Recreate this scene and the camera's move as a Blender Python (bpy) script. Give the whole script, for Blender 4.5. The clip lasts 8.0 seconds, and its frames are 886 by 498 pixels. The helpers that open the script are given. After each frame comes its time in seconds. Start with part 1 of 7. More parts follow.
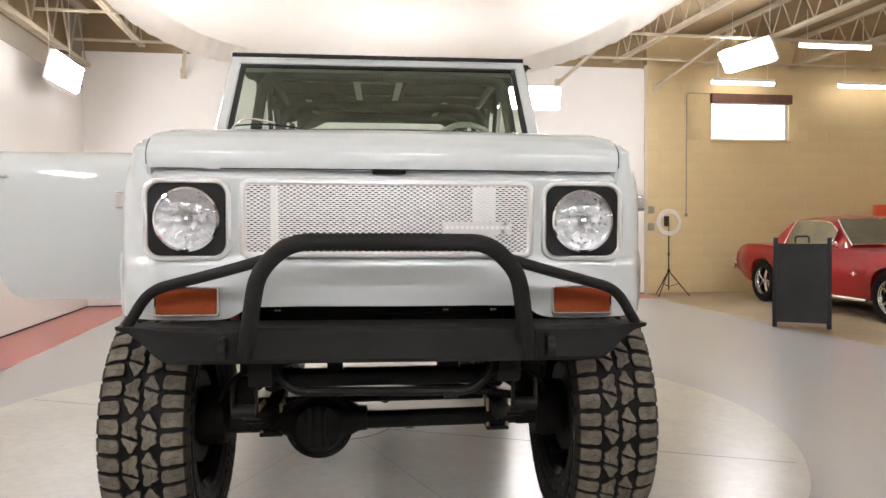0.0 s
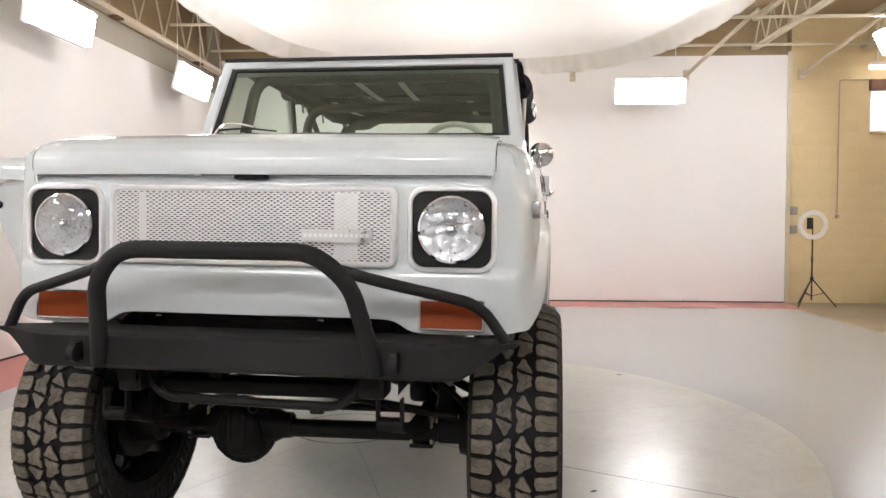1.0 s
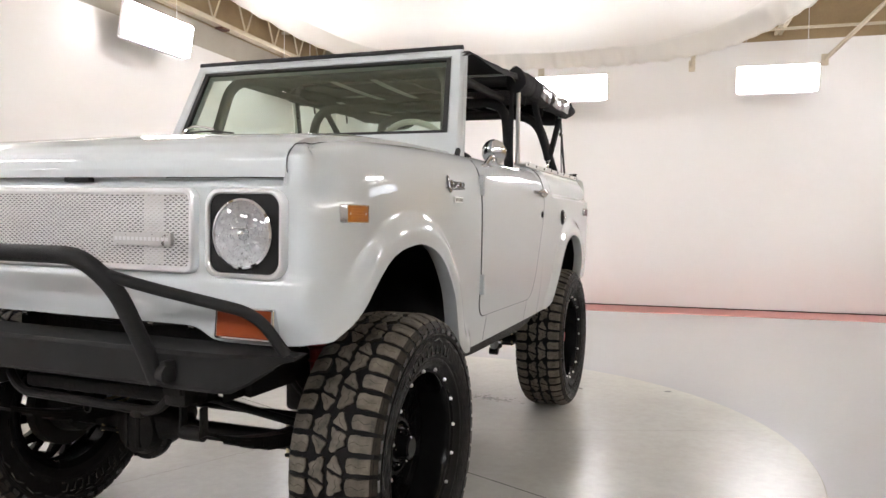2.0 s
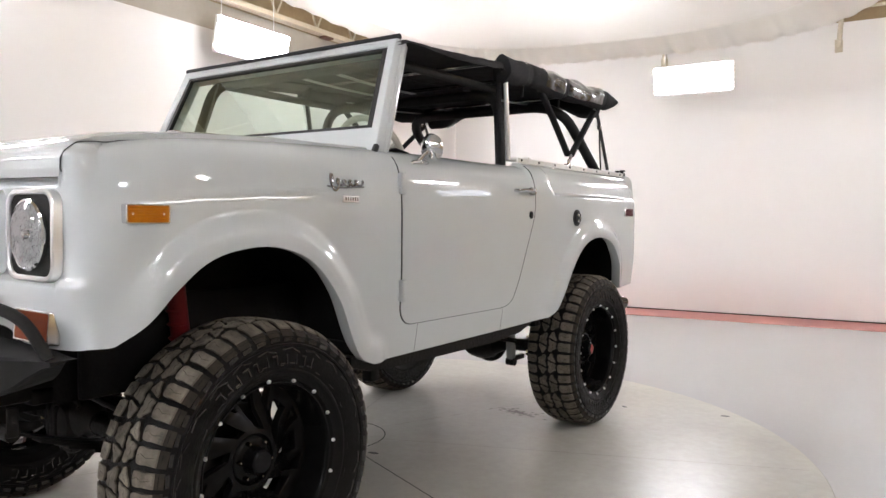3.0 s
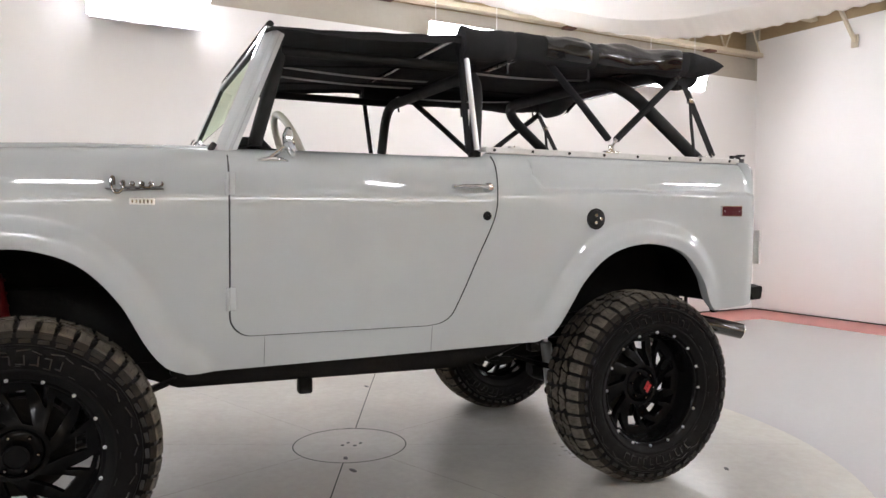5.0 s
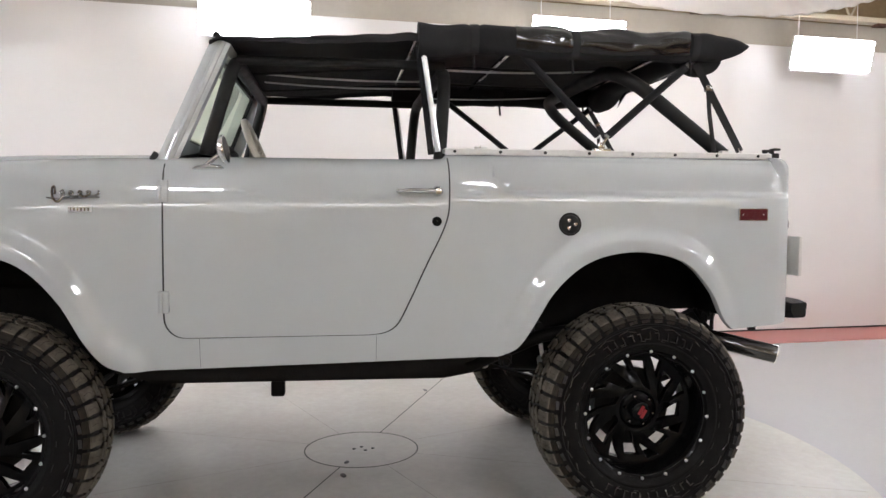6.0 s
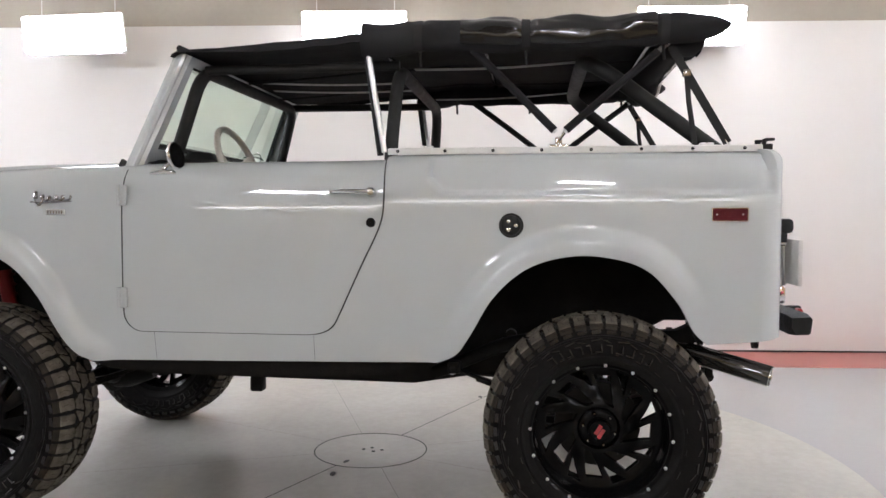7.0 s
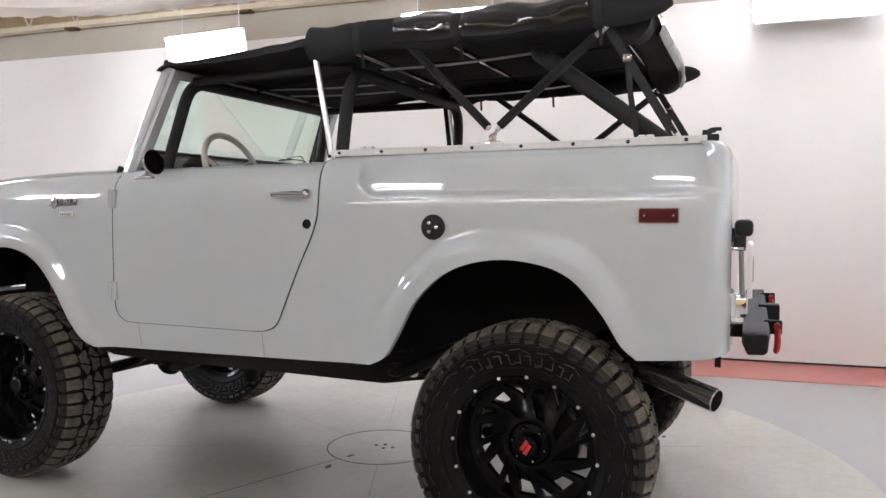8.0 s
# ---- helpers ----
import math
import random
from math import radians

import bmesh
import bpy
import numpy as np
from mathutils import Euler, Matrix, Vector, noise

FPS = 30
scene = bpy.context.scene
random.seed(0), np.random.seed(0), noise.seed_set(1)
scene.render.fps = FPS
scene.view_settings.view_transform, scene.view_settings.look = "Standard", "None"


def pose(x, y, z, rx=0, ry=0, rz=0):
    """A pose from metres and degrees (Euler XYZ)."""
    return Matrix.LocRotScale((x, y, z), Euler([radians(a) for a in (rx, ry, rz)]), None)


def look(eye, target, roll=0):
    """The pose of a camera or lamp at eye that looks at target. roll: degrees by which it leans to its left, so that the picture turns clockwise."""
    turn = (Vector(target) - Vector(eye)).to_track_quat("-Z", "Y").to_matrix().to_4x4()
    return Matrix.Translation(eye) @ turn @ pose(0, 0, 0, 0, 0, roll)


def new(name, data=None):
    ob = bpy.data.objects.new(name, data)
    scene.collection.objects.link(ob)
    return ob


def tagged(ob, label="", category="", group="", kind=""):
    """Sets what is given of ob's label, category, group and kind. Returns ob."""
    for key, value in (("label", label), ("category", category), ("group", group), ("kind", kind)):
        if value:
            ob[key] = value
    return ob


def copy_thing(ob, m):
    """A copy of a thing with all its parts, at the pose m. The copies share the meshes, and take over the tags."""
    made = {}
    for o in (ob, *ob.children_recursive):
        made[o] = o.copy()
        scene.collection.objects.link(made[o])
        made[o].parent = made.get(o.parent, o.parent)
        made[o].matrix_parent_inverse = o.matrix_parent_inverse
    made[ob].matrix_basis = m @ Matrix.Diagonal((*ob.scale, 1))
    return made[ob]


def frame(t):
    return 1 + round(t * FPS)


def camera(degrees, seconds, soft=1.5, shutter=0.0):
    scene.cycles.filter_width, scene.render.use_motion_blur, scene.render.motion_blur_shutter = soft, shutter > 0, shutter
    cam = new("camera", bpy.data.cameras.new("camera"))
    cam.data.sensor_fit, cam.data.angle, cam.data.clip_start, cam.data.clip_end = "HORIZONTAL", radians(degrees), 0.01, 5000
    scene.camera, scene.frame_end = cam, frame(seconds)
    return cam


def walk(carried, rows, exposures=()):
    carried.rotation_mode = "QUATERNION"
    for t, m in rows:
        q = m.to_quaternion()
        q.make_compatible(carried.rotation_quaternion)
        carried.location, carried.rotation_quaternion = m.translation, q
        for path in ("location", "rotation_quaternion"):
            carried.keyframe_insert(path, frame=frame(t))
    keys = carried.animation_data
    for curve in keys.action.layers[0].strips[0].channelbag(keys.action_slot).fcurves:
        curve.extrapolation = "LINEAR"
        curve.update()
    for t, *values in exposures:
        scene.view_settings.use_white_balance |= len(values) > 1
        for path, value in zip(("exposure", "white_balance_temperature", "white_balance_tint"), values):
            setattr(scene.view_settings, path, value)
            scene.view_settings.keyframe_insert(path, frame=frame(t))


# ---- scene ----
EXPOSURE, LAMP = 0.0, 39.5
cam = camera(62.4, 8.0, soft=1.5)
PATH = [
    (0, (-0.017, -4.026, 1.11), (0.156, -2.035, 1.045), -0.4),
    (0.3, (0.191, -3.974, 1.117), (0.2525, -1.979, 1.0494), -0.35),
    (0.5, (0.408, -3.919, 1.124), (0.353, -1.921, 1.054), -0.3),
    (1, (0.865, -3.858, 1.136), (0.579, -1.879, 1.067), 0.1),
    (1.5, (1.32, -3.666, 1.15), (0.818, -1.731, 1.077), 0.2),
    (2, (1.797, -3.451, 1.157), (1.066, -1.591, 1.082), 0.5),
    (2.2, (1.99, -3.334, 1.155), (1.165, -1.513, 1.082), 0.5),
    (3.5, (2.879, -2.372, 1.162), (1.523, -0.903, 1.089), 0.2),
    (4, (3.165, -1.947, 1.171), (1.62, -0.679, 1.098), 0.2),
    (4.5, (3.38, -1.489, 1.178), (1.68, -0.437, 1.106), 0.3),
    (4.7, (3.431, -1.265, 1.177), (1.673, -0.314, 1.102), 0.3),
    (6, (3.636, 0.026, 1.213), (1.659, 0.312, 1.127), 0.2),
    (6.5, (3.629, 0.515, 1.205), (1.63, 0.54, 1.126), 0.2),
    (7, (3.574, 1.025, 1.197), (1.591, 0.775, 1.126), 0.1),
    (7.5, (3.451, 1.532, 1.214), (1.521, 1.011, 1.134), 0.2),
    (8, (3.255, 1.991, 1.223), (1.414, 1.214, 1.137), 0.0),
]
walk(cam, [(t, look(eye, target, roll)) for t, eye, target, roll in PATH], exposures=((0.0, EXPOSURE + 0.05, 6830, 14), (1.0, EXPOSURE + 0.06, 6740, 14), (2.0, EXPOSURE + 0.09, 6620, 14), (3.5, EXPOSURE + 0.12, 6440, 15), (6.0, EXPOSURE + 0.08, 6340, 15), (8.0, EXPOSURE + 0.07, 6250, 15)))

# ---- world and levels ----
DISC = -0.026         # top of the turntable
FLOOR = -0.09         # studio floor
ROOM = pose(0, 0, 0, 0, 0, 5)   # the room stands five degrees off the truck
U_LEFT, V_BACK, U_RIGHT, V_FRONT = -3.75, 7.75, 13.0, -11.0
DECK = 4.35           # underside of the roof deck

world = bpy.data.worlds.new("world")
scene.world = world
world.use_nodes = True
wn = world.node_tree.nodes
sky = wn.new("ShaderNodeTexSky")
sky.sky_type = "NISHITA"
sky.sun_disc = False
sky.sun_elevation, sky.sun_rotation = radians(40), radians(200)
world.node_tree.links.new(sky.outputs[0], wn["Background"].inputs[0])
wn["Background"].inputs[1].default_value = 0.1


# ---- materials ----
def material(name, base, rough=0.5, metal=0.0, coat=0.0, coat_rough=0.05, var=0.0, scale=8.0, tint=None, fine=0.0,
             fine_scale=120.0, bump=0.0, bump_scale=60.0, rough_var=0.0, spec=0.5, transmission=0.0, ior=1.45, emit=None,
             strength=0.0, coords="Object", detail=5.0, random_value=0.0):
    """A principled material whose colour and gloss vary at two scales."""
    m = bpy.data.materials.new(name)
    m.use_nodes = True
    nt = m.node_tree
    b = nt.nodes["Principled BSDF"]
    b.inputs["Base Color"].default_value = (*base, 1)
    b.inputs["Roughness"].default_value = rough
    b.inputs["Metallic"].default_value = metal
    b.inputs["Coat Weight"].default_value = coat
    b.inputs["Coat Roughness"].default_value = coat_rough
    b.inputs["Specular IOR Level"].default_value = spec
    b.inputs["Transmission Weight"].default_value = transmission
    b.inputs["IOR"].default_value = ior
    if emit:
        b.inputs["Emission Color"].default_value = (*emit, 1)
        b.inputs["Emission Strength"].default_value = strength
    tc = nt.nodes.new("ShaderNodeTexCoord")

    def field(size, det=detail):
        n = nt.nodes.new("ShaderNodeTexNoise")
        n.inputs["Scale"].default_value = size
        n.inputs["Detail"].default_value = det
        n.inputs["Roughness"].default_value = 0.6
        nt.links.new(tc.outputs[coords], n.inputs["Vector"])
        return n.outputs["Fac"]

    def mix(kind, fac, a, c):
        n = nt.nodes.new("ShaderNodeMix")
        n.data_type = "RGBA"
        n.blend_type = kind
        for socket, value in ((n.inputs[0], fac), (n.inputs[6], a), (n.inputs[7], c)):
            if isinstance(value, bpy.types.NodeSocket):
                nt.links.new(value, socket)
            elif isinstance(value, tuple):
                socket.default_value = (*value, 1) if len(value) == 3 else value
            else:
                socket.default_value = value
        return n.outputs[2]

    def ramp(source, lo, hi):
        n = nt.nodes.new("ShaderNodeMapRange")
        n.inputs["From Min"].default_value, n.inputs["From Max"].default_value = 0.3, 0.7
        n.inputs["To Min"].default_value, n.inputs["To Max"].default_value = lo, hi
        nt.links.new(source, n.inputs["Value"])
        return n.outputs["Result"]

    col = None
    if var:
        other = tint or tuple(c * 0.6 for c in base)
        col = mix("MIX", ramp(field(scale), 0.0, var), base, other)
    if fine:
        col = mix("MIX", ramp(field(fine_scale, 3.0), 0.0, fine), col if col else base, tuple(c * 0.55 for c in base))
    if random_value:
        oi = nt.nodes.new("ShaderNodeObjectInfo")
        f = nt.nodes.new("ShaderNodeMath")
        f.operation = "MULTIPLY"
        f.inputs[1].default_value = random_value
        nt.links.new(oi.outputs["Random"], f.inputs[0])
        col = mix("MIX", f.outputs[0], col if col else base, tuple(c * 0.6 for c in base))
    if col:
        nt.links.new(col, b.inputs["Base Color"])
    if rough_var:
        nt.links.new(ramp(field(scale * 1.7), max(0.02, rough - rough_var), min(1, rough + rough_var)), b.inputs["Roughness"])
    if bump:
        bp = nt.nodes.new("ShaderNodeBump")
        bp.inputs["Strength"].default_value = bump
        bp.inputs["Distance"].default_value = 0.01
        nt.links.new(field(bump_scale, 4.0), bp.inputs["Height"])
        nt.links.new(bp.outputs["Normal"], b.inputs["Normal"])
    return m


def pane(name, tint, gloss_rough=0.0, least=0.05, sheen=(1.0, 1.0, 1.0)):
    """Thin clear sheet: tinted see-through with a reflection that grows at grazing angles."""
    m = bpy.data.materials.new(name)
    m.use_nodes = True
    nt = m.node_tree
    nt.nodes.remove(nt.nodes["Principled BSDF"])
    clear, gloss, both, fres = (nt.nodes.new(k) for k in ("ShaderNodeBsdfTransparent", "ShaderNodeBsdfGlossy", "ShaderNodeMixShader", "ShaderNodeLayerWeight"))
    power, scale = nt.nodes.new("ShaderNodeMath"), nt.nodes.new("ShaderNodeMath")
    power.operation, scale.operation = "POWER", "MULTIPLY_ADD"
    power.inputs[1].default_value = 4.0
    scale.inputs[1].default_value, scale.inputs[2].default_value = 0.9 - least, least
    fres.inputs["Blend"].default_value = 0.5
    clear.inputs["Color"].default_value = (*tint, 1)
    gloss.inputs["Roughness"].default_value = gloss_rough
    gloss.inputs["Color"].default_value = (*sheen, 1)
    nt.links.new(fres.outputs["Facing"], power.inputs[0])
    nt.links.new(power.outputs[0], scale.inputs[0])
    nt.links.new(scale.outputs[0], both.inputs[0])
    nt.links.new(clear.outputs[0], both.inputs[1])
    nt.links.new(gloss.outputs[0], both.inputs[2])
    nt.links.new(both.outputs[0], nt.nodes["Material Output"].inputs[0])
    return m


def translucent(m, share):
    """Lets part of the light through a cloth."""
    nt = m.node_tree
    b = nt.nodes["Principled BSDF"]
    t, mixer = nt.nodes.new("ShaderNodeBsdfTranslucent"), nt.nodes.new("ShaderNodeMixShader")
    t.inputs["Color"].default_value = (0.86, 0.84, 0.80, 1)
    mixer.inputs[0].default_value = share
    nt.links.new(b.outputs[0], mixer.inputs[1])
    nt.links.new(t.outputs[0], mixer.inputs[2])
    nt.links.new(mixer.outputs[0], nt.nodes["Material Output"].inputs[0])
    return m


PAINT = material("truck_paint", (0.476, 0.504, 0.507), 0.45, spec=0.15, coat=1.0, coat_rough=0.025, var=0.10, scale=1.5, tint=(0.442, 0.468, 0.472), bump=0.030, bump_scale=3.5)
PAINT.node_tree.nodes["Principled BSDF"].inputs["Coat IOR"].default_value = 1.65
PAINT_DARK = material("panel_gap", (0.03, 0.03, 0.03), 0.8, var=0.3)
BLACK = material("satin_black_steel", (0.014, 0.014, 0.014), 0.6, spec=0.3, var=0.5, scale=9, tint=(0.025, 0.024, 0.022), rough_var=0.08, bump=0.05, bump_scale=200)
POWDER = material("textured_black_powder_coat", (0.010, 0.0097, 0.0094), 0.6, spec=0.14, var=0.5, scale=6, tint=(0.018, 0.0175, 0.017), bump=0.25, bump_scale=420)
CHASSIS = material("dirty_black_chassis", (0.0045, 0.0042, 0.004), 0.5, spec=0.16, var=0.8, scale=12, tint=(0.011, 0.0095, 0.008), bump=0.25, bump_scale=80)
CAVITY = material("undercoated_liner", (0.008, 0.008, 0.008), 0.95, var=0.6, scale=10, tint=(0.015, 0.014, 0.013), bump=0.3, bump_scale=60, spec=0.1)
RUBBER = material("tyre_rubber", (0.005, 0.0046, 0.0045), 0.5, spec=0.11, var=0.6, scale=18, tint=(0.010, 0.009, 0.0085), rough_var=0.12, bump=0.25, bump_scale=140)
GROOVE = material("muddy_groove_rubber", (0.017, 0.0135, 0.010), 0.8, spec=0.25, var=0.7, scale=30, tint=(0.012, 0.010, 0.008), bump=0.3, bump_scale=140)
TREAD = material("dusty_tread_rubber", (0.165, 0.143, 0.108), 0.8, var=1.0, scale=22, tint=(0.030, 0.025, 0.019), fine=0.6, fine_scale=240, bump=0.35, bump_scale=220)
RELIEF = material("polished_sidewall_rubber", (0.008, 0.0072, 0.0066), 0.24, spec=0.8, var=0.6, scale=30, tint=(0.014, 0.012, 0.011))
SHOULDER = material("scrubbed_shoulder_rubber", (0.032, 0.025, 0.018), 0.65, spec=0.22, var=1.0, scale=22, tint=(0.009, 0.0075, 0.006), fine=0.5, fine_scale=200, bump=0.3, bump_scale=180)
RIM = material("gloss_black_wheel", (0.004, 0.004, 0.004), 0.24, spec=0.09, coat=0.05, coat_rough=0.1, var=0.4, scale=14, tint=(0.010, 0.010, 0.010))
CHROME = material("chrome", (0.86, 0.87, 0.88), 0.07, metal=1.0, var=0.15, scale=30, tint=(0.7, 0.7, 0.7), rough_var=0.03)
BRIGHT = material("worn_bright_chrome", (0.70, 0.70, 0.70), 0.17, metal=1.0, var=0.3, scale=24, tint=(0.55, 0.55, 0.55), rough_var=0.05)
DARK_CHROME = material("smoked_stainless", (0.30, 0.29, 0.28), 0.16, metal=1.0, var=0.4, scale=14, tint=(0.18, 0.17, 0.16))
TIP_BLACK = material("black_chrome_tip", (0.030, 0.028, 0.026), 0.09, spec=1.0, coat=1.0, coat_rough=0.04, var=0.5, scale=18, tint=(0.012, 0.011, 0.010), rough_var=0.05)
SILVER = material("brushed_aluminium", (0.72, 0.72, 0.71), 0.33, metal=1.0, var=0.3, scale=25, tint=(0.55, 0.55, 0.54), rough_var=0.1)
REFLECTOR = material("lamp_reflector", (0.54, 0.55, 0.56), 0.34, metal=1.0, var=0.5, scale=60, tint=(0.36, 0.37, 0.38), rough_var=0.12)
SATIN = material("satin_bright_trim", (0.88, 0.89, 0.90), 0.28, metal=0.9, var=0.2, scale=14, tint=(0.8, 0.81, 0.82))
EMBLEM = material("aged_chrome", (0.42, 0.42, 0.43), 0.12, metal=1.0, var=0.6, scale=60, tint=(0.16, 0.16, 0.17))
BOLT = material("zinc_bolt", (0.78, 0.77, 0.75), 0.4, metal=0.6, var=0.3, scale=90)
ZINC = material("gold_zinc", (0.55, 0.47, 0.28), 0.4, metal=0.8, var=0.5, scale=40, tint=(0.3, 0.25, 0.15))
MESH = material("polished_grille_mesh", (0.80, 0.80, 0.79), 0.38, metal=0.6, var=0.2, scale=20)
CANVAS = material("black_canvas", (0.012, 0.0116, 0.0126), 0.85, spec=0.35, var=0.5, scale=5, tint=(0.023, 0.0222, 0.0238), bump=0.35, bump_scale=500)
WEBBING = material("pale_webbing", (0.48, 0.48, 0.47), 0.5, var=0.4, scale=20, tint=(0.33, 0.33, 0.32), bump=0.3, bump_scale=400)
VINYL = material("clear_vinyl_roll", (0.008, 0.008, 0.0085), 0.12, spec=0.25, coat=0.75, coat_rough=0.03, var=0.5, scale=7, tint=(0.016, 0.0155, 0.016), bump=0.9, bump_scale=11)
STRAP = material("webbing", (0.015, 0.015, 0.015), 0.8, var=0.4, scale=60, bump=0.3, bump_scale=600)
AMBER = material("amber_lens", (0.165, 0.026, 0.003), 0.45, spec=0.18, var=0.4, scale=40, tint=(0.17, 0.026, 0.003), bump=0.2, bump_scale=160)
YELLOW_LENS = material("yellow_amber_lens", (0.50, 0.17, 0.004), 0.35, spec=0.15, coat=0.05, var=0.5, scale=40, tint=(0.34, 0.085, 0.003), bump=0.3, bump_scale=160)
RED_LENS = material("red_lens", (0.085, 0.005, 0.009), 0.35, spec=0.2, coat=0.05, var=0.3, scale=60, tint=(0.07, 0.005, 0.008), bump=0.3, bump_scale=160)
RED_METAL = material("red_enamel", (0.42, 0.012, 0.014), 0.35, coat=0.5, var=0.5, scale=20, tint=(0.22, 0.008, 0.01))
SHOCK_GREY = material("pale_grey_enamel", (0.46, 0.47, 0.47), 0.4, var=0.5, scale=18, tint=(0.33, 0.33, 0.32))
DAMP = material("damp_drops", (0.30, 0.29, 0.27), 0.12, spec=0.6, var=0.6, scale=30, tint=(0.2, 0.19, 0.17))
# darker than RED_METAL: the wheel well's shade is put into this red
SHOCK_RED = material("red_shock_boot", (0.10, 0.004, 0.005), 0.55, spec=0.25, var=0.5, scale=20, tint=(0.12, 0.005, 0.006))
CREAM = material("cream_plastic", (0.46, 0.44, 0.37), 0.45, var=0.2, scale=10, tint=(0.4, 0.38, 0.32))
GLASS = pane("tinted_glass", (0.64, 0.755, 0.69), least=0.16, sheen=(0.88, 1.0, 0.80))
DRYWALL = material("dusty_drywall", (0.42, 0.385, 0.325), 0.7, var=0.7, scale=0.7, tint=(0.31, 0.28, 0.23), fine=0.1, fine_scale=20)
LENS = pane("headlight_glass", (0.96, 0.97, 0.98))
WHITE_PLASTIC = material("white_plate", (0.7, 0.69, 0.66), 0.5, var=0.3, scale=30)
WALL = material("white_painted_wall", (0.775, 0.762, 0.745), 0.6, var=0.2, scale=0.8, tint=(0.72, 0.705, 0.688), fine=0.02, fine_scale=40, bump=0.05, bump_scale=12, coords="Generated")
FLOOR_GREY = material("grey_epoxy_floor", (0.425, 0.425, 0.430), 0.24, var=0.4, scale=0.5, tint=(0.385, 0.385, 0.388), fine=0.05, fine_scale=30, bump=0.015, bump_scale=9)
DISC_PAINT = material("cream_grey_epoxy", (0.525, 0.515, 0.475), 0.25, spec=0.34, rough_var=0.02, var=0.8, scale=1.2, tint=(0.435, 0.424, 0.385), fine=0.2, fine_scale=22, bump=0.02, bump_scale=14)
FILLED = material("filled_joint", (0.09, 0.088, 0.08), 0.5, var=0.8, scale=6, tint=(0.26, 0.25, 0.23))
SCUFF = material("rubber_scuff", (0.05, 0.05, 0.05), 0.6, var=0.5, scale=40)
TAN_FLOOR = material("bare_tan_concrete", (0.34, 0.27, 0.17), 0.55, var=0.8, scale=0.9, tint=(0.22, 0.17, 0.11), fine=0.25, fine_scale=25, bump=0.1, bump_scale=30)
RED_STRIPE = material("red_floor_paint", (0.50, 0.165, 0.14), 0.3, var=0.4, scale=1.4, tint=(0.44, 0.13, 0.115), fine=0.08, fine_scale=30)
STEEL_CREAM = material("cream_painted_steel", (0.56, 0.50, 0.38), 0.5, var=0.5, scale=3, tint=(0.40, 0.34, 0.24))
DECKING = material("tan_roof_deck", (0.34, 0.25, 0.14), 0.7, var=0.7, scale=2.2, tint=(0.23, 0.165, 0.09), fine=0.2, fine_scale=30, bump=0.2, bump_scale=25)
CLOTH = translucent(material("white_cloth", (0.74, 0.70, 0.64), 0.85, var=0.3, scale=1.6, tint=(0.66, 0.62, 0.56), bump=0.2, bump_scale=140), 0.17)
# border cloth, paler and more translucent than CLOTH
BAND = translucent(material("thin_white_cloth", (0.80, 0.77, 0.72), 0.85, var=0.25, scale=2.6, tint=(0.72, 0.69, 0.63), bump=0.25, bump_scale=140), 0.30)
FIXTURE = material("white_enamel_fixture", (0.75, 0.75, 0.75), 0.35, var=0.1)
TUBE_LIGHT = material("fluorescent_tube", (0.9, 0.9, 0.9), 0.4, emit=(0.96, 0.98, 1.0), strength=LAMP)
TUBE_SMALL = material("strip_light_tube", (0.9, 0.9, 0.9), 0.4, emit=(1.0, 0.97, 0.92), strength=12.0)
DAYLIGHT = material("daylit_pane", (0.8, 0.85, 0.9), 0.3, emit=(0.84, 0.92, 1.0), strength=3.5)
MUSTARD = material("yellow_block_paint", (0.66, 0.525, 0.30), 0.7, var=0.6, scale=1.3, tint=(0.56, 0.43, 0.23), fine=0.15, fine_scale=18, bump=0.2, bump_scale=40)
BLOCK = material("yellow_painted_block", (0.66, 0.525, 0.30), 0.65, var=0.7, scale=0.9, tint=(0.56, 0.43, 0.23), fine=0.2, fine_scale=30, bump=0.25, bump_scale=50, random_value=0.12)
RUST = material("rusty_steel", (0.16, 0.075, 0.045), 0.8, var=0.8, scale=8, tint=(0.08, 0.04, 0.03), bump=0.3, bump_scale=60)
COUPE_RED = material("coupe_red_paint", (0.27, 0.006, 0.009), 0.3, spec=0.3, coat=0.5, var=0.2, scale=2, tint=(0.22, 0.005, 0.007))
DARK_GLASS = material("dim_window_glass", (0.10, 0.095, 0.07), 0.05, coat=0.5, var=0.5, scale=3, tint=(0.2, 0.18, 0.12))
SLATE = material("black_chalkboard", (0.008, 0.008, 0.009), 0.5, spec=0.25, var=0.7, scale=3, tint=(0.018, 0.018, 0.019), bump=0.1, bump_scale=60)
RING_GLOW = material("ring_lamp_diffuser", (0.66, 0.64, 0.62), 0.4, var=0.1)
OUTLET = material("grey_outlet", (0.3, 0.27, 0.22), 0.5, var=0.3, scale=30)
ORANGE = material("orange_plastic", (0.75, 0.10, 0.03), 0.4, var=0.3, scale=6)
# recess shade is put into this colour, as the backing sits close behind the mesh
RADIATOR = material("dull_radiator_core", (0.040, 0.040, 0.040), 0.6, var=0.7, scale=20, tint=(0.22, 0.22, 0.22))


# ---- mesh helpers ----
def thing(name, label="", category="", group="", kind="", m=None):
    ob = new(name)
    ob.empty_display_size = 0.2
    if m is not None:
        ob.matrix_basis = m
    return tagged(ob, label, category, group, kind)


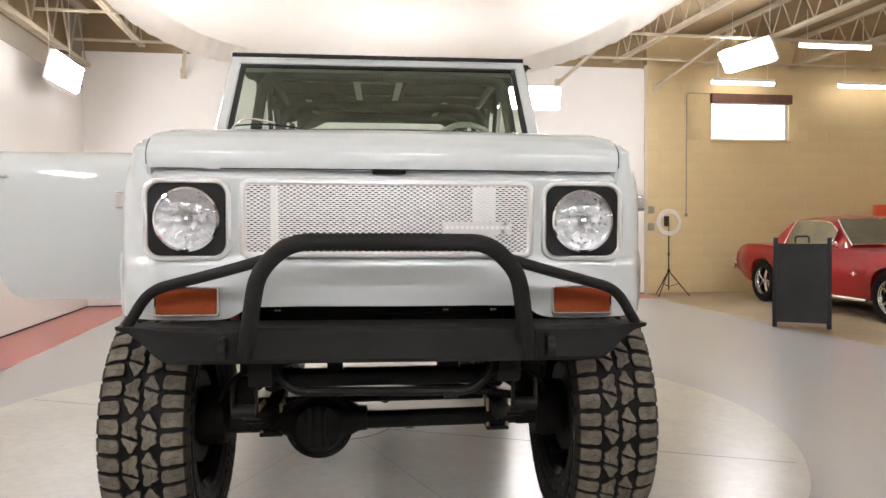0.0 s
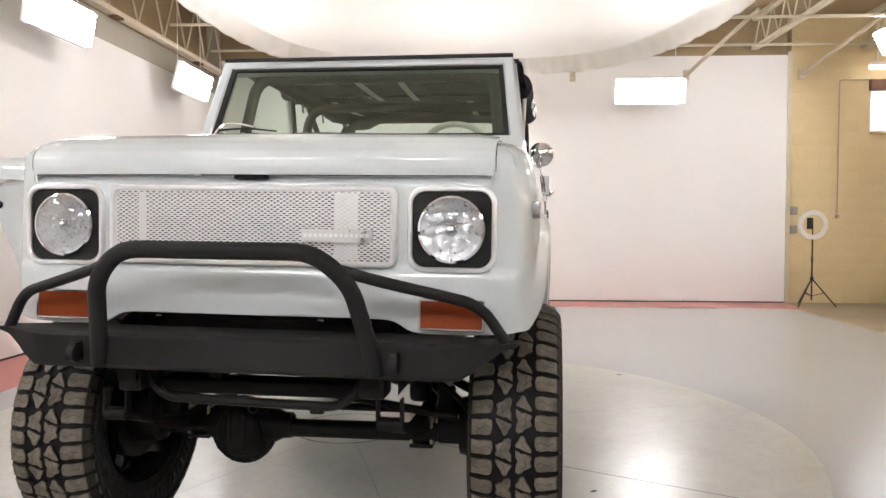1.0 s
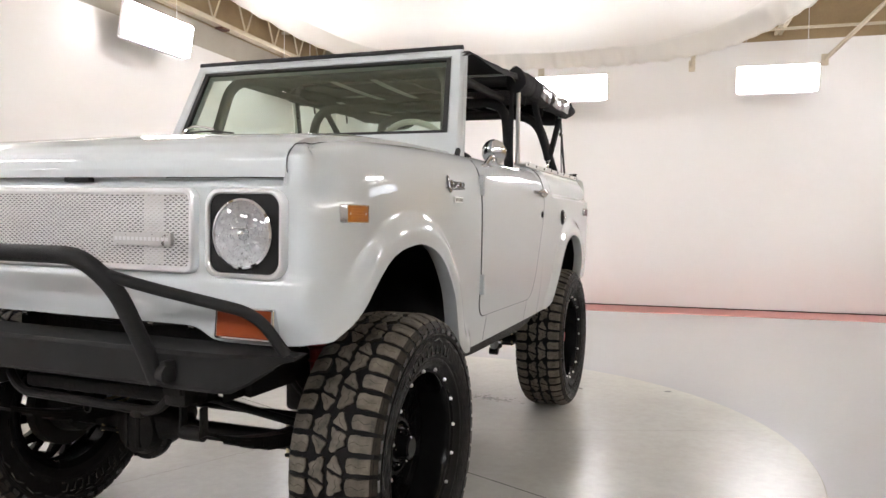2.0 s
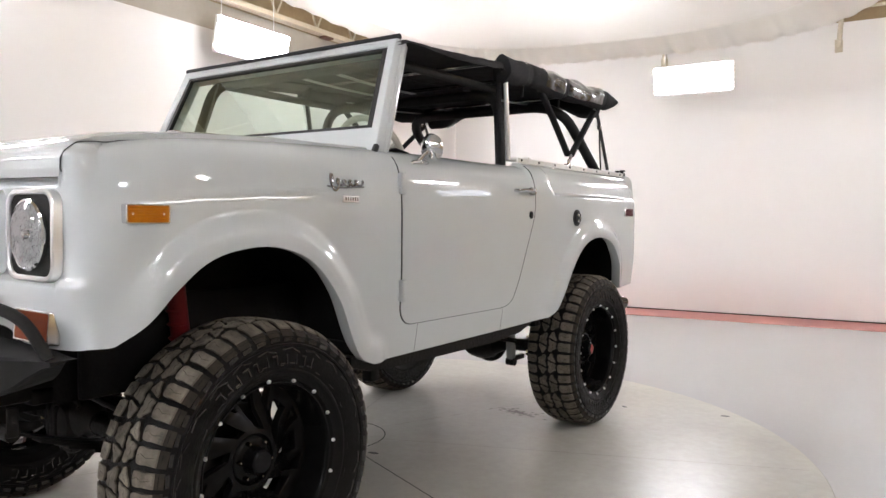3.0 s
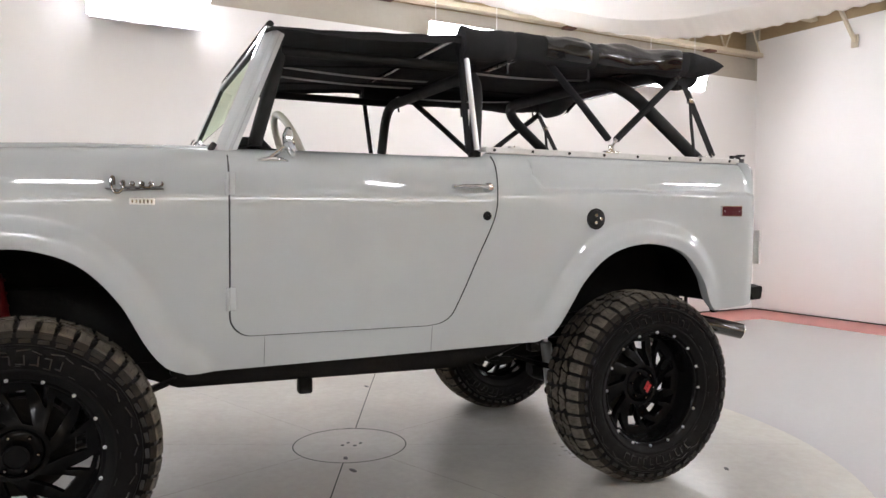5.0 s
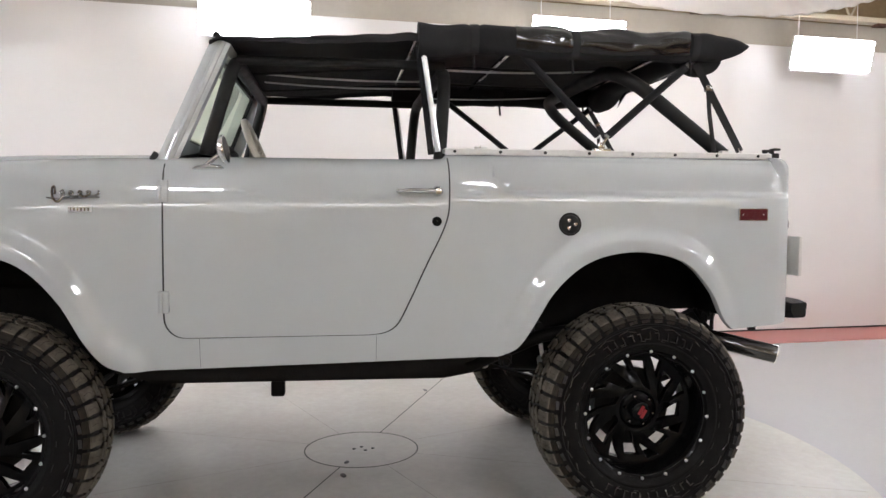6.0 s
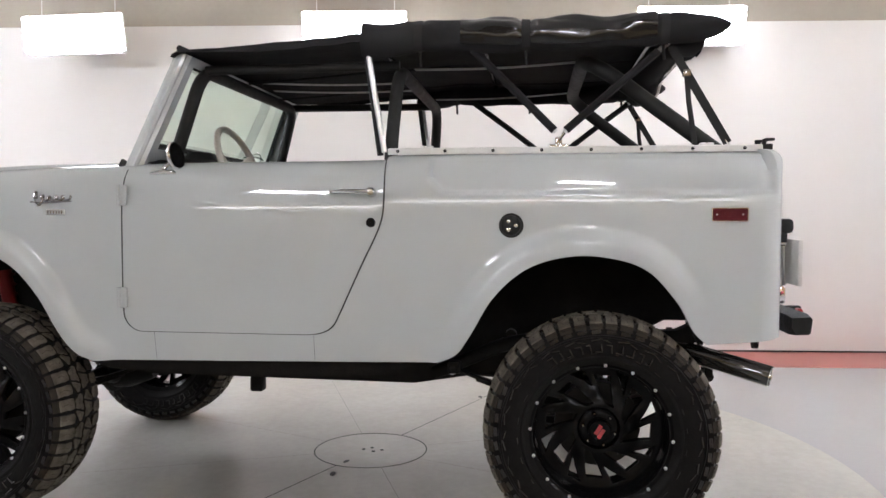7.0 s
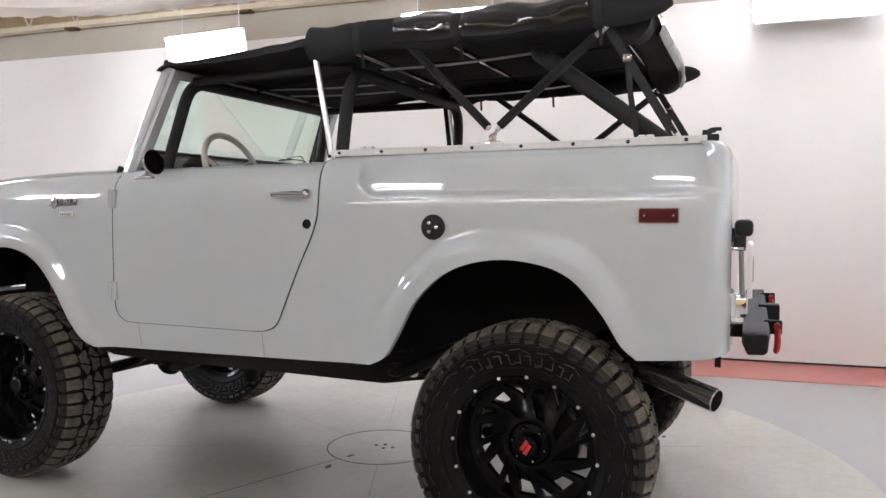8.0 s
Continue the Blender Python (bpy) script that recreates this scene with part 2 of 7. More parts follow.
def part(name, bm, mat, parent=None, label="", angle=35, m=None, kind="", category=""):
    """Links a bmesh as one mesh object, under a thing or a part."""
    me = bpy.data.meshes.new(name)
    bmesh.ops.recalc_face_normals(bm, faces=bm.faces[:])
    bm.to_mesh(me)
    bm.free()
    for one in (mat if isinstance(mat, (list, tuple)) else [mat]):
        me.materials.append(one)
    me.polygons.foreach_set("use_smooth", [True] * len(me.polygons))
    me.set_sharp_from_angle(angle=radians(angle))
    ob = new(name, me)
    if m is not None:
        ob.matrix_basis = m
    ob.parent = parent
    return tagged(ob, label, category, "", kind)


def again(name, source, parent, m=None):
    """A repeat of a part that shares its mesh."""
    ob = new(name, source.data)
    ob.parent = parent
    ob.matrix_basis = m if m is not None else source.matrix_basis.copy()
    if "label" in source:
        ob["label"] = source["label"]
    return ob


def box(bm, c, size, bevel=0.0, m=None, seg=2):
    geo = bmesh.ops.create_cube(bm, size=1.0)["verts"]
    bmesh.ops.scale(bm, vec=size, verts=geo)
    if bevel:
        edges = list({e for v in geo for e in v.link_edges})
        made = bmesh.ops.bevel(bm, geom=edges, offset=bevel, segments=seg, profile=0.5, affect="EDGES")
        geo = list({v for v in made["verts"]} | {v for v in geo if v.is_valid})
    if m is not None:
        bmesh.ops.transform(bm, matrix=m, verts=geo)
    bmesh.ops.translate(bm, vec=c, verts=geo)
    return geo


def sweep(bm, pts, r, seg=10, cap=True, flat=1.0):
    """A tube along a line of points; r may be one radius or one for each point."""
    pts = [Vector(p) for p in pts]
    rs = r if isinstance(r, (list, tuple)) else [r] * len(pts)
    rings, side = [], None
    for i, p in enumerate(pts):
        ahead = (pts[min(i + 1, len(pts) - 1)] - pts[max(i - 1, 0)]).normalized()
        if side is None:
            side = ahead.cross(Vector((0, 0, 1)) if abs(ahead.z) < 0.9 else Vector((1, 0, 0))).normalized()
        side = (side - ahead * side.dot(ahead)).normalized()
        up = side.cross(ahead)
        rings.append([bm.verts.new(p + rs[i] * (math.cos(a) * side + flat * math.sin(a) * up))
                      for a in (2 * math.pi * k / seg for k in range(seg))])
    for a, b in zip(rings, rings[1:]):
        for k in range(seg):
            bm.faces.new((a[k], a[(k + 1) % seg], b[(k + 1) % seg], b[k]))
    if cap:
        bm.faces.new(rings[0][::-1])
        bm.faces.new(rings[-1])


def rounded(pts, radius, steps=5):
    """The line with its inner corners rounded."""
    pts = [Vector(p) for p in pts]
    out = [pts[0]]
    for a, b, c in zip(pts, pts[1:], pts[2:]):
        u, w = (a - b), (c - b)
        d = min(radius, u.length * 0.45, w.length * 0.45)
        p, q = b + u.normalized() * d, b + w.normalized() * d
        for k in range(steps + 1):
            t = k / steps
            out.append((1 - t) ** 2 * p + 2 * t * (1 - t) * b + t * t * q)
    out.append(pts[-1])
    return out


def lathe(bm, profile, m, seg=32, close=False):
    """Turns a profile of (radius, height) round the z axis of m."""
    rings = [[bm.verts.new(m @ Vector((r * math.cos(a), r * math.sin(a), h)))
              for a in (2 * math.pi * k / seg for k in range(seg))] for r, h in profile]
    pairs = list(zip(rings, rings[1:])) + ([(rings[-1], rings[0])] if close else [])
    for a, b in pairs:
        for k in range(seg):
            bm.faces.new((a[k], a[(k + 1) % seg], b[(k + 1) % seg], b[k]))


def prism(bm, outline, m, depth):
    """Extrudes a 2D outline by depth along the z axis of m."""
    a = [bm.verts.new(m @ Vector((x, y, 0))) for x, y in outline]
    b = [bm.verts.new(m @ Vector((x, y, depth))) for x, y in outline]
    n = len(outline)
    bm.faces.new(a[::-1])
    bm.faces.new(b)
    for k in range(n):
        bm.faces.new((a[k], a[(k + 1) % n], b[(k + 1) % n], b[k]))


def round_rect(w, h, r, steps=5):
    out = []
    for cx, cy, a0 in ((w / 2 - r, h / 2 - r, 0), (-w / 2 + r, h / 2 - r, 90), (-w / 2 + r, -h / 2 + r, 180), (w / 2 - r, -h / 2 + r, 270)):
        for k in range(steps + 1):
            a = radians(a0 + 90 * k / steps)
            out.append((cx + r * math.cos(a), cy + r * math.sin(a)))
    return out


def loft(bm, rows, loop=False):
    """A skin over rows of points."""
    vs = [[bm.verts.new(p) for p in row] for row in rows]
    for a, b in zip(vs, vs[1:]):
        n = len(a)
        for k in range(n if loop else n - 1):
            bm.faces.new((a[k], a[(k + 1) % n], b[(k + 1) % n], b[k]))
    return vs


def frame_ring(bm, outer, inner, m, depth, lip=0.004):
    """A picture-frame ring between two outlines of equal count, with a softened front."""
    def at(o, z):
        return [m @ Vector((x, y, z)) for x, y in o]
    mid = [((a[0] * 3 + b[0]) / 4, (a[1] * 3 + b[1]) / 4) for a, b in zip(outer, inner)]
    mid2 = [((a[0] + b[0] * 3) / 4, (a[1] + b[1] * 3) / 4) for a, b in zip(outer, inner)]
    loft(bm, [at(outer, 0), at(outer, depth - lip), at(mid, depth), at(mid2, depth), at(inner, depth - lip), at(inner, 0)], loop=True)


def curve_at(table, x):
    """Smooth value from a short table of (x, value)."""
    if x <= table[0][0]:
        return table[0][1]
    if x >= table[-1][0]:
        return table[-1][1]
    i = max(k for k in range(len(table)) if table[k][0] <= x)
    i = min(i, len(table) - 2)
    (x0, y0), (x1, y1) = table[i], table[i + 1]
    def slope(k):
        a, b = table[max(k - 1, 0)], table[min(k + 1, len(table) - 1)]
        return (b[1] - a[1]) / (b[0] - a[0])
    h = x1 - x0
    t = (x - x0) / h
    m0, m1 = slope(i) * h, slope(i + 1) * h
    return (2 * t ** 3 - 3 * t ** 2 + 1) * y0 + (t ** 3 - 2 * t ** 2 + t) * m0 + (-2 * t ** 3 + 3 * t ** 2) * y1 + (t ** 3 - t ** 2) * m1


def smooth(a, b, x):
    t = min(1.0, max(0.0, (x - a) / (b - a)))
    return t * t * (3 - 2 * t)


TO_FRONT = Matrix.Rotation(radians(90), 4, "X")            # outlines that face -y
TO_LEFT = Matrix.Rotation(radians(90), 4, "Z") @ Matrix.Rotation(radians(90), 4, "X")   # outlines that face +x


def room(u, v, z, rz=0.0):
    return ROOM @ pose(u, v, z, 0, 0, rz)


# ---- the room ----
def slab(name, u0, u1, v0, v1, z0, z1, mat, label="", parent=None, kind="structure", bevel=0.0):
    bm = bmesh.new()
    box(bm, ((u0 + u1) / 2, (v0 + v1) / 2, (z0 + z1) / 2), (u1 - u0, v1 - v0, z1 - z0), bevel)
    return part(name, bm, mat, parent, label, m=ROOM.copy(), kind=kind)


slab("floor", U_LEFT - 0.3, 5.0, V_FRONT, V_BACK + 0.3, FLOOR - 0.3, FLOOR, FLOOR_GREY, "glossy grey epoxy studio floor")
slab("floor_bare", 5.0, U_RIGHT, V_FRONT, V_BACK + 0.3, FLOOR - 0.3, FLOOR - 0.003, TAN_FLOOR, "bare tan concrete workshop floor")
slab("wall_left", U_LEFT - 0.3, U_LEFT, V_FRONT, V_BACK + 0.3, FLOOR, 3.19, WALL, "smooth white painted studio wall")
slab("wall_left_upper", U_LEFT - 0.3, U_LEFT - 0.04, V_FRONT, V_BACK + 0.3, 3.19, 3.50, DRYWALL, "pale drywall strip above the white studio wall")
slab("wall_left_top", U_LEFT - 0.3, U_LEFT - 0.20, V_FRONT, V_BACK + 0.3, 3.50, DECK, DECKING, "tan boarded wall behind the girder")
slab("wall_back", U_LEFT, 5.2, V_BACK, V_BACK + 0.3, FLOOR, 3.75, WALL, "smooth white painted studio wall")
# uses the darker deck colour so that the dimness under the roof is painted in
slab("wall_back_upper", U_LEFT, 5.2, V_BACK + 0.05, V_BACK + 0.3, 3.75, DECK, DECKING, "wall strip above the white studio wall, shade put into its tan")
# right and front walls are out of view, assumed, and close the room
slab("wall_right", U_RIGHT, U_RIGHT + 0.3, V_FRONT, V_BACK + 0.3, FLOOR, DECK, MUSTARD, "yellow painted block wall")
slab("wall_front", U_LEFT - 0.3, U_RIGHT, V_FRONT - 0.3, V_FRONT, FLOOR, DECK, WALL, "white painted wall")
slab("ceiling", U_LEFT - 0.3, U_RIGHT + 0.3, V_FRONT - 0.3, V_BACK + 0.3, DECK, DECK + 0.2, DECKING, "tan boarded roof deck")
# filler slab, added to keep the sky out of the corner gap
slab("wall_left_end", U_LEFT - 0.20, U_LEFT, V_BACK, V_BACK + 0.3, 3.19, DECK, DRYWALL, "pale drywall end above the white studio wall")
STRIPE = 0.78
slab("floor_stripe_left", U_LEFT, U_LEFT + STRIPE, V_FRONT, V_BACK, FLOOR, FLOOR + 0.004, RED_STRIPE, "faded red painted floor stripe along the wall")
slab("floor_stripe_back", U_LEFT + STRIPE, 5.2, V_BACK - STRIPE, V_BACK, FLOOR, FLOOR + 0.004, RED_STRIPE, "faded red painted floor stripe along the wall")
slab("baseboard_left", U_LEFT, U_LEFT + 0.012, V_FRONT, V_BACK, FLOOR + 0.004, FLOOR + 0.02, PAINT_DARK, "thin dark joint at the foot of the wall")
slab("baseboard_back", U_LEFT + 0.012, 5.2, V_BACK - 0.012, V_BACK, FLOOR + 0.004, FLOOR + 0.02, PAINT_DARK, "thin dark joint at the foot of the wall")
slab("corner_trim", 5.2, 5.26, V_BACK - 0.02, V_BACK + 0.04, FLOOR, 3.8, STEEL_CREAM, "cream edge trim where the white wall ends")

# the yellow wall, in four pieces round the window
WU0, WU1, WZ0, WZ1 = 6.45, 7.95, 2.55, 3.24
yellow = V_BACK + 0.02
for u0, u1, z0, z1 in ((5.26, WU0, FLOOR, DECK), (WU1, U_RIGHT, FLOOR, DECK), (WU0, WU1, FLOOR, WZ0), (WU0, WU1, WZ1, DECK)):
    slab("wall_yellow", u0, u1, yellow, yellow + 0.28, z0, z1, MUSTARD, "yellow painted concrete block wall with faint courses")


def window():
    w = thing("window_1", "high workshop window with daylight and a rusty lintel", "window", kind="structure")
    uc, zc = (WU0 + WU1) / 2, (WZ0 + WZ1) / 2
    bm = bmesh.new()
    m = room(uc, yellow + 0.10, zc) @ TO_FRONT
    frame_ring(bm, round_rect(WU1 - WU0, WZ1 - WZ0, 0.004, 1), round_rect(WU1 - WU0 - 0.09, WZ1 - WZ0 - 0.09, 0.004, 1), m, 0.05)
    part("window_frame", bm, FIXTURE, w)
    bm = bmesh.new()
    box(bm, (0, 0, 0), (WU1 - WU0 - 0.02, 0.01, WZ1 - WZ0 - 0.02), 0, m=None)
    part("pane", bm, DAYLIGHT, w, "bright frosted pane", m=room(uc, yellow + 0.12, zc))
    bm = bmesh.new()
    box(bm, (0, 0, 0), (WU1 - WU0 + 0.04, 0.12, 0.16), 0.01)
    part("lintel", bm, RUST, w, "rusty steel lintel", m=room(uc, yellow - 0.01, WZ1 + 0.04))
    bm = bmesh.new()
    box(bm, (0, 0, 0), (WU1 - WU0, 0.14, 0.03), 0.006)
    part("window_sill", bm, MUSTARD, w, m=room(uc, yellow + 0.0, WZ0 - 0.005))


window()


def conduit():
    c = thing("conduit", "thin painted conduit pipe on the yellow wall", "pipe")
    bm = bmesh.new()
    sweep(bm, [ROOM @ Vector(p) for p in rounded([(5.98, yellow - 0.02, 1.30), (5.98, yellow - 0.02, 3.36), (6.45, yellow - 0.02, 3.36)], 0.05)], 0.009, 8)
    part("pipe", bm, OUTLET, c)
    bm = bmesh.new()
    box(bm, (0, 0, 0), (0.05, 0.04, 0.06), 0.008)
    part("junction_box", bm, OUTLET, c, m=room(5.98, yellow - 0.025, 1.26))


conduit()
for z in (1.35, 1.06):
    bm = bmesh.new()
    box(bm, (0, 0, 0), (0.11, 0.06, 0.13), 0.012)
    box(bm, (0, -0.032, 0), (0.05, 0.01, 0.08), 0.003)
    part("outlet_box", bm, OUTLET, None, "small grey electrical box on the yellow wall", m=room(5.32, yellow - 0.03, z), category="outlet")


# open-web steel joists under the roof deck
def joist():
    j = thing("roof_joist", "cream painted open-web steel roof joist", "joist", "roof joists", m=ROOM.copy())
    v0, v1 = V_FRONT + 0.02, V_BACK + 0.04
    for name, z, h in (("bottom_chord", 3.86, 0.05), ("top_chord", DECK - 0.035, 0.06)):
        bm = bmesh.new()
        for s in (-0.028, 0.028):
            box(bm, (s, (v0 + v1) / 2, z), (0.045, v1 - v0, h), 0.006, seg=1)
        part(name, bm, STEEL_CREAM, j)
    bm = bmesh.new()
    n = 40
    step = (v1 - v0) / n
    for k in range(n):
        a, b = v0 + k * step, v0 + (k + 0.5) * step
        sweep(bm, [(0, a, 3.87), (0, b, DECK - 0.04)], 0.011, 6)
        sweep(bm, [(0, b, DECK - 0.04), (0, a + step, 3.87)], 0.011, 6)
    part("web", bm, STEEL_CREAM, j)
    return j


def girder():
    """The deeper joist that runs along the top of the left wall."""
    g = thing("roof_girder", "cream open-web steel girder along the wall top", "girder", m=ROOM @ pose(U_LEFT + 0.06, 0, 0))
    v0, v1 = V_FRONT + 0.02, V_BACK - 0.02
    for name, z, h in (("bottom_chord", 3.53, 0.06), ("top_chord", DECK - 0.035, 0.06)):
        bm = bmesh.new()
        for s in (-0.035, 0.035):
            box(bm, (s, (v0 + v1) / 2, z), (0.055, v1 - v0, h), 0.006, seg=1)
        part(name, bm, STEEL_CREAM, g)
    n = 26
    step = (v1 - v0) / n
    for k in range(n):
        lo, mid, hi = v0 + k * step, v0 + (k + 0.5) * step, v0 + (k + 1) * step
        bm = bmesh.new()
        sweep(bm, [(0, lo, 3.55), (0, mid, DECK - 0.06), (0, hi, 3.55)], 0.013, 6)
        part("web_rod", bm, STEEL_CREAM, g)
    for v in np.arange(v0 + 0.9, v1, 2.4):
        bm = bmesh.new()
        box(bm, (0.0, float(v), 3.49), (0.11, 0.16, 0.03), 0.006, seg=1)
        part("clamp", bm, RUST, g, "dark rusty clamp")


girder()
first = joist()
first.matrix_basis = ROOM @ pose(-2.9, 0, 0)
for u in (-1.6, -0.25, 1.4, 3.05, 4.7, 6.35, 8.0, 9.65, 11.3):
    copy_thing(first, ROOM @ pose(u, 0, 0))


def bridging(v):
    b = thing("bridging_rod", "cream steel bridging rod across the roof joists", "rod", "bridging rods")
    bm = bmesh.new()
    box(bm, (0, 0, 0), (U_RIGHT - U_LEFT, 0.035, 0.035), 0.004, seg=1)
    part("rod", bm, STEEL_CREAM, b, m=room((U_RIGHT + U_LEFT) / 2, v, 3.83))


for v in (-6.5, -3.2, 0.4, 3.4, 5.9, 7.4):
    bridging(v)


def wall_brace(u, lean):
    b = thing("wall_brace", "cream angled steel brace between wall and joist", "brace", "wall braces")
    bm = bmesh.new()
    sweep(bm, [ROOM @ Vector((u, V_BACK - 0.02, 3.45)), ROOM @ Vector((u + lean, V_BACK - 1.1, 4.15))], 0.03, 6)
    part("strut", bm, STEEL_CREAM, b)
    bm = bmesh.new()
    box(bm, (0, 0, 0), (0.09, 0.03, 0.16), 0.005, seg=1)
    part("plate", bm, STEEL_CREAM, b, m=room(u, V_BACK - 0.017, 3.45))


for u, lean in ((-2.3, 0.25), (-0.3, 0.25), (1.9, 0.1), (3.65, 0.7), (5.4, 0.8)):
    wall_brace(u, lean)


# ---- lights: six-tube fluorescent fixtures round the studio ----
def fixture(w=1.0, h=0.345):
    f = thing("fluorescent_fixture", "six-tube fluorescent studio fixture, lit, in a white tray", "light", "studio lights")
    bm = bmesh.new()
    box(bm, (0, 0.055, 0), (w * 0.96, 0.05, h + 0.02), 0.01)
    for s in (-1, 1):
        box(bm, (s * (w * 0.48 - 0.01), 0.01, 0), (0.02, 0.05, h + 0.02), 0.004, seg=1)
    # lower flange added to keep the tubes' spill off the wall below
    box(bm, (0, 0.020, -(h / 2 + 0.018)), (w * 0.96, 0.075, 0.006), 0.001, seg=1)
    part("tray", bm, FIXTURE, f)
    # sheet that itself glows, in place of a reflector lit by the tubes
    bm = bmesh.new()
    box(bm, (0, 0, 0), (w * 0.93, 0.006, h * 0.97), 0)
    part("diffuser", bm, TUBE_LIGHT, f, "glowing white tubes and reflector", m=pose(0, 0.012, 0))
    bm = bmesh.new()
    sweep(bm, [(-w / 2, 0, 0), (w / 2, 0, 0)], 0.023, 8)
    tube = part("tube", bm, TUBE_LIGHT, f, "glowing fluorescent tube", m=pose(0, -0.012, -h / 2 + h / 12))
    for k in range(1, 6):
        again("tube", tube, f, pose(0, -0.012, -h / 2 + h * (k + 0.5) / 6))
    return f


# (u, v, z, turn, tilt): the tubes face -y before they are turned
LIGHTS = ((2.95, 7.05, 3.09, 0, -12), (0.24, 7.05, 3.08, 0, -12),
          # last entry of this row is unseen, added to brighten the left wall
          (-3.37, 5.78, 3.03, 90, -14), (-3.42, 2.78, 3.07, 90, -10), (-3.45, -0.42, 3.06, 91, -10), (-3.2, -3.05, 2.98, 84, -10), (-0.9, -8.0, 2.9, 233, -8),
          (6.0, 6.0, 3.6, -80, -30),
          # out of view: right pair assumed from reflections, the rest added to light the nose
          (5.6, 1.2, 3.3, -145, -15), (5.6, -2.2, 3.3, -135, -15), (3.4, -5.7, 2.9, 205, -8), (1.5, -6.2, 2.9, 188, -8), (-0.3, -6.2, 2.9, 175, -8), (-2.1, -5.7, 2.9, 155, -8))
# four assumed, unseen ones hang flat above the cloth and shine down through it
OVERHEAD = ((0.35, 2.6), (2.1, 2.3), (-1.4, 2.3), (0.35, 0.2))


def hang(owner, at):
    """Two thin wires from a fixture up to the roof deck."""
    for s in (-0.38, 0.38):
        p = at @ Vector((s, 0.07, 0.0))
        bm = bmesh.new()
        sweep(bm, [p, Vector((p.x, p.y, DECK + 0.01))], 0.004, 6)
        part("wire", bm, FIXTURE, owner, m=at.inverted())


lamp = fixture()
spots = [room(u, v, z, turn) @ Matrix.Rotation(radians(-tilt), 4, "X") for u, v, z, turn, tilt in LIGHTS]
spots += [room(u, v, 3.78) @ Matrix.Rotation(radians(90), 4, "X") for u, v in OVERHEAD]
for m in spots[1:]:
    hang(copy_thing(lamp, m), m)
lamp.matrix_basis = spots[0]
hang(lamp, spots[0])


def strip_light(u, v, z, length, turn=0, r=0.032):
    s = thing("strip_light", "slim lit fluorescent strip light", "light", "strip lights")
    bm = bmesh.new()
    box(bm, (0, 0, 0.035), (length, 0.10, 0.05), 0.008)
    part("housing", bm, FIXTURE, s, m=room(u, v, z, turn))
    bm = bmesh.new()
    sweep(bm, [(-length / 2, 0, 0.022 - r), (length / 2, 0, 0.022 - r)], r, 10)
    part("tube", bm, TUBE_SMALL, s, "glowing tube", m=room(u, v, z, turn))
    for w in (-0.4, 0.4):
        bm = bmesh.new()
        sweep(bm, [(w * length, 0, 0.05), (w * length, 0, DECK - z + 0.01)], 0.005, 6)
        part("wire", bm, FIXTURE, s, m=room(u, v, z, turn))


# the last three are out of view, added to brighten the yellow wall
for u, v, z, length in ((6.85, 7.45, 3.50, 1.15), (9.3, 7.45, 3.50, 1.25), (7.55, 6.1, 3.82, 1.2), (9.6, 4.6, 3.8, 1.2), (11.4, 4.6, 3.8, 1.2), (10.6, 1.5, 3.8, 1.2)):
    strip_light(u, v, z, length)
# unseen row, added and fattened to put thin reflected lines on the body side
for v in (-6.2, -3.6, -1.0, 1.6, 4.2, 6.6):
    strip_light(12.2, v, 3.05, 2.4, 90, 0.075)


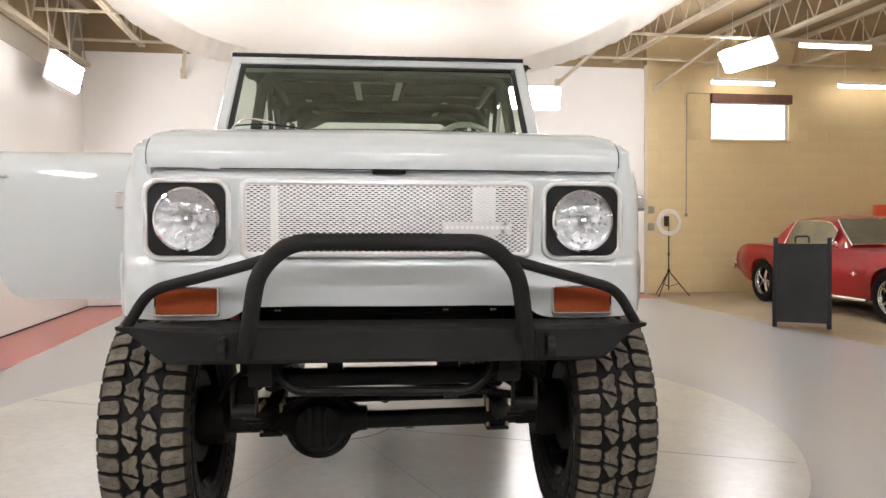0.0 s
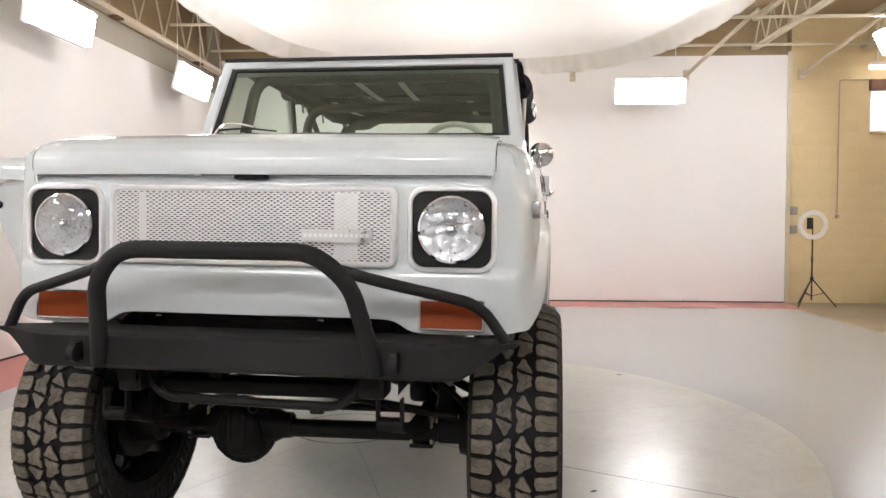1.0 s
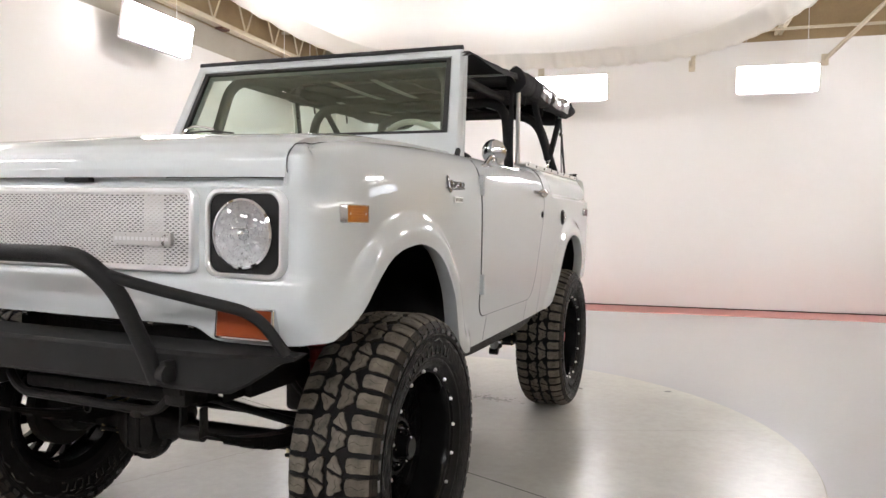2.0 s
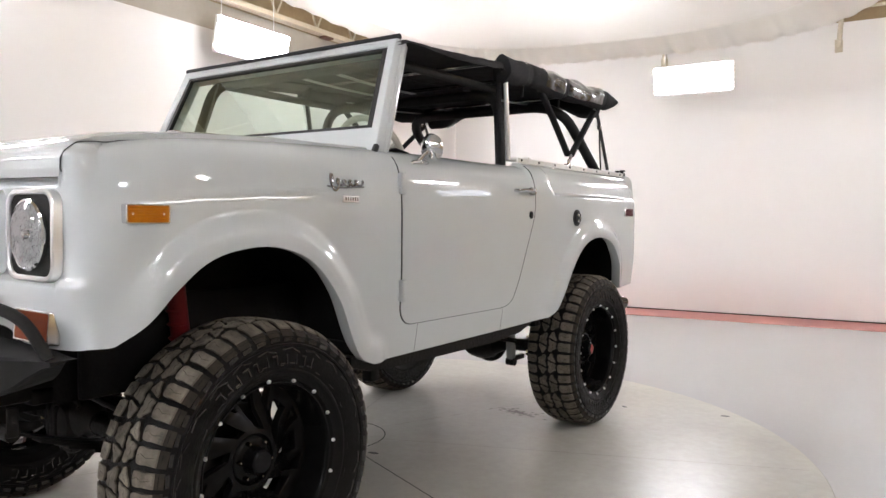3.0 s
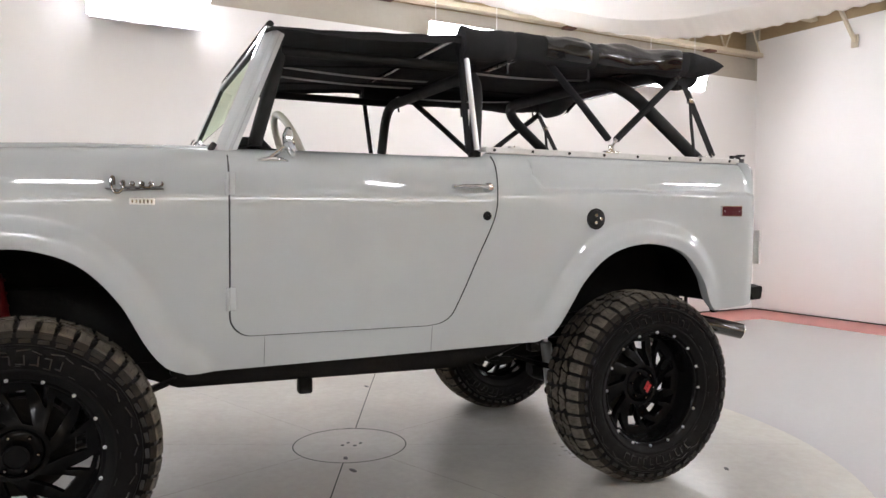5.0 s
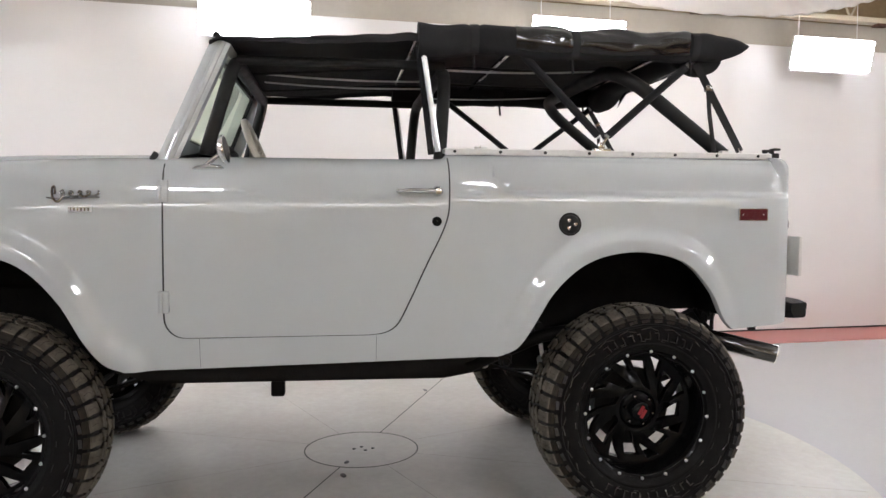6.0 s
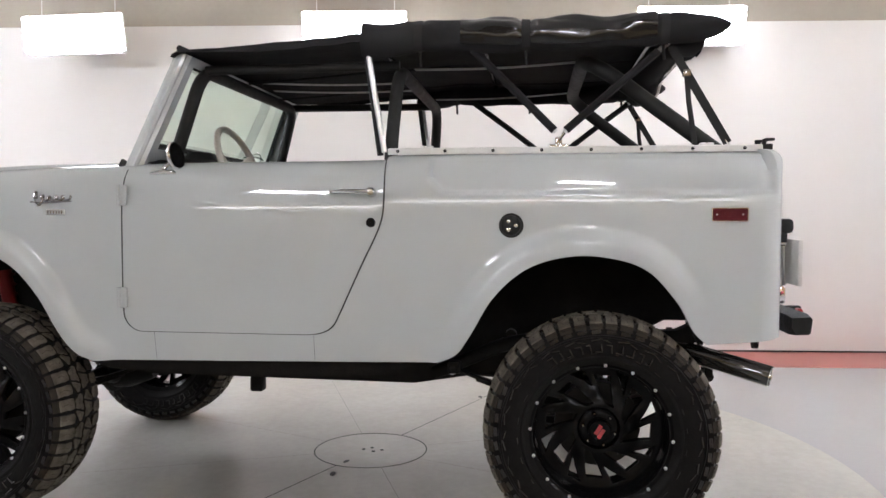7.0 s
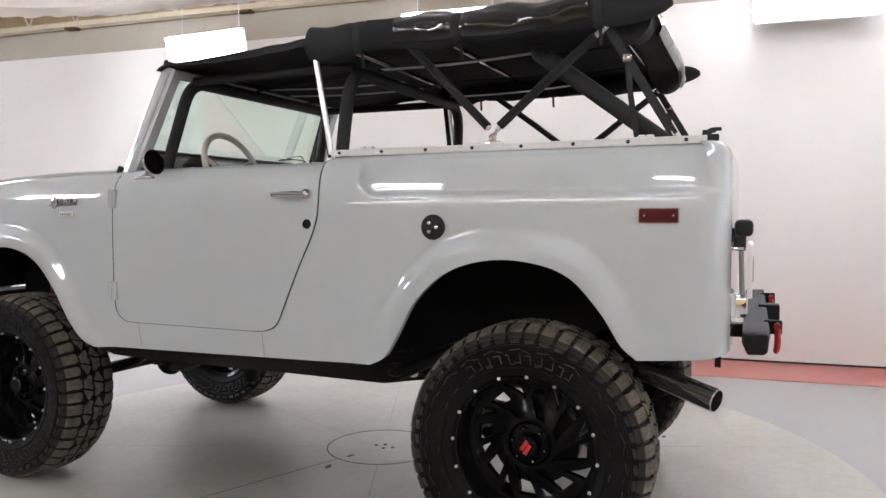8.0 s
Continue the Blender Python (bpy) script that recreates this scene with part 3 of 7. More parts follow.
# ---- the cloth hung over the turntable ----
def canopy():
    c = thing("cloth_canopy", "large white cloth stretched under the roof over the turntable", "canopy")
    U0, V0, A, B = 0.35, -0.6, 2.60, 4.55
    def point(rr, j, k, drop=0.0):
        a = 2 * math.pi * j / k
        ca, sa = math.cos(a), math.sin(a)
        f = (abs(ca) ** 4.0 + abs(sa) ** 4.0) ** (-1 / 4.0)
        u, v = A * rr * f * ca, B * rr * f * sa
        z = 3.06 - 0.10 * (1 - rr * rr)
        z -= 0.33 * smooth(2.2, 4.5, v) * (1 - 0.45 * (u / A) ** 2)
        z += 0.05 * (u / A) ** 2 * smooth(0.4, 1.0, abs(u / A))
        z += 0.13 * smooth(0.865, 0.905, rr) * (1 - smooth(0.925, 1.0, rr))
        crease = smooth(0.86, 1.0, rr)
        z += 0.006 * crease * math.sin(a * 150 + 3 * math.sin(a * 9)) + 0.016 * crease * noise.noise(Vector((a * 24, 1.0, 5.0)))
        z += 0.024 * noise.noise(Vector((u * 0.8, v * 0.8, 2.0))) + 0.008 * noise.noise(Vector((u * 2.6, v * 2.6, 7.0)))
        return ROOM @ Vector((U0 + u, V0 + v, z + drop))
    k = 900
    main = [0.872 * i / 24 for i in range(1, 25)]
    band = list(np.linspace(0.872, 1.0, 14))
    bm = bmesh.new()
    loft(bm, [[point(r, j, k) for j in range(k)] for r in main], loop=True)
    bm.verts.ensure_lookup_table()
    bm.faces.new(bm.verts[:k])
    part("cloth", bm, CLOTH, c, angle=60)
    bm = bmesh.new()
    loft(bm, [[point(r, j, k) for j in range(k)] for r in band], loop=True)
    part("border", bm, BAND, c, "puckered paler white cloth border", angle=60)
    bm = bmesh.new()
    sweep(bm, [point(1.0, j, k, 0.012) for j in range(k)] + [point(1.0, 0, k, 0.012)], 0.018, 6, cap=False)
    part("hem", bm, BAND, c)
    n, k = 1.0, 220
    for j in (8, 22, 36, 74, 88, 102, 30, 80):
        p = point(n, j, k)
        q = ROOM.inverted() @ p
        bm = bmesh.new()
        out = Vector((q.x - U0, q.y - V0, 0)).normalized()
        end = q + out * 0.45
        sweep(bm, [p, ROOM @ (q + out * 0.12 + Vector((0, 0, 0.10))), ROOM @ Vector((end.x, end.y, DECK + 0.01))], 0.008, 6)
        part("tie", bm, BLACK, c, "dark tie and clamp")


canopy()


# ---- turntable ----
def turntable():
    t = thing("turntable", "round cream painted vehicle turntable with radial seams", "turntable", kind="structure", m=pose(-0.134, 0.248, 0))
    bm = bmesh.new()
    lathe(bm, [(0.001, DISC), (2.350, DISC), (2.356, DISC - 0.006), (2.356, DISC - 0.02)], Matrix.Identity(4), 160)
    part("deck", bm, DISC_PAINT, t)
    bm = bmesh.new()
    lathe(bm, [(2.342, DISC - 0.012), (2.342, FLOOR - 0.05)], Matrix.Identity(4), 160)
    part("skirt", bm, CAVITY, t, "black gap under the turntable rim")
    hub = Vector((-0.122, -0.096, 0))
    for k in range(8):
        a = radians(22.5 + 45 * k)
        bm = bmesh.new()
        d = Vector((math.cos(a), math.sin(a), 0))
        reach = -hub.dot(d) + math.sqrt(hub.dot(d) ** 2 - hub.length_squared + 2.30 ** 2)
        p, q = hub + d * 0.30, hub + d * reach
        bmesh.ops.create_grid(bm, x_segments=1, y_segments=1, size=0.5)
        bmesh.ops.scale(bm, vec=((q - p).length, 0.006 if k in (3, 7) else 0.003, 1), verts=bm.verts[:])
        part("seam", bm, PAINT_DARK if k in (3, 7) else FILLED, t, "thin dark seam" if k in (3, 7) else "thin filled seam", m=Matrix.Translation((p + q) / 2 + Vector((0, 0, DISC + 0.0012))) @ Matrix.Rotation(a, 4, "Z"))
    bm = bmesh.new()
    lathe(bm, [(0.297, DISC + 0.001), (0.303, DISC + 0.001), (0.303, DISC + 0.0018), (0.297, DISC + 0.0018)], Matrix.Translation(hub), 72, close=True)
    part("hub_seam", bm, PAINT_DARK, t, "dark ring seam of the hub plate")

    for x, y in ((-0.03, 0.0), (0.03, 0.02), (0.0, 0.06), (0.0, -0.04)):
        bm = bmesh.new()
        lathe(bm, [(0.001, 0.003), (0.009, 0.003), (0.010, 0.0)], Matrix.Identity(4), 10)
        part("plug", bm, SCUFF, t, m=Matrix.Translation(hub + Vector((x, y, DISC))))
    for x, y, w, turn in ((1.545, 1.64, 0.028, 20), (0.955, 1.49, 0.024, -30), (0.085, -0.178, 0.026, -15), (0.275, -0.196, 0.032, 10), (1.2, -0.9, 0.02, 40), (-0.9, 1.3, 0.025, 0), (-1.4, 0.4, 0.03, 10)):
        bm = bmesh.new()
        lathe(bm, [(0.001, 0.002), (w * 0.8, 0.002), (w, 0.0)], Matrix.Diagonal((1, 0.45, 1, 1)), 14)
        part("chip", bm, SCUFF, t, "dark chip in the paint", m=Matrix.Translation((x, y, DISC)) @ Matrix.Rotation(radians(turn), 4, "Z"))
    rng = random.Random(77)
    bm = bmesh.new()
    for k in range(150):
        a, r = rng.uniform(0, 2 * math.pi), rng.gauss(0, 0.5)
        x, y, size = 0.47 + 0.19 * r * math.cos(a), 0.955 + 0.075 * r * math.sin(a) - 0.10 * (0.19 * r * math.cos(a)), rng.choice((0.003, 0.004, 0.006, 0.010))
        wide = Matrix.Diagonal((rng.uniform(0.8, 1.8), 1, 1, 1))
        lathe(bm, [(0.001, 0.0011), (0.6 * size, 0.0009), (size, 0.0)], Matrix.Translation((x, y, DISC + 0.0003)) @ Matrix.Rotation(rng.uniform(0, 3), 4, "Z") @ wide, 8)
    part("damp_drops", bm, DAMP, t, "scattered damp drops on the deck", kind="stuff")


turntable()


# ---- the truck: axes, lean and skin ----
AXLE_F, AXLE_R, HUB_Z, TYRE_R = -1.27, 1.27, 0.413, 0.442
truck = thing("off_road_truck", "lifted pale grey vintage off-road truck with black soft top", "truck")
LEAN = Matrix.Rotation(radians(0.6), 4, "Y")       # the body sits a little low on its springs on one side

ARCH_F = [(-1.74, 0.838), (-1.66, 0.893), (-1.585, 0.975), (-1.476, 1.055), (-1.343, 1.088), (-1.216, 1.085), (-1.078, 1.031), (-0.96, 0.905), (-0.88, 0.757), (-0.82, 0.68), (-0.75, 0.648)]
ARCH_R = [(0.66, 0.672), (0.734, 0.711), (0.785, 0.785), (0.867, 0.923), (0.985, 1.031), (1.125, 1.08), (1.277, 1.082), (1.43, 1.033), (1.541, 0.913), (1.60, 0.81), (1.65, 0.762)]


def belly(y):
    """Height of the lower edge of the body side."""
    if y < -1.74:
        return 0.838
    if y < -0.75:
        return curve_at(ARCH_F, y)
    if y < 0.66:
        return 0.648 + (y + 0.75) / 1.41 * 0.024
    if y < 1.65:
        return curve_at(ARCH_R, y)
    return 0.762 + (y - 1.65) * 0.08


def crest(y):
    """Height of the upper edge of the body side."""
    return curve_at([(-1.8, 1.364), (-1.7, 1.383), (-1.5, 1.408), (-1.27, 1.424), (-0.96, 1.437), (-0.62, 1.446), (-0.4, 1.450), (0.44, 1.455), (0.46, 1.472), (1.9, 1.478)], y)


ARCH_PTS = [(y, belly(y)) for y in np.linspace(-1.74, -0.76, 420)] + [(y, belly(y)) for y in np.linspace(0.67, 1.64, 420)]
ARCH_NP = np.array(ARCH_PTS)


def flare(y, z):
    """The pressed lip round the wheel openings: a flat band, a bevel and a crisp foot."""
    d = float(np.sqrt(((ARCH_NP - (y, z)) ** 2).sum(1).min()))
    rise = smooth(0.114, 0.040, d)
    fade = smooth(-1.76, -1.60, y) if y < 0 else smooth(0.60, 0.74, y) * (1 - smooth(1.52, 1.68, y))
    return (0.028 * rise - 0.005 * smooth(0.022, 0.0, d)) * fade


def tuck(d, y, z):
    """How far the side lies inside its widest line, d below its upper edge."""
    t = curve_at([(0.0, 0.140), (0.006, 0.105), (0.02, 0.068), (0.05, 0.036), (0.10, 0.015), (0.17, 0.004), (0.26, 0.0), (0.52, 0.0), (0.66, 0.010), (0.80, 0.030), (0.95, 0.05)], d)
    edge = 0.63 + max(0.0, 1.375 - z) * 0.85
    ledge = 0.021 * smooth(1.308, 1.332, z) * smooth(edge - 0.006, edge + 0.01, y) * (1 - smooth(1.44, 1.47, z))
    return t + ledge - flare(y, z)


def plan_line():
    """Half of the body's outline seen from above, tail to nose: place and outward direction."""
    base = [(0.0, 1.937), (0.55, 1.933), (0.70, 1.927), (0.775, 1.908), (0.812, 1.862), (0.822, 1.74), (0.831, 1.2), (0.836, 0.6), (0.838, 0.0),
            (0.836, -0.6), (0.832, -1.2), (0.826, -1.55), (0.818, -1.66), (0.802, -1.735), (0.772, -1.79), (0.72, -1.818), (0.62, -1.828), (0.3, -1.836), (0.0, -1.838)]
    pts, steps = [], {}
    for i in range(len(base) - 1):
        p0, p1, p2, p3 = (Vector(base[min(max(k, 0), len(base) - 1)]) for k in (i - 1, i, i + 1, i + 2))
        n = max(3, int((p2 - p1).length / 0.013))
        for k in range(n):
            t = k / n
            pts.append(0.5 * (2 * p1 + (p2 - p0) * t + (2 * p0 - 5 * p1 + 4 * p2 - p3) * t * t + (3 * p1 - p0 - 3 * p2 + p3) * t ** 3))
    pts.append(Vector(base[-1]))
    out = []
    for i, p in enumerate(pts):
        d = (pts[min(i + 1, len(pts) - 1)] - pts[max(i - 1, 0)]).normalized()
        n = Vector((-d.y, d.x))
        if i in (0, len(pts) - 1):
            n = Vector((0, 1)) if i == 0 else Vector((0, -1))
        out.append((p, n))
    return out


OUTLINE = plan_line()
SIDE = [(p.y, p.x) for p, n in OUTLINE if abs(n.x) > 0.8][::-1]
SIDE.sort()


def side_x(y, z):
    ys = [a for a, _ in SIDE]
    return float(np.interp(y, ys, [b for _, b in SIDE])) - tuck(crest(y) - z, y, z)


DOOR_Z0, DOOR_Z1, DOOR_Y = 0.772, 1.446, -0.605


def door_front(z):
    r, d = 0.075, max(0.0, DOOR_Z0 + 0.075 - z)
    return DOOR_Y + (r - math.sqrt(max(0.0, r * r - d * d)))


def door_rear(z):
    return curve_at([(0.772, 0.150), (0.778, 0.20), (0.80, 0.245), (0.845, 0.275), (1.05, 0.371), (1.16, 0.425), (1.23, 0.449), (1.30, 0.455), (1.45, 0.455)], z)


def body_shell():
    rows_n = 100
    bm = bmesh.new()
    for mirror in (1, -1):
        grid = []
        for p, n in OUTLINE:
            front, back = smooth(0.5, 0.97, -n.y), smooth(0.5, 0.97, n.y)
            nose = front * (1 - smooth(0.690, 0.705, p.x))
            zt = crest(p.y) * (1 - nose) + 1.276 * nose
            zb = belly(p.y)
            if front > 0:
                apron = curve_at([(0.0, 0.868), (0.36, 0.868), (0.42, 0.862), (0.47, 0.835), (0.55, 0.828), (0.75, 0.832), (0.8, 0.838)], p.x)
                zb = zb * (1 - front) + apron * front
            if back > 0:
                zb = zb * (1 - back) + 0.79 * back
            col = []
            for r in range(rows_n + 1):
                w = r / rows_n
                w = w ** 0.75 if r > 0 else 0.0
                z = zb + (zt - zb) * (1 - (1 - w) ** 1.25)
                side = tuck(zt - z, p.y, z)
                ahead = 0.014 * (1 - smooth(0.84, 0.93, z)) + 0.034 * smooth(0.032, 0.0, zt - z) * (1 - nose) + 0.024 * smooth(1.249, 1.274, z) * nose
                ahead -= 0.011 * smooth(1.022, 0.992, z) * (1 - 0.95 * smooth(0.988, 0.865, z))
                behind = 0.052 - math.sqrt(0.052 ** 2 - max(0.0, 0.052 - (zt - z)) ** 2)
                e = side * (1 - front) * (1 - back) + ahead * front + behind * back
                corner = smooth(0.25, 0.5, -n.y) * (1 - smooth(0.9, 0.99, -n.y))
                e = min(e, 0.14 - 0.068 * corner)
                q = p - n * e
                col.append((q, n, z))
            pts = [Vector(((q.x - n.x * 0.055) * mirror, q.y - n.y * 0.055, z + 0.02)) for q, n, z in col[:1]]
            pts += [Vector(((q.x - n.x * 0.03) * mirror, q.y - n.y * 0.03, z - 0.001)) for q, n, z in col[:1]]
            pts += [Vector(((q.x - n.x * 0.004) * mirror, q.y - n.y * 0.004, z - 0.001)) for q, n, z in col[:1]]
            pts += [Vector((q.x * mirror, q.y, z)) for q, n, z in col]
            grid.append(pts)
        vs = [[bm.verts.new(c) for c in row] for row in grid]
        for a, b in zip(vs, vs[1:]):
            for k in range(len(a) - 1):
                mid = (a[k].co + b[k + 1].co) / 2
                if mirror < 0 and mid.x < -0.6 and DOOR_Z0 < mid.z and door_front(mid.z) < mid.y < door_rear(mid.z):
                    continue
                bm.faces.new((a[k], a[k + 1], b[k + 1], b[k]))
    bmesh.ops.remove_doubles(bm, verts=bm.verts[:], dist=0.0008)
    return part("body", bm, PAINT, truck, "glossy pale grey painted steel body", angle=50, m=LEAN)


body = body_shell()


# ---- doors ----
def door_mesh():
    """The outer door skin, measured from its hinge line."""
    bm = bmesh.new()
    rows = []
    nz, ny = 34, 40
    for i in range(nz + 1):
        z = DOOR_Z0 + (DOOR_Z1 - DOOR_Z0) * (i / nz) ** 1.8
        y0, y1 = door_front(z) + 0.004, door_rear(z) - 0.004
        rows.append([(y0 + (y1 - y0) * k / ny, z) for k in range(ny + 1)])
    def place(y, z, out):
        return Vector((side_x(y, min(z, crest(y) - 0.001)) + out - 0.835, y - DOOR_Y, z))
    front = loft(bm, [[place(y, z, 0.003) for y, z in row] for row in rows])
    inner = loft(bm, [[place(y, z, -0.045) for y, z in row] for row in rows])
    rim = lambda g: g[0] + [r[-1] for r in g[1:-1]] + g[-1][::-1] + [r[0] for r in g[1:-1]][::-1]
    a, b = rim(front), rim(inner)
    for k in range(len(a)):
        bm.faces.new((a[k], a[(k + 1) % len(a)], b[(k + 1) % len(b)], b[k]))
    return bm


def gap_line():
    pts = []
    for u in np.linspace(1, 0, 50):
        z = DOOR_Z0 + 0.0002 + 0.674 * u ** 2.5
        pts.append((door_front(z), z))
    for y in np.linspace(pts[-1][0], door_rear(DOOR_Z0), 30)[1:-1]:
        pts.append((float(y), DOOR_Z0))
    for u in np.linspace(0, 1, 60):
        z = DOOR_Z0 + 0.680 * u ** 2.0
        pts.append((door_rear(z), z))
    return [(side_x(y, min(z, crest(y) - 0.002)) + 0.0005, y, z) for y, z in pts]


def handle(parent, m):
    bm = bmesh.new()
    sweep(bm, [(0.020, -0.085, 0), (0.034, -0.05, 0.002), (0.036, 0.0, 0.002), (0.034, 0.04, 0.001), (0.026, 0.06, 0)], [0.005, 0.010, 0.013, 0.014, 0.012], 10, flat=0.8)
    lathe(bm, [(0.001, 0.034), (0.012, 0.033), (0.019, 0.024), (0.021, 0.0)], Matrix.Translation((0, 0.072, 0)) @ Matrix.Rotation(radians(90), 4, "Y"), 20)
    lathe(bm, [(0.001, 0.030), (0.008, 0.026), (0.009, 0.0)], Matrix.Translation((0, -0.078, 0)) @ Matrix.Rotation(radians(90), 4, "Y"), 12)
    part("door_handle", bm, BRIGHT, parent, "chrome door handle with push button", m=m)


def hinge(parent, m):
    bm = bmesh.new()
    box(bm, (0.006, 0, 0), (0.020, 0.034, 0.082), 0.005)
    sweep(bm, [(0.016, -0.012, -0.04), (0.016, -0.012, 0.04)], 0.008, 10)
    part("hinge", bm, PAINT, parent, m=m)


def door(mirror, angle, label):
    m = LEAN @ Matrix.Translation((0.835 * mirror, DOOR_Y, 0)) @ Matrix.Rotation(radians(angle), 4, "Z")
    bm = door_mesh()
    if mirror < 0:
        bmesh.ops.scale(bm, vec=(-1, 1, 1), verts=bm.verts[:])
    d = part("door", bm, PAINT, truck, label, angle=50, m=m)
    flip = Matrix.Diagonal((mirror, 1, 1, 1))
    def on(y, z, out=0.003):
        return flip @ Matrix.Translation((side_x(y, z) - 0.835 + out, y - DOOR_Y, z))
    handle(d, on(0.335, 1.322))
    bm = bmesh.new()
    lathe(bm, [(0.001, 0.006), (0.012, 0.006), (0.018, 0.003), (0.019, 0.0)], Matrix.Rotation(radians(90), 4, "Y"), 20)
    part("lock", bm, RIM, d, "black door lock", m=on(0.405, 1.207))
    for z in (1.314, 0.908):
        hinge(d, on(DOOR_Y + 0.004, z, 0.0))
    return d


left_door = door(1, 0, "closed pale grey door")
right_door = door(-1, 88, "wide open pale grey door")
bm = bmesh.new()
sweep(bm, gap_line(), 0.0028, 6)
part("door_gap", bm, PAINT_DARK, body, "dark gap round the door")


def seam(pts, r=0.0018):
    bm = bmesh.new()
    sweep(bm, [(side_x(y, z) + 0.0002, y, z) for y, z in pts], r, 5)
    part("panel_seam", bm, PAINT_DARK, body, "fine panel seam")


seam([(-0.482, z) for z in np.linspace(0.768, 0.66, 8)], 0.0007)
seam([(0.174, z) for z in np.linspace(0.768, 0.668, 8)], 0.0007)


# mirror on the door
def door_mirror(owner, flip):
    m = flip @ Matrix.Translation((side_x(-0.39, 1.44) - 0.835 - 0.004, -0.392 - DOOR_Y, 1.414))
    bm = bmesh.new()
    sweep(bm, [(0.048, -0.125, -0.022), (0.053, -0.100, -0.013), (0.056, -0.055, -0.009), (0.055, -0.015, -0.010), (0.049, 0.004, -0.016)], [0.005, 0.014, 0.021, 0.017, 0.007], 12, flat=0.6)
    sweep(bm, rounded([(0.056, -0.065, -0.004), (0.060, -0.035, 0.022), (0.067, -0.008, 0.042), (0.070, 0.0, 0.052)], 0.02), 0.0085, 10)
    lathe(bm, [(0.001, -0.022), (0.03, -0.018), (0.052, -0.004), (0.057, 0.006), (0.055, 0.012), (0.05, 0.012)], Matrix.Translation((0.07, 0.0, 0.054)) @ Matrix.Rotation(radians(-80), 4, "X") @ Matrix.Rotation(radians(4), 4, "Y"), 28)
    part("door_mirror", bm, CHROME, owner, "round chrome door mirror", m=m)
    bm = bmesh.new()
    lathe(bm, [(0.001, 0.0115), (0.051, 0.0115), (0.051, 0.009)], Matrix.Translation((0.07, 0.0, 0.054)) @ Matrix.Rotation(radians(-80), 4, "X") @ Matrix.Rotation(radians(4), 4, "Y"), 28)
    part("mirror_glass", bm, RIM, owner, "dark mirror glass", m=m)


door_mirror(left_door, Matrix.Identity(4))
door_mirror(right_door, Matrix.Diagonal((-1, 1, 1, 1)))


# ---- hood and cowl ----
def hood():
    line = [(-1.846, 1.277), (-1.852, 1.30), (-1.851, 1.325), (-1.840, 1.345), (-1.81, 1.370), (-1.76, 1.393), (-1.69, 1.411), (-1.58, 1.428), (-1.4, 1.445), (-1.1, 1.459), (-0.665, 1.466)]
    ys = []
    for i in range(len(line) - 1):
        for k in range(4):
            t = k / 4
            ys.append(tuple(line[i][c] * (1 - t) + line[i + 1][c] * t for c in (0, 1)))
    ys.append(line[-1])
    rows = []
    for i, (y, z) in enumerate(ys):
        row = []
        for k in range(-24, 25):
            s = k / 24
            half = 0.703
            edge = smooth(0.93, 1.0, abs(s))
            zz = z - 0.010 * s * s * smooth(-1.85, -1.5, y) - 0.007 * edge * smooth(-1.85, -1.7, y) + 0.004 * smooth(0.55, 0.1, abs(s)) * smooth(-1.8, -1.4, y)
            yy = y + 0.02 * s * s * (1 - smooth(-1.85, -1.4, y)) + 0.006 * edge
            row.append(Vector((half * s, yy, zz)))
        rows.append(row)
    bm = bmesh.new()
    loft(bm, rows)
    low = [[p + Vector((0, 0.02 if i == 0 else 0, -0.03 if i else 0)) for p in row] for i, row in enumerate(rows)]
    for s in (0, -1):
        loft(bm, [[r[s] for r in rows], [r[s] + Vector((0.004 if s == 0 else -0.004, 0, -0.035)) for r in rows]])
    loft(bm, [rows[0], [p + Vector((0, 0.03, 0.002)) for p in rows[0]]])
    h = part("hood", bm, PAINT, truck, "long flat pale grey hood with a folded front lip", angle=40, m=LEAN)
    for s in (-1, 1):
        bm = bmesh.new()
        edge = [row[-1 if s > 0 else 0] for row in rows[2:]]
        sweep(bm, [Vector((s * 0.7055, p.y + 0.002, p.z - 0.018 * smooth(-1.80, -1.70, p.y))) for p in edge], 0.0014, 6)
        part("hood_gap", bm, PAINT_DARK, h, "dark gap along the hood")
    bm = bmesh.new()
    box(bm, (0.0, -1.838, 1.271), (0.10, 0.02, 0.014), 0.003)
    part("latch_slot", bm, CAVITY, h, "dark hood latch slot")
    return h


hood()
bm = bmesh.new()
rows = []
for y, z in ((-0.668, 1.440), (-0.662, 1.458), (-0.60, 1.462), (-0.56, 1.462), (-0.54, 1.42)):
    rows.append([Vector((0.70 * s, y, z - 0.012 * s * s)) for s in np.linspace(-1, 1, 15)])
loft(bm, rows)
part("cowl", bm, PAINT, truck, m=LEAN)

# ---- windshield ----
WS0, WS1 = Vector((0.765, -0.625, 1.425)), Vector((0.701, -0.425, 1.905))     # lower and upper outer corners


def ws(s, t, out=0.0):
    """A point of the windshield plane: s across from -1 to 1, t up from 0 to 1."""
    p = WS0.lerp(WS1, t)
    n = Vector((0, -(WS1.z - WS0.z), WS1.y - WS0.y)).normalized()
    return Vector((p.x * s - 0.025, p.y, p.z)) + n * out


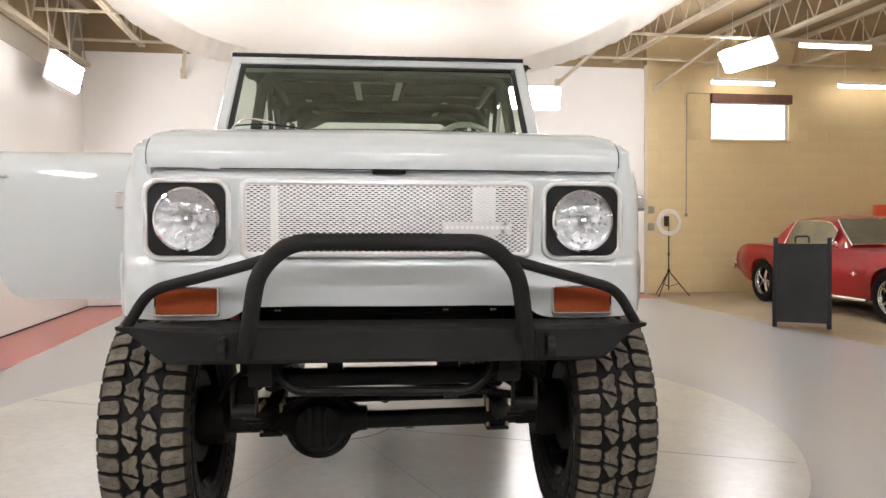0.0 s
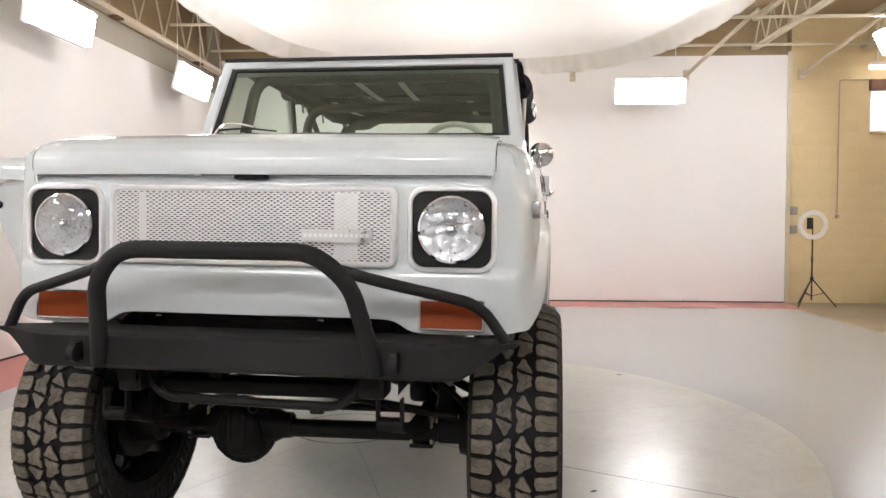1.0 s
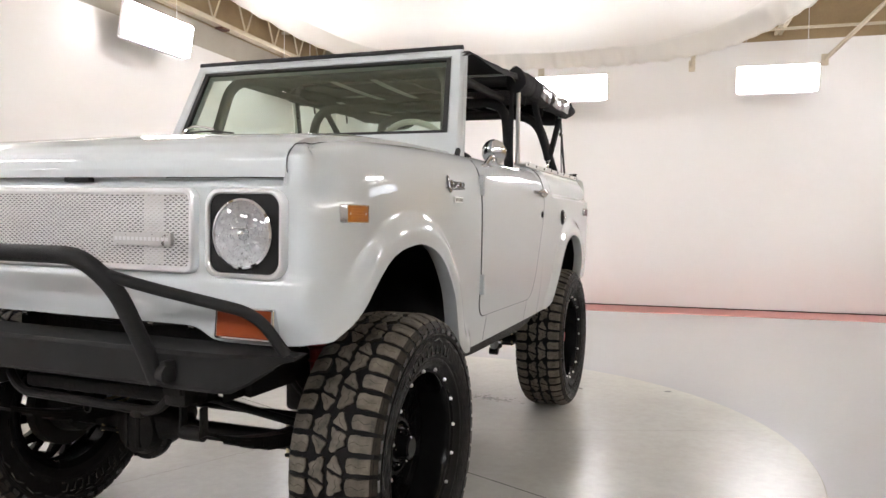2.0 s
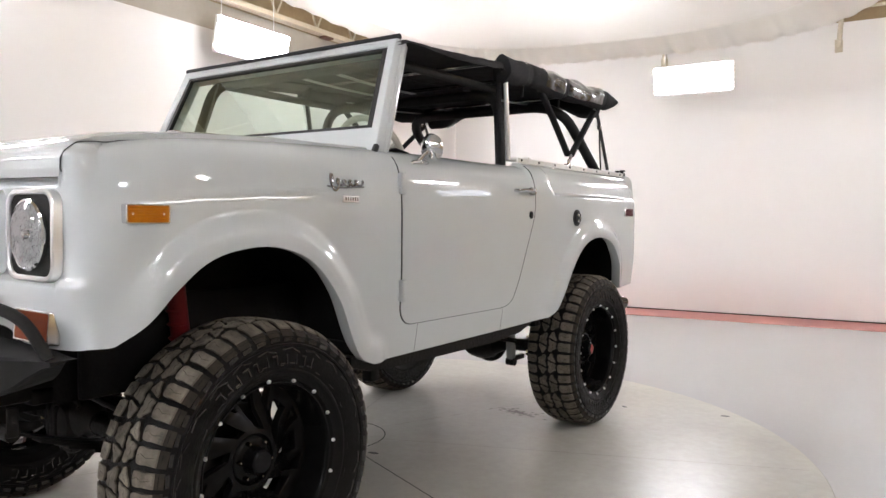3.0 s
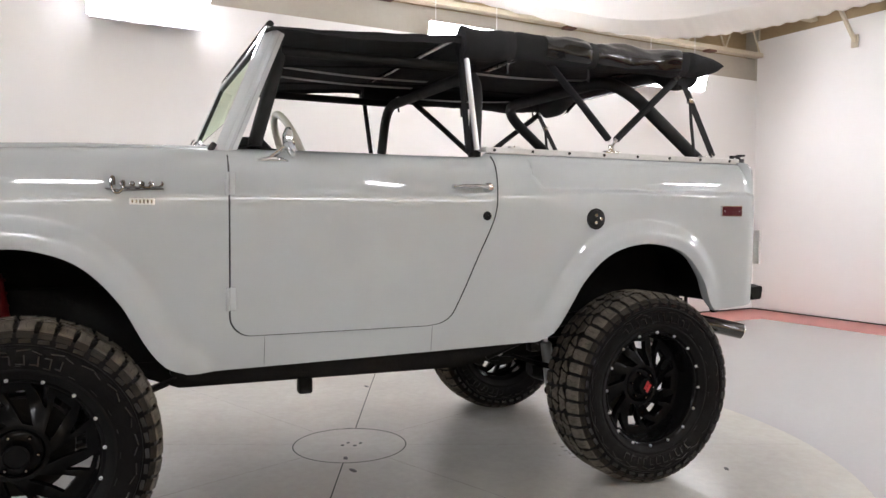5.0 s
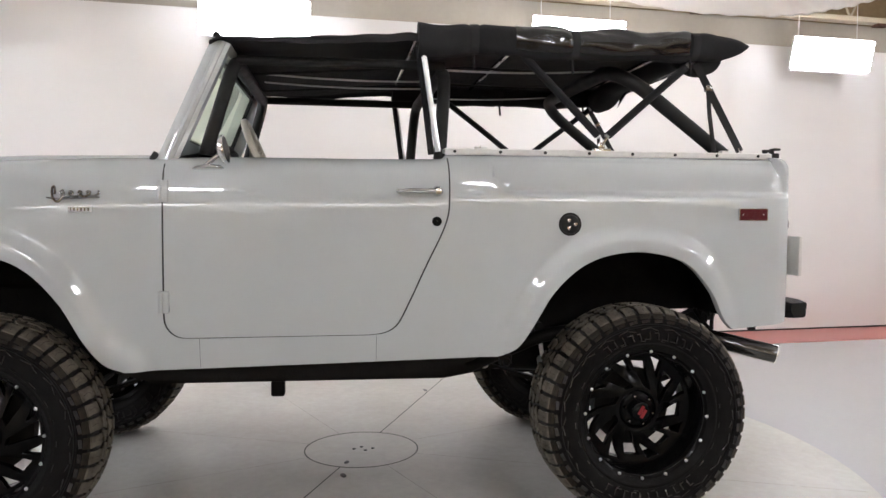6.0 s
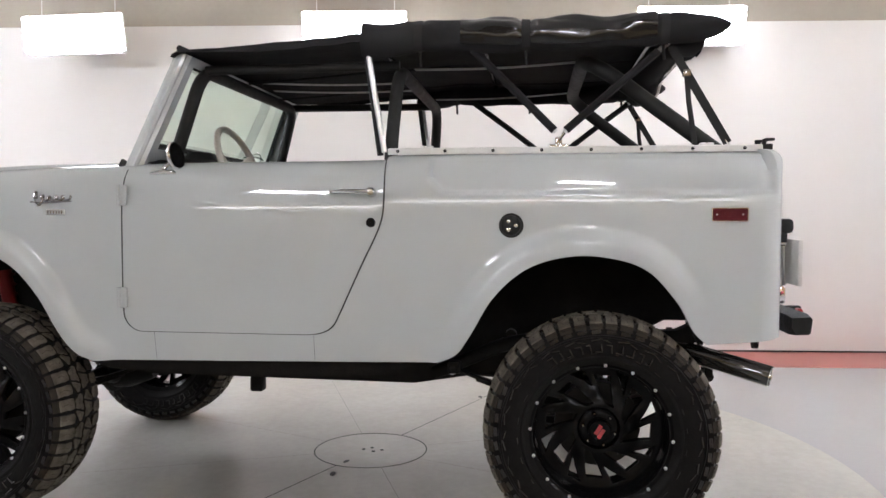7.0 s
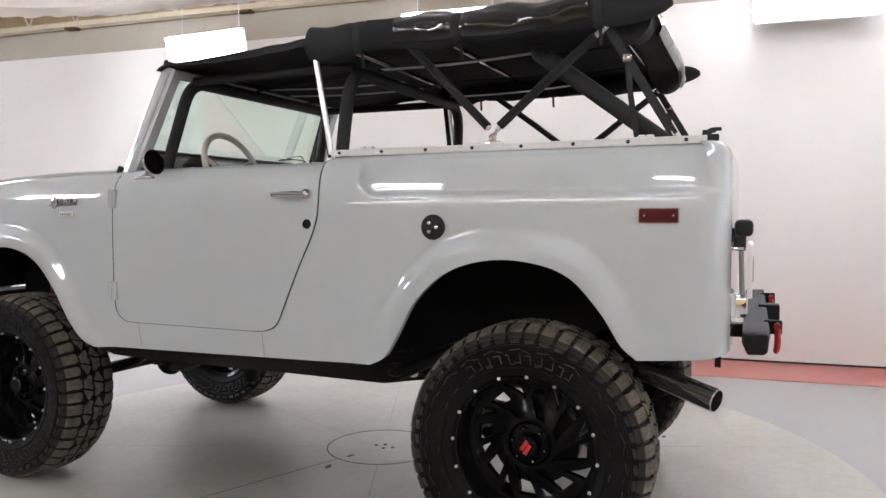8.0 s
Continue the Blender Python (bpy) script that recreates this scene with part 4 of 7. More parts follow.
def windshield():
    w = thing("windshield", "", "")
    w.parent = truck
    w.matrix_basis = LEAN
    del_keys = [k for k in w.keys()]
    for k in del_keys:
        del w[k]
    outer = [(-1, 0), (1, 0), (1, 1), (-1, 1)]
    inner = [(-0.93, 0.215), (0.93, 0.215), (0.93, 0.925), (-0.93, 0.925)]
    bm = bmesh.new()
    def ring(o, out):
        pts = []
        for (s0, t0), (s1, t1) in zip(o, o[1:] + o[:1]):
            for k in range(6):
                pts.append(ws(s0 + (s1 - s0) * k / 6, t0 + (t1 - t0) * k / 6, out))
        return pts
    loft(bm, [ring(outer, -0.05), ring([(a * 1.006, b) for a, b in outer], -0.034), ring([(a * 1.010, b) for a, b in outer], -0.012), ring([(a * 1.008, b) for a, b in outer], 0.006), ring(outer, 0.018), ring([(a * 0.992, 0.008 + b * 0.985) for a, b in outer], 0.024), ring([(a * 1.012, (b - 0.6) * 1.02 + 0.6) for a, b in inner], 0.024), ring(inner, 0.016), ring(inner, -0.05), ring(outer, -0.05)], loop=True)
    bmesh.ops.remove_doubles(bm, verts=bm.verts[:], dist=0.0005)
    part("windshield_frame", bm, PAINT, w, "pale grey windshield frame")
    bm = bmesh.new()
    a, b = ring(inner, 0.019), ring([(x * 0.968, (t - 0.6) * 0.94 + 0.6) for x, t in inner], 0.019)
    loft(bm, [ring(inner, 0.0), a, b, ring([(x * 0.968, (t - 0.6) * 0.94 + 0.6) for x, t in inner], 0.0)], loop=True)
    part("gasket", bm, BLACK, w, "black rubber gasket")
    bm = bmesh.new()
    q = [(x * 0.985, (t - 0.6) * 0.97 + 0.6) for x, t in inner]
    loft(bm, [[ws(*q[0], 0.010), ws(*q[1], 0.010)], [ws(*q[3], 0.010), ws(*q[2], 0.010)]])
    g = part("glass", bm, GLASS, w, "green tinted windshield glass")
    g.visible_shadow = False
    for s0, lift in ((-0.90, 0.0), (0.02, -0.15)):
        bm = bmesh.new()
        line = [(0.0, 0.16), (0.02, 0.26), (0.06, 0.315), (0.12, 0.322), (0.19, 0.305), (0.26, 0.28)]
        sweep(bm, rounded([ws(s0 + d, t + lift, 0.045) for d, t in line], 0.03), 0.005, 8)
        part("wiper_arm", bm, CHROME, w, "chrome wiper arm")
        bm = bmesh.new()
        sweep(bm, [ws(s0 + d, 0.262 + lift + 0.02 * math.sin(d * 9), 0.030) for d in np.linspace(0.02, 0.40, 10)], 0.0045, 6)
        part("wiper_blade", bm, BLACK, w, "black wiper blade")
    for s in (-1, 1):
        bm = bmesh.new()
        sweep(bm, [ws(s * 0.998, 0.02, -0.02), ws(s * 0.998, 0.99, -0.02)], 0.016, 8)
        part("pillar_trim", bm, PAINT, w)


windshield()
for s in (-1, 1):
    bm = bmesh.new()
    box(bm, (0.742 * s, -0.652, 1.446), (0.020, 0.022, 0.036), 0.006, Matrix.Rotation(radians(-30), 4, "X"))
    part("hinge_cover", bm, BLACK, truck, "black rubber hinge cover", m=LEAN)


# ---- nose: lamps, grille, bumper ----
def headlamp(s):
    m = Matrix.Translation((0.586 * s, -1.832, 1.126)) @ TO_FRONT
    h = thing("headlight")
    h.parent = truck
    h.matrix_basis = LEAN @ m
    bm = bmesh.new()
    frame_ring(bm, round_rect(0.250, 0.240, 0.045), round_rect(0.222, 0.212, 0.036), Matrix.Translation((0, 0, -0.01)), 0.026)
    part("bezel_rim", bm, SATIN, h, "bright rounded square rim")
    bm = bmesh.new()
    prism(bm, round_rect(0.224, 0.214, 0.036), Matrix.Translation((0, 0, -0.012)), 0.020)
    part("bezel", bm, POWDER, h, "matte black bezel")
    bm = bmesh.new()
    rng = random.Random(11)
    radii = (0.0, 0.018, 0.034, 0.050, 0.064, 0.077, 0.088)
    for i in range(len(radii) - 1):
        n = (8, 20, 30, 40, 50, 56)[i]
        for k in range(n):
            a0, a1 = 2 * math.pi * (k + 0.5 * (i % 2)) / n, 2 * math.pi * (k + 1 + 0.5 * (i % 2)) / n
            corners = ((radii[i], a0), (radii[i + 1], a0), (radii[i + 1], a1), (radii[i], a1)) if i else ((radii[1], a0), (radii[1], a1), (0.0, a0))
            bm.faces.new([bm.verts.new(Vector((r * math.cos(q), r * math.sin(q), 0.011 + 0.06 * r * (r / 0.088) + rng.uniform(0, 0.0019)))) for r, q in corners])
    part("reflector", bm, REFLECTOR, h, "bright faceted reflector", angle=5)
    bm = bmesh.new()
    lathe(bm, [(0.001, 0.032), (0.008, 0.030), (0.013, 0.022), (0.014, 0.012)], Matrix.Identity(4), 16)
    box(bm, (0, 0.016, 0.018), (0.07, 0.004, 0.006), 0.001, seg=1)
    part("bulb_cap", bm, CHROME, h, "chrome bulb cap")
    bm = bmesh.new()
    lathe(bm, [(0.001, 0.042), (0.03, 0.040), (0.055, 0.036), (0.075, 0.029), (0.088, 0.020)], Matrix.Identity(4), 40)
    g = part("lens", bm, LENS, h, "clear domed glass lens")
    g.visible_shadow = False
    bm = bmesh.new()
    lathe(bm, [(0.088, 0.006), (0.094, 0.012), (0.094, 0.020), (0.088, 0.023), (0.086, 0.018)], Matrix.Identity(4), 40, close=True)
    part("retaining_ring", bm, CHROME, h, "chrome retaining ring")


for s in (-1, 1):
    headlamp(s)


def grille():
    m = Matrix.Translation((0.0, -1.842, 1.130)) @ TO_FRONT
    g = thing("grille")
    g.parent = truck
    g.matrix_basis = LEAN @ m
    W, H = 0.866, 0.232
    bm = bmesh.new()
    frame_ring(bm, round_rect(W, H, 0.028), round_rect(W - 0.034, H - 0.034, 0.016), Matrix.Translation((0, 0, -0.012)), 0.030)
    part("grille_rim", bm, SATIN, g, "bright metal grille rim")
    bm = bmesh.new()
    box(bm, (0, 0, -0.004), (W - 0.03, H - 0.03, 0.008), 0)
    part("backing", bm, RADIATOR, g, "dull grey radiator core")
    # pale strips that stand in for paler areas of the backing
    for x, w in ((-0.335, 0.022), (0.285, 0.07)):
        bm = bmesh.new()
        box(bm, (x, 0, 0.002), (w, H - 0.04, 0.005), 0.001, seg=1)
        part("plate", bm, WHITE_PLASTIC, g, "pale upright strip put behind the mesh")
    bm = bmesh.new()
    rows, cols = 34, 44
    w0, h0 = (W - 0.03) / cols, (H - 0.03) / rows
    for r in range(rows):
        y = -H / 2 + 0.015 + (r + 0.5) * h0
        for c in range(cols * 2):
            x0 = -W / 2 + 0.015 + c * w0 / 2
            up = 1 if (c + r) % 2 else -1
            a, b = Vector((x0, y - up * h0 * 0.26, 0.009)), Vector((x0 + w0 / 2, y + up * h0 * 0.26, 0.009))
            d = (b - a).normalized()
            n = Vector((-d.y, d.x, 0)) * 0.0017
            v = [bm.verts.new(p) for p in (a - n, b - n, b + n, a + n, a - n + Vector((0, 0, 0.004)), b - n + Vector((0, 0, 0.004)), b + n + Vector((0, 0, 0.004)), a + n + Vector((0, 0, 0.004)))]
            for f in ((4, 5, 6, 7), (0, 1, 5, 4), (3, 7, 6, 2)):
                bm.faces.new([v[i] for i in f])
    part("mesh_panel", bm, MESH, g, "silver expanded metal mesh")
    bm = bmesh.new()
    prism(bm, round_rect(0.205, 0.036, 0.004, 2), Matrix.Translation((0.262, -0.025, 0.013)), 0.013)
    part("name_plate", bm, SILVER, g, "small bright plate with worn lettering")
    for k in range(13):
        bm = bmesh.new()
        box(bm, (0.172 + k * 0.015, -0.025, 0.0262), (0.010, 0.010, 0.0008), 0)
        part("bar", bm, SATIN, g)
    return g


grille()


def marker(name, m, w, h, lens, lens_label):
    t = thing(name)
    t.parent = truck
    t.matrix_basis = LEAN @ m
    edge = 0.010 if h < 0.06 else 0.016
    bm = bmesh.new()
    frame_ring(bm, round_rect(w, h, 0.006, 4), round_rect(w - edge, h - edge, 0.004, 4), Matrix.Translation((0, 0, -0.022)), 0.033)
    part("bezel", bm, BRIGHT, t, "chrome bezel")
    bm = bmesh.new()
    prism(bm, round_rect(w - edge + 0.001, h - edge + 0.001, 0.004, 4), Matrix.Translation((0, 0, -0.02)), 0.029)
    for k in range(-2, 3) if h < 0.06 else ():
        box(bm, (0, k * 0.0075, 0.0095), (w - edge - 0.006, 0.0035, 0.003), 0.001, seg=1)
    part("lens", bm, lens, t, lens_label)
    for s in (-1, 1) if h < 0.06 else ():
        bm = bmesh.new()
        lathe(bm, [(0.001, 0.0115), (0.0026, 0.011), (0.0032, 0.008)], Matrix.Translation((s * (w / 2 - 0.019), 0, 0)), 8)
        part("screw", bm, BOLT, t)


for s in (-1, 1):
    marker("turn_signal", Matrix.Translation((0.588 * s, -1.834, 0.886)) @ TO_FRONT @ Matrix.Rotation(radians(-5), 4, "X"), 0.186, 0.088, AMBER, "amber turn signal lens")
    flip = Matrix.Diagonal((s, 1, 1, 1))
    marker("side_marker", Matrix.Translation(((side_x(-1.655, 1.185) + 0.0) * s, -1.655, 1.185)) @ flip @ TO_LEFT, 0.128, 0.052, YELLOW_LENS, "yellow amber side marker lens")
    marker("side_marker", Matrix.Translation(((side_x(1.717, 1.238) + 0.0) * s, 1.717, 1.238)) @ flip @ TO_LEFT, 0.128, 0.052, RED_LENS, "dark red side marker lens")


def front_bumper():
    b = thing("front_bumper")
    b.parent = truck
    b.matrix_basis = LEAN
    bm = bmesh.new()
    rows = []
    for x in np.linspace(-0.775, 0.775, 41):
        e = smooth(0.56, 0.775, abs(x))
        yf = -1.965 + 0.075 * e
        zb = 0.722 + 0.088 * smooth(0.62, 0.775, abs(x)) ** 0.8
        top = 0.824 - 0.004 * e
        yb = -1.80 - 0.02 * e
        rows.append([Vector((x, yb, top)), Vector((x, yf + 0.012, top)), Vector((x, yf, top - 0.010 * (1 - e))), Vector((x, yf + 0.004, min(top - 0.012 * (1 - e), zb + 0.012 * (1 - e)))), Vector((x, yf + 0.012, zb)), Vector((x, yb, min(top, zb + 0.02)))])
    loft(bm, rows, loop=True)
    bm.faces.new([bm.verts.new(p) for p in rows[0]])
    bm.faces.new([bm.verts.new(p) for p in rows[-1]])
    part("bumper_plate", bm, POWDER, b, "black textured steel bumper plate", angle=30)
    bm = bmesh.new()
    half = [(0.402, -1.955, 0.735), (0.385, -1.985, 0.83), (0.352, -2.045, 0.985), (0.265, -2.075, 1.066)]
    line = half + [(-x, y, z) for x, y, z in half[::-1]]
    sweep(bm, rounded(line, 0.09, 7), 0.0235, 14)
    part("hoop", bm, POWDER, b, "black tube brush guard hoop")
    for s in (-1, 1):
        bm = bmesh.new()
        sweep(bm, rounded([(0.30 * s, -2.062, 1.028), (0.42 * s, -2.02, 0.992), (0.675 * s, -1.905, 0.925), (0.745 * s, -1.875, 0.82)], 0.06, 7), 0.0155, 12)
        part("wing_tube", bm, POWDER, b, "black slanting guard tube")
        bm = bmesh.new()
        box(bm, (0.457 * s, -1.975, 0.772), (0.022, 0.05, 0.06), 0.008)
        lathe(bm, [(0.012, -0.011), (0.024, -0.011), (0.024, 0.011), (0.012, 0.011)], Matrix.Translation((0.457 * s, -1.99, 0.768)) @ Matrix.Rotation(radians(90), 4, "Y"), 16, close=True)
        part("tow_eye", bm, POWDER, b, "black tow eye")
        bm = bmesh.new()
        box(bm, (0.36 * s, -1.80, 0.755), (0.06, 0.22, 0.08), 0.008)
        part("bracket", bm, CHASSIS, b)
    bm = bmesh.new()
    sweep(bm, rounded([(-0.365, -1.80, 0.715), (-0.30, -1.80, 0.608), (0.27, -1.80, 0.601), (0.345, -1.80, 0.71)], 0.08, 7), 0.0145, 10)
    lathe(bm, [(0.012, -0.003), (0.017, 0.0), (0.012, 0.003)], Matrix.Translation((-0.01, -1.80, 0.585)) @ Matrix.Rotation(radians(90), 4, "X"), 14, close=True)
    box(bm, (0.19, -1.80, 0.59), (0.04, 0.03, 0.02), 0.004)
    part("skid_tube", bm, CHASSIS, b)


front_bumper()


# ---- wheels ----
LUGS = 46             # shoulder blocks round the tread


def tread_shapes():
    """Outlines of the tread blocks: along the tread in pitches, across it in metres."""
    across = lambda f: 0.005 + 0.052 * f
    wedge = [(0.02, 0.46), (0.07, 0.30), (0.30, 0.18), (0.50, 0.0), (0.61, 0.02), (0.68, 0.30), (0.82, 0.68), (0.89, 0.93), (0.80, 1.0), (0.52, 0.84), (0.35, 0.68), (0.10, 0.57)]
    block = [(0.73, 0.02), (0.82, 0.22), (0.92, 0.34), (0.90, 0.54), (1.02, 0.94), (1.12, 1.0), (1.30, 0.90), (1.54, 1.0), (1.66, 0.82), (1.74, 0.56), (1.88, 0.44), (1.95, 0.18), (1.86, 0.02), (1.50, 0.06), (1.30, 0.16), (1.10, 0.02)]
    shoulder = [(-0.36, 0.068), (-0.20, 0.0645), (0.10, 0.0645), (0.34, 0.070), (0.39, 0.084), (0.36, 0.102), (0.40, 0.134), (-0.40, 0.134), (-0.36, 0.104), (-0.41, 0.086)]
    return [(s, across(f)) for s, f in wedge], [(s, across(f)) for s, f in block], shoulder


def tread_mesh():
    bm = bmesh.new()
    rng = random.Random(5)
    def at(s, w, r):
        a = 2 * math.pi * s / LUGS
        rr = r - 0.024 * smooth(0.070, 0.155, abs(w)) ** 1.4
        return Vector((w * 0.96, rr * math.cos(a), rr * math.sin(a)))
    def lug(shape, over=False):
        n = len(shape)
        c_s, c_w = sum(p[0] for p in shape) / n, sum(p[1] for p in shape) / n
        tall = TYRE_R - rng.uniform(0.0, 0.0015)
        rings = []
        for keep, r in ((1.0, 0.424), (0.965, tall - 0.0045), (0.915, tall)):
            rings.append([bm.verts.new(at(c_s + (s - c_s) * keep, c_w + (w - c_w) * (keep if abs(w) < 0.13 else 1.0 - (1.0 - keep) * 0.7), r)) for s, w in shape])
        if over:
            for v, (s, w) in zip(rings[0], shape):
                if abs(w) > 0.12:
                    a = 2 * math.pi * s / LUGS
                    v.co = Vector((math.copysign(0.1435, w), 0.398 * math.cos(a), 0.398 * math.sin(a)))
        for a, b, mat in ((rings[0], rings[1], 1), (rings[1], rings[2], 0)):
            for i in range(n):
                outer = over and mat and abs(shape[i][1]) > 0.12 and abs(shape[(i + 1) % n][1]) > 0.12
                bm.faces.new((a[i], a[(i + 1) % n], b[(i + 1) % n], b[i])).material_index = 2 if outer else mat
        bm.faces.new(rings[2])
    def sipe(line, wide=0.011):
        for (s0, w0), (s1, w1) in zip(line, line[1:]):
            side = Vector((s1 - s0, (w1 - w0) * LUGS / (2 * math.pi * TYRE_R))).orthogonal().normalized() * wide
            dw = side.y * 2 * math.pi * TYRE_R / LUGS
            q = [at(s0 - side.x, w0 - dw, TYRE_R + 0.0005), at(s1 - side.x, w1 - dw, TYRE_R + 0.0005), at(s1 + side.x, w1 + dw, TYRE_R + 0.0005), at(s0 + side.x, w0 + dw, TYRE_R + 0.0005)]
            bm.faces.new([bm.verts.new(p) for p in q]).material_index = 1
    wedge, block, shoulder = tread_shapes()
    for k in range(0, LUGS, 2):
        for turned in (False, True):
            put = (lambda pts: [(k + 2.1 - s, -w) for s, w in pts]) if turned else (lambda pts: [(k + s, w) for s, w in pts])
            lug(put(wedge))
            lug(put(block))
            sipe(put([(1.02, 0.040), (1.24, 0.034), (1.40, 0.040), (1.62, 0.030)]))
            sipe(put([(0.36, 0.026), (0.56, 0.030), (0.70, 0.042)]))
    for k in range(LUGS):
        for side, shift in ((1, 0.42), (-1, 0.68)):
            o = k + shift + rng.uniform(-0.02, 0.02)
            long = 1.05 if k % 2 else 0.95
            lug([(o + s * long, side * w) for s, w in shoulder], over=True)
            sipe([(o + 0.02, side * 0.070), (o - 0.10, side * 0.086), (o + 0.06, side * 0.104), (o - 0.02, side * 0.126)], 0.009)
    return bm


def spoke_plate():
    """The wheel face: eight sectors, each with a slanted slot and a wedge cut out of it."""
    rho, period = 0.062, 2 * math.pi / 8
    def at(phi, r):
        reach = math.sqrt(r * r - rho * rho)
        x = 0.026 - 0.030 * smooth(0.090, 0.17, r) + 0.012 * smooth(0.19, 0.25, r)
        return Vector((x, reach * math.cos(phi) + rho * math.sin(phi), reach * math.sin(phi) - rho * math.cos(phi)))
    rows = (0.080, 0.098, 0.120, 0.142, 0.160, 0.180, 0.202, 0.226, 0.248)
    centre = math.asin(rho / 0.15)
    bm = bmesh.new()
    cache = {}
    def vert(sector, col, row):
        r = rows[row]
        lines = (-0.155, 0.155, 0.285, 0.285 + 0.235 * min(1.0, max(0.06, (r - 0.150) / 0.076)), period - 0.155)
        key = ((sector + 1) % 8, 0, row) if col == 4 else (sector, col, row)
        if key not in cache:
            cache[key] = bm.verts.new(at(centre + period * sector + lines[col], r))
        return cache[key]
    for sector in range(8):
        for row in range(len(rows) - 1):
            for col in range(4):
                if col == 0 and 1 <= row <= 5 or col == 2 and 4 <= row <= 6:
                    continue
                bm.faces.new((vert(sector, col, row), vert(sector, col + 1, row), vert(sector, col + 1, row + 1), vert(sector, col, row + 1)))
    front = bm.faces[:]
    bmesh.ops.recalc_face_normals(bm, faces=front)
    if front[0].normal.x < 0:
        bmesh.ops.reverse_faces(bm, faces=front)
    rim_edges = [e for e in bm.edges if e.is_boundary]
    made = bmesh.ops.extrude_edge_only(bm, edges=rim_edges)["geom"]
    walls = [v for v in made if isinstance(v, bmesh.types.BMVert)]
    bmesh.ops.translate(bm, vec=(-0.030, 0, 0), verts=walls)
    bmesh.ops.bevel(bm, geom=rim_edges, offset=0.0035, segments=2, profile=0.5, affect="EDGES")
    return bm


def tyre_parts(holder):
    """Wheel and tyre with the axle along x, outer side at +x."""
    turn = Matrix.Rotation(radians(90), 4, "Y")
    tyre_bm = bmesh.new()
    prof = [(0.258, -0.118), (0.272, -0.128), (0.284, -0.1355), (0.288, -0.1395), (0.294, -0.1405), (0.298, -0.139), (0.303, -0.1415), (0.33, -0.1475), (0.350, -0.1500), (0.366, -0.1505), (0.3685, -0.1535), (0.3745, -0.1535), (0.377, -0.1495), (0.395, -0.1475), (0.410, -0.141), (0.417, -0.125), (0.4265, -0.08), (0.4285, 0.0)]
    prof = [(r, h * 0.95) for r, h in prof]
    prof = prof + [(r, -h) for r, h in prof[-2::-1]]
    lathe(tyre_bm, prof + [(0.25, 0.11), (0.25, -0.11)], turn, 96, close=True)
    part("tyre", tyre_bm, RUBBER, holder, "black all-terrain tyre", angle=40)
    relief = bmesh.new()
    rng = random.Random(3)
    def raised(side, r, a, size, skew=0.0):
        x = side * float(np.interp(r, (0.30, 0.33, 0.35, 0.40, 0.415), (0.1335, 0.1402, 0.1425, 0.1395, 0.134)))
        box(relief, (x, r * math.cos(a), r * math.sin(a)), size, 0, Matrix.Rotation(a - math.pi / 2 + skew, 4, "X"))
    for side in (1, -1):
        for k in range(LUGS):
            a0 = 2 * math.pi * (k + (0.42 if side > 0 else 0.68)) / LUGS
            raised(side, 0.3885, a0, (0.006, 0.034, 0.014), 0.10)
            if k % 2:
                raised(side, 0.359, a0, (0.004, 0.040, 0.005), 0.16)
            else:
                raised(side, 0.354, a0 + 0.03, (0.004, 0.030, 0.004), -0.30)
        for start in (0.4, 0.4 + math.pi):
            a = start
            for k in range(11):
                wide = rng.choice((0.016, 0.020, 0.024))
                raised(side, 0.327, a, (0.005, 0.005, 0.032), 0.12)
                raised(side, 0.327 + rng.choice((-0.013, 0.013)), a + wide / 0.66, (0.005, wide, 0.005))
                a += (wide + 0.016) / 0.327
        for k in range(24):
            raised(side, 0.307, 2 * math.pi * k / 24 + rng.uniform(-0.02, 0.02), (0.004, rng.uniform(0.01, 0.03), 0.003))
    part("sidewall_relief", relief, RELIEF, holder, "raised ribs and bars on the sidewall", kind="stuff")
    part("tread", tread_mesh(), [TREAD, GROOVE, SHOULDER], holder, "dusty lugged tread", angle=25)
    # rim
    bm = bmesh.new()
    lathe(bm, [(0.262, 0.100), (0.268, 0.118), (0.276, 0.122), (0.280, 0.116), (0.276, 0.108)], turn, 64, close=True)
    lathe(bm, [(0.268, 0.118), (0.252, 0.110), (0.246, 0.100), (0.244, 0.085), (0.238, 0.02), (0.232, -0.10), (0.256, -0.12)], turn, 64)
    part("rim", bm, RIM, holder, "gloss black deep-dish alloy wheel", angle=40)
    part("spokes", spoke_plate(), RIM, holder, "slanted split spokes", angle=30)
    bm = bmesh.new()
    lathe(bm, [(0.001, 0.027), (0.056, 0.027), (0.068, 0.024), (0.076, 0.016), (0.079, 0.004), (0.079, -0.03)], turn, 40)
    part("hub_face", bm, RIM, holder)
    bolt_bm = bmesh.new()
    lathe(bolt_bm, [(0.001, 0.010), (0.004, 0.009), (0.0062, 0.005), (0.0062, 0.0)], Matrix.Identity(4), 8)
    first_bolt = None
    for k in range(16):
        a = 2 * math.pi * (k + 0.3) / 16
        m = Matrix.Translation((0.114, 0.2605 * math.cos(a), 0.2605 * math.sin(a))) @ turn
        if first_bolt is None:
            first_bolt = part("rim_bolt", bolt_bm, BOLT, holder, "silver rim bolt", m=m)
        else:
            again("rim_bolt", first_bolt, holder, m)
    nut_bm = bmesh.new()
    lathe(nut_bm, [(0.001, 0.018), (0.004, 0.017), (0.0072, 0.011), (0.0072, 0.0)], Matrix.Identity(4), 6)
    first_nut = None
    for k in range(6):
        a = 2 * math.pi * (k + 0.2) / 6
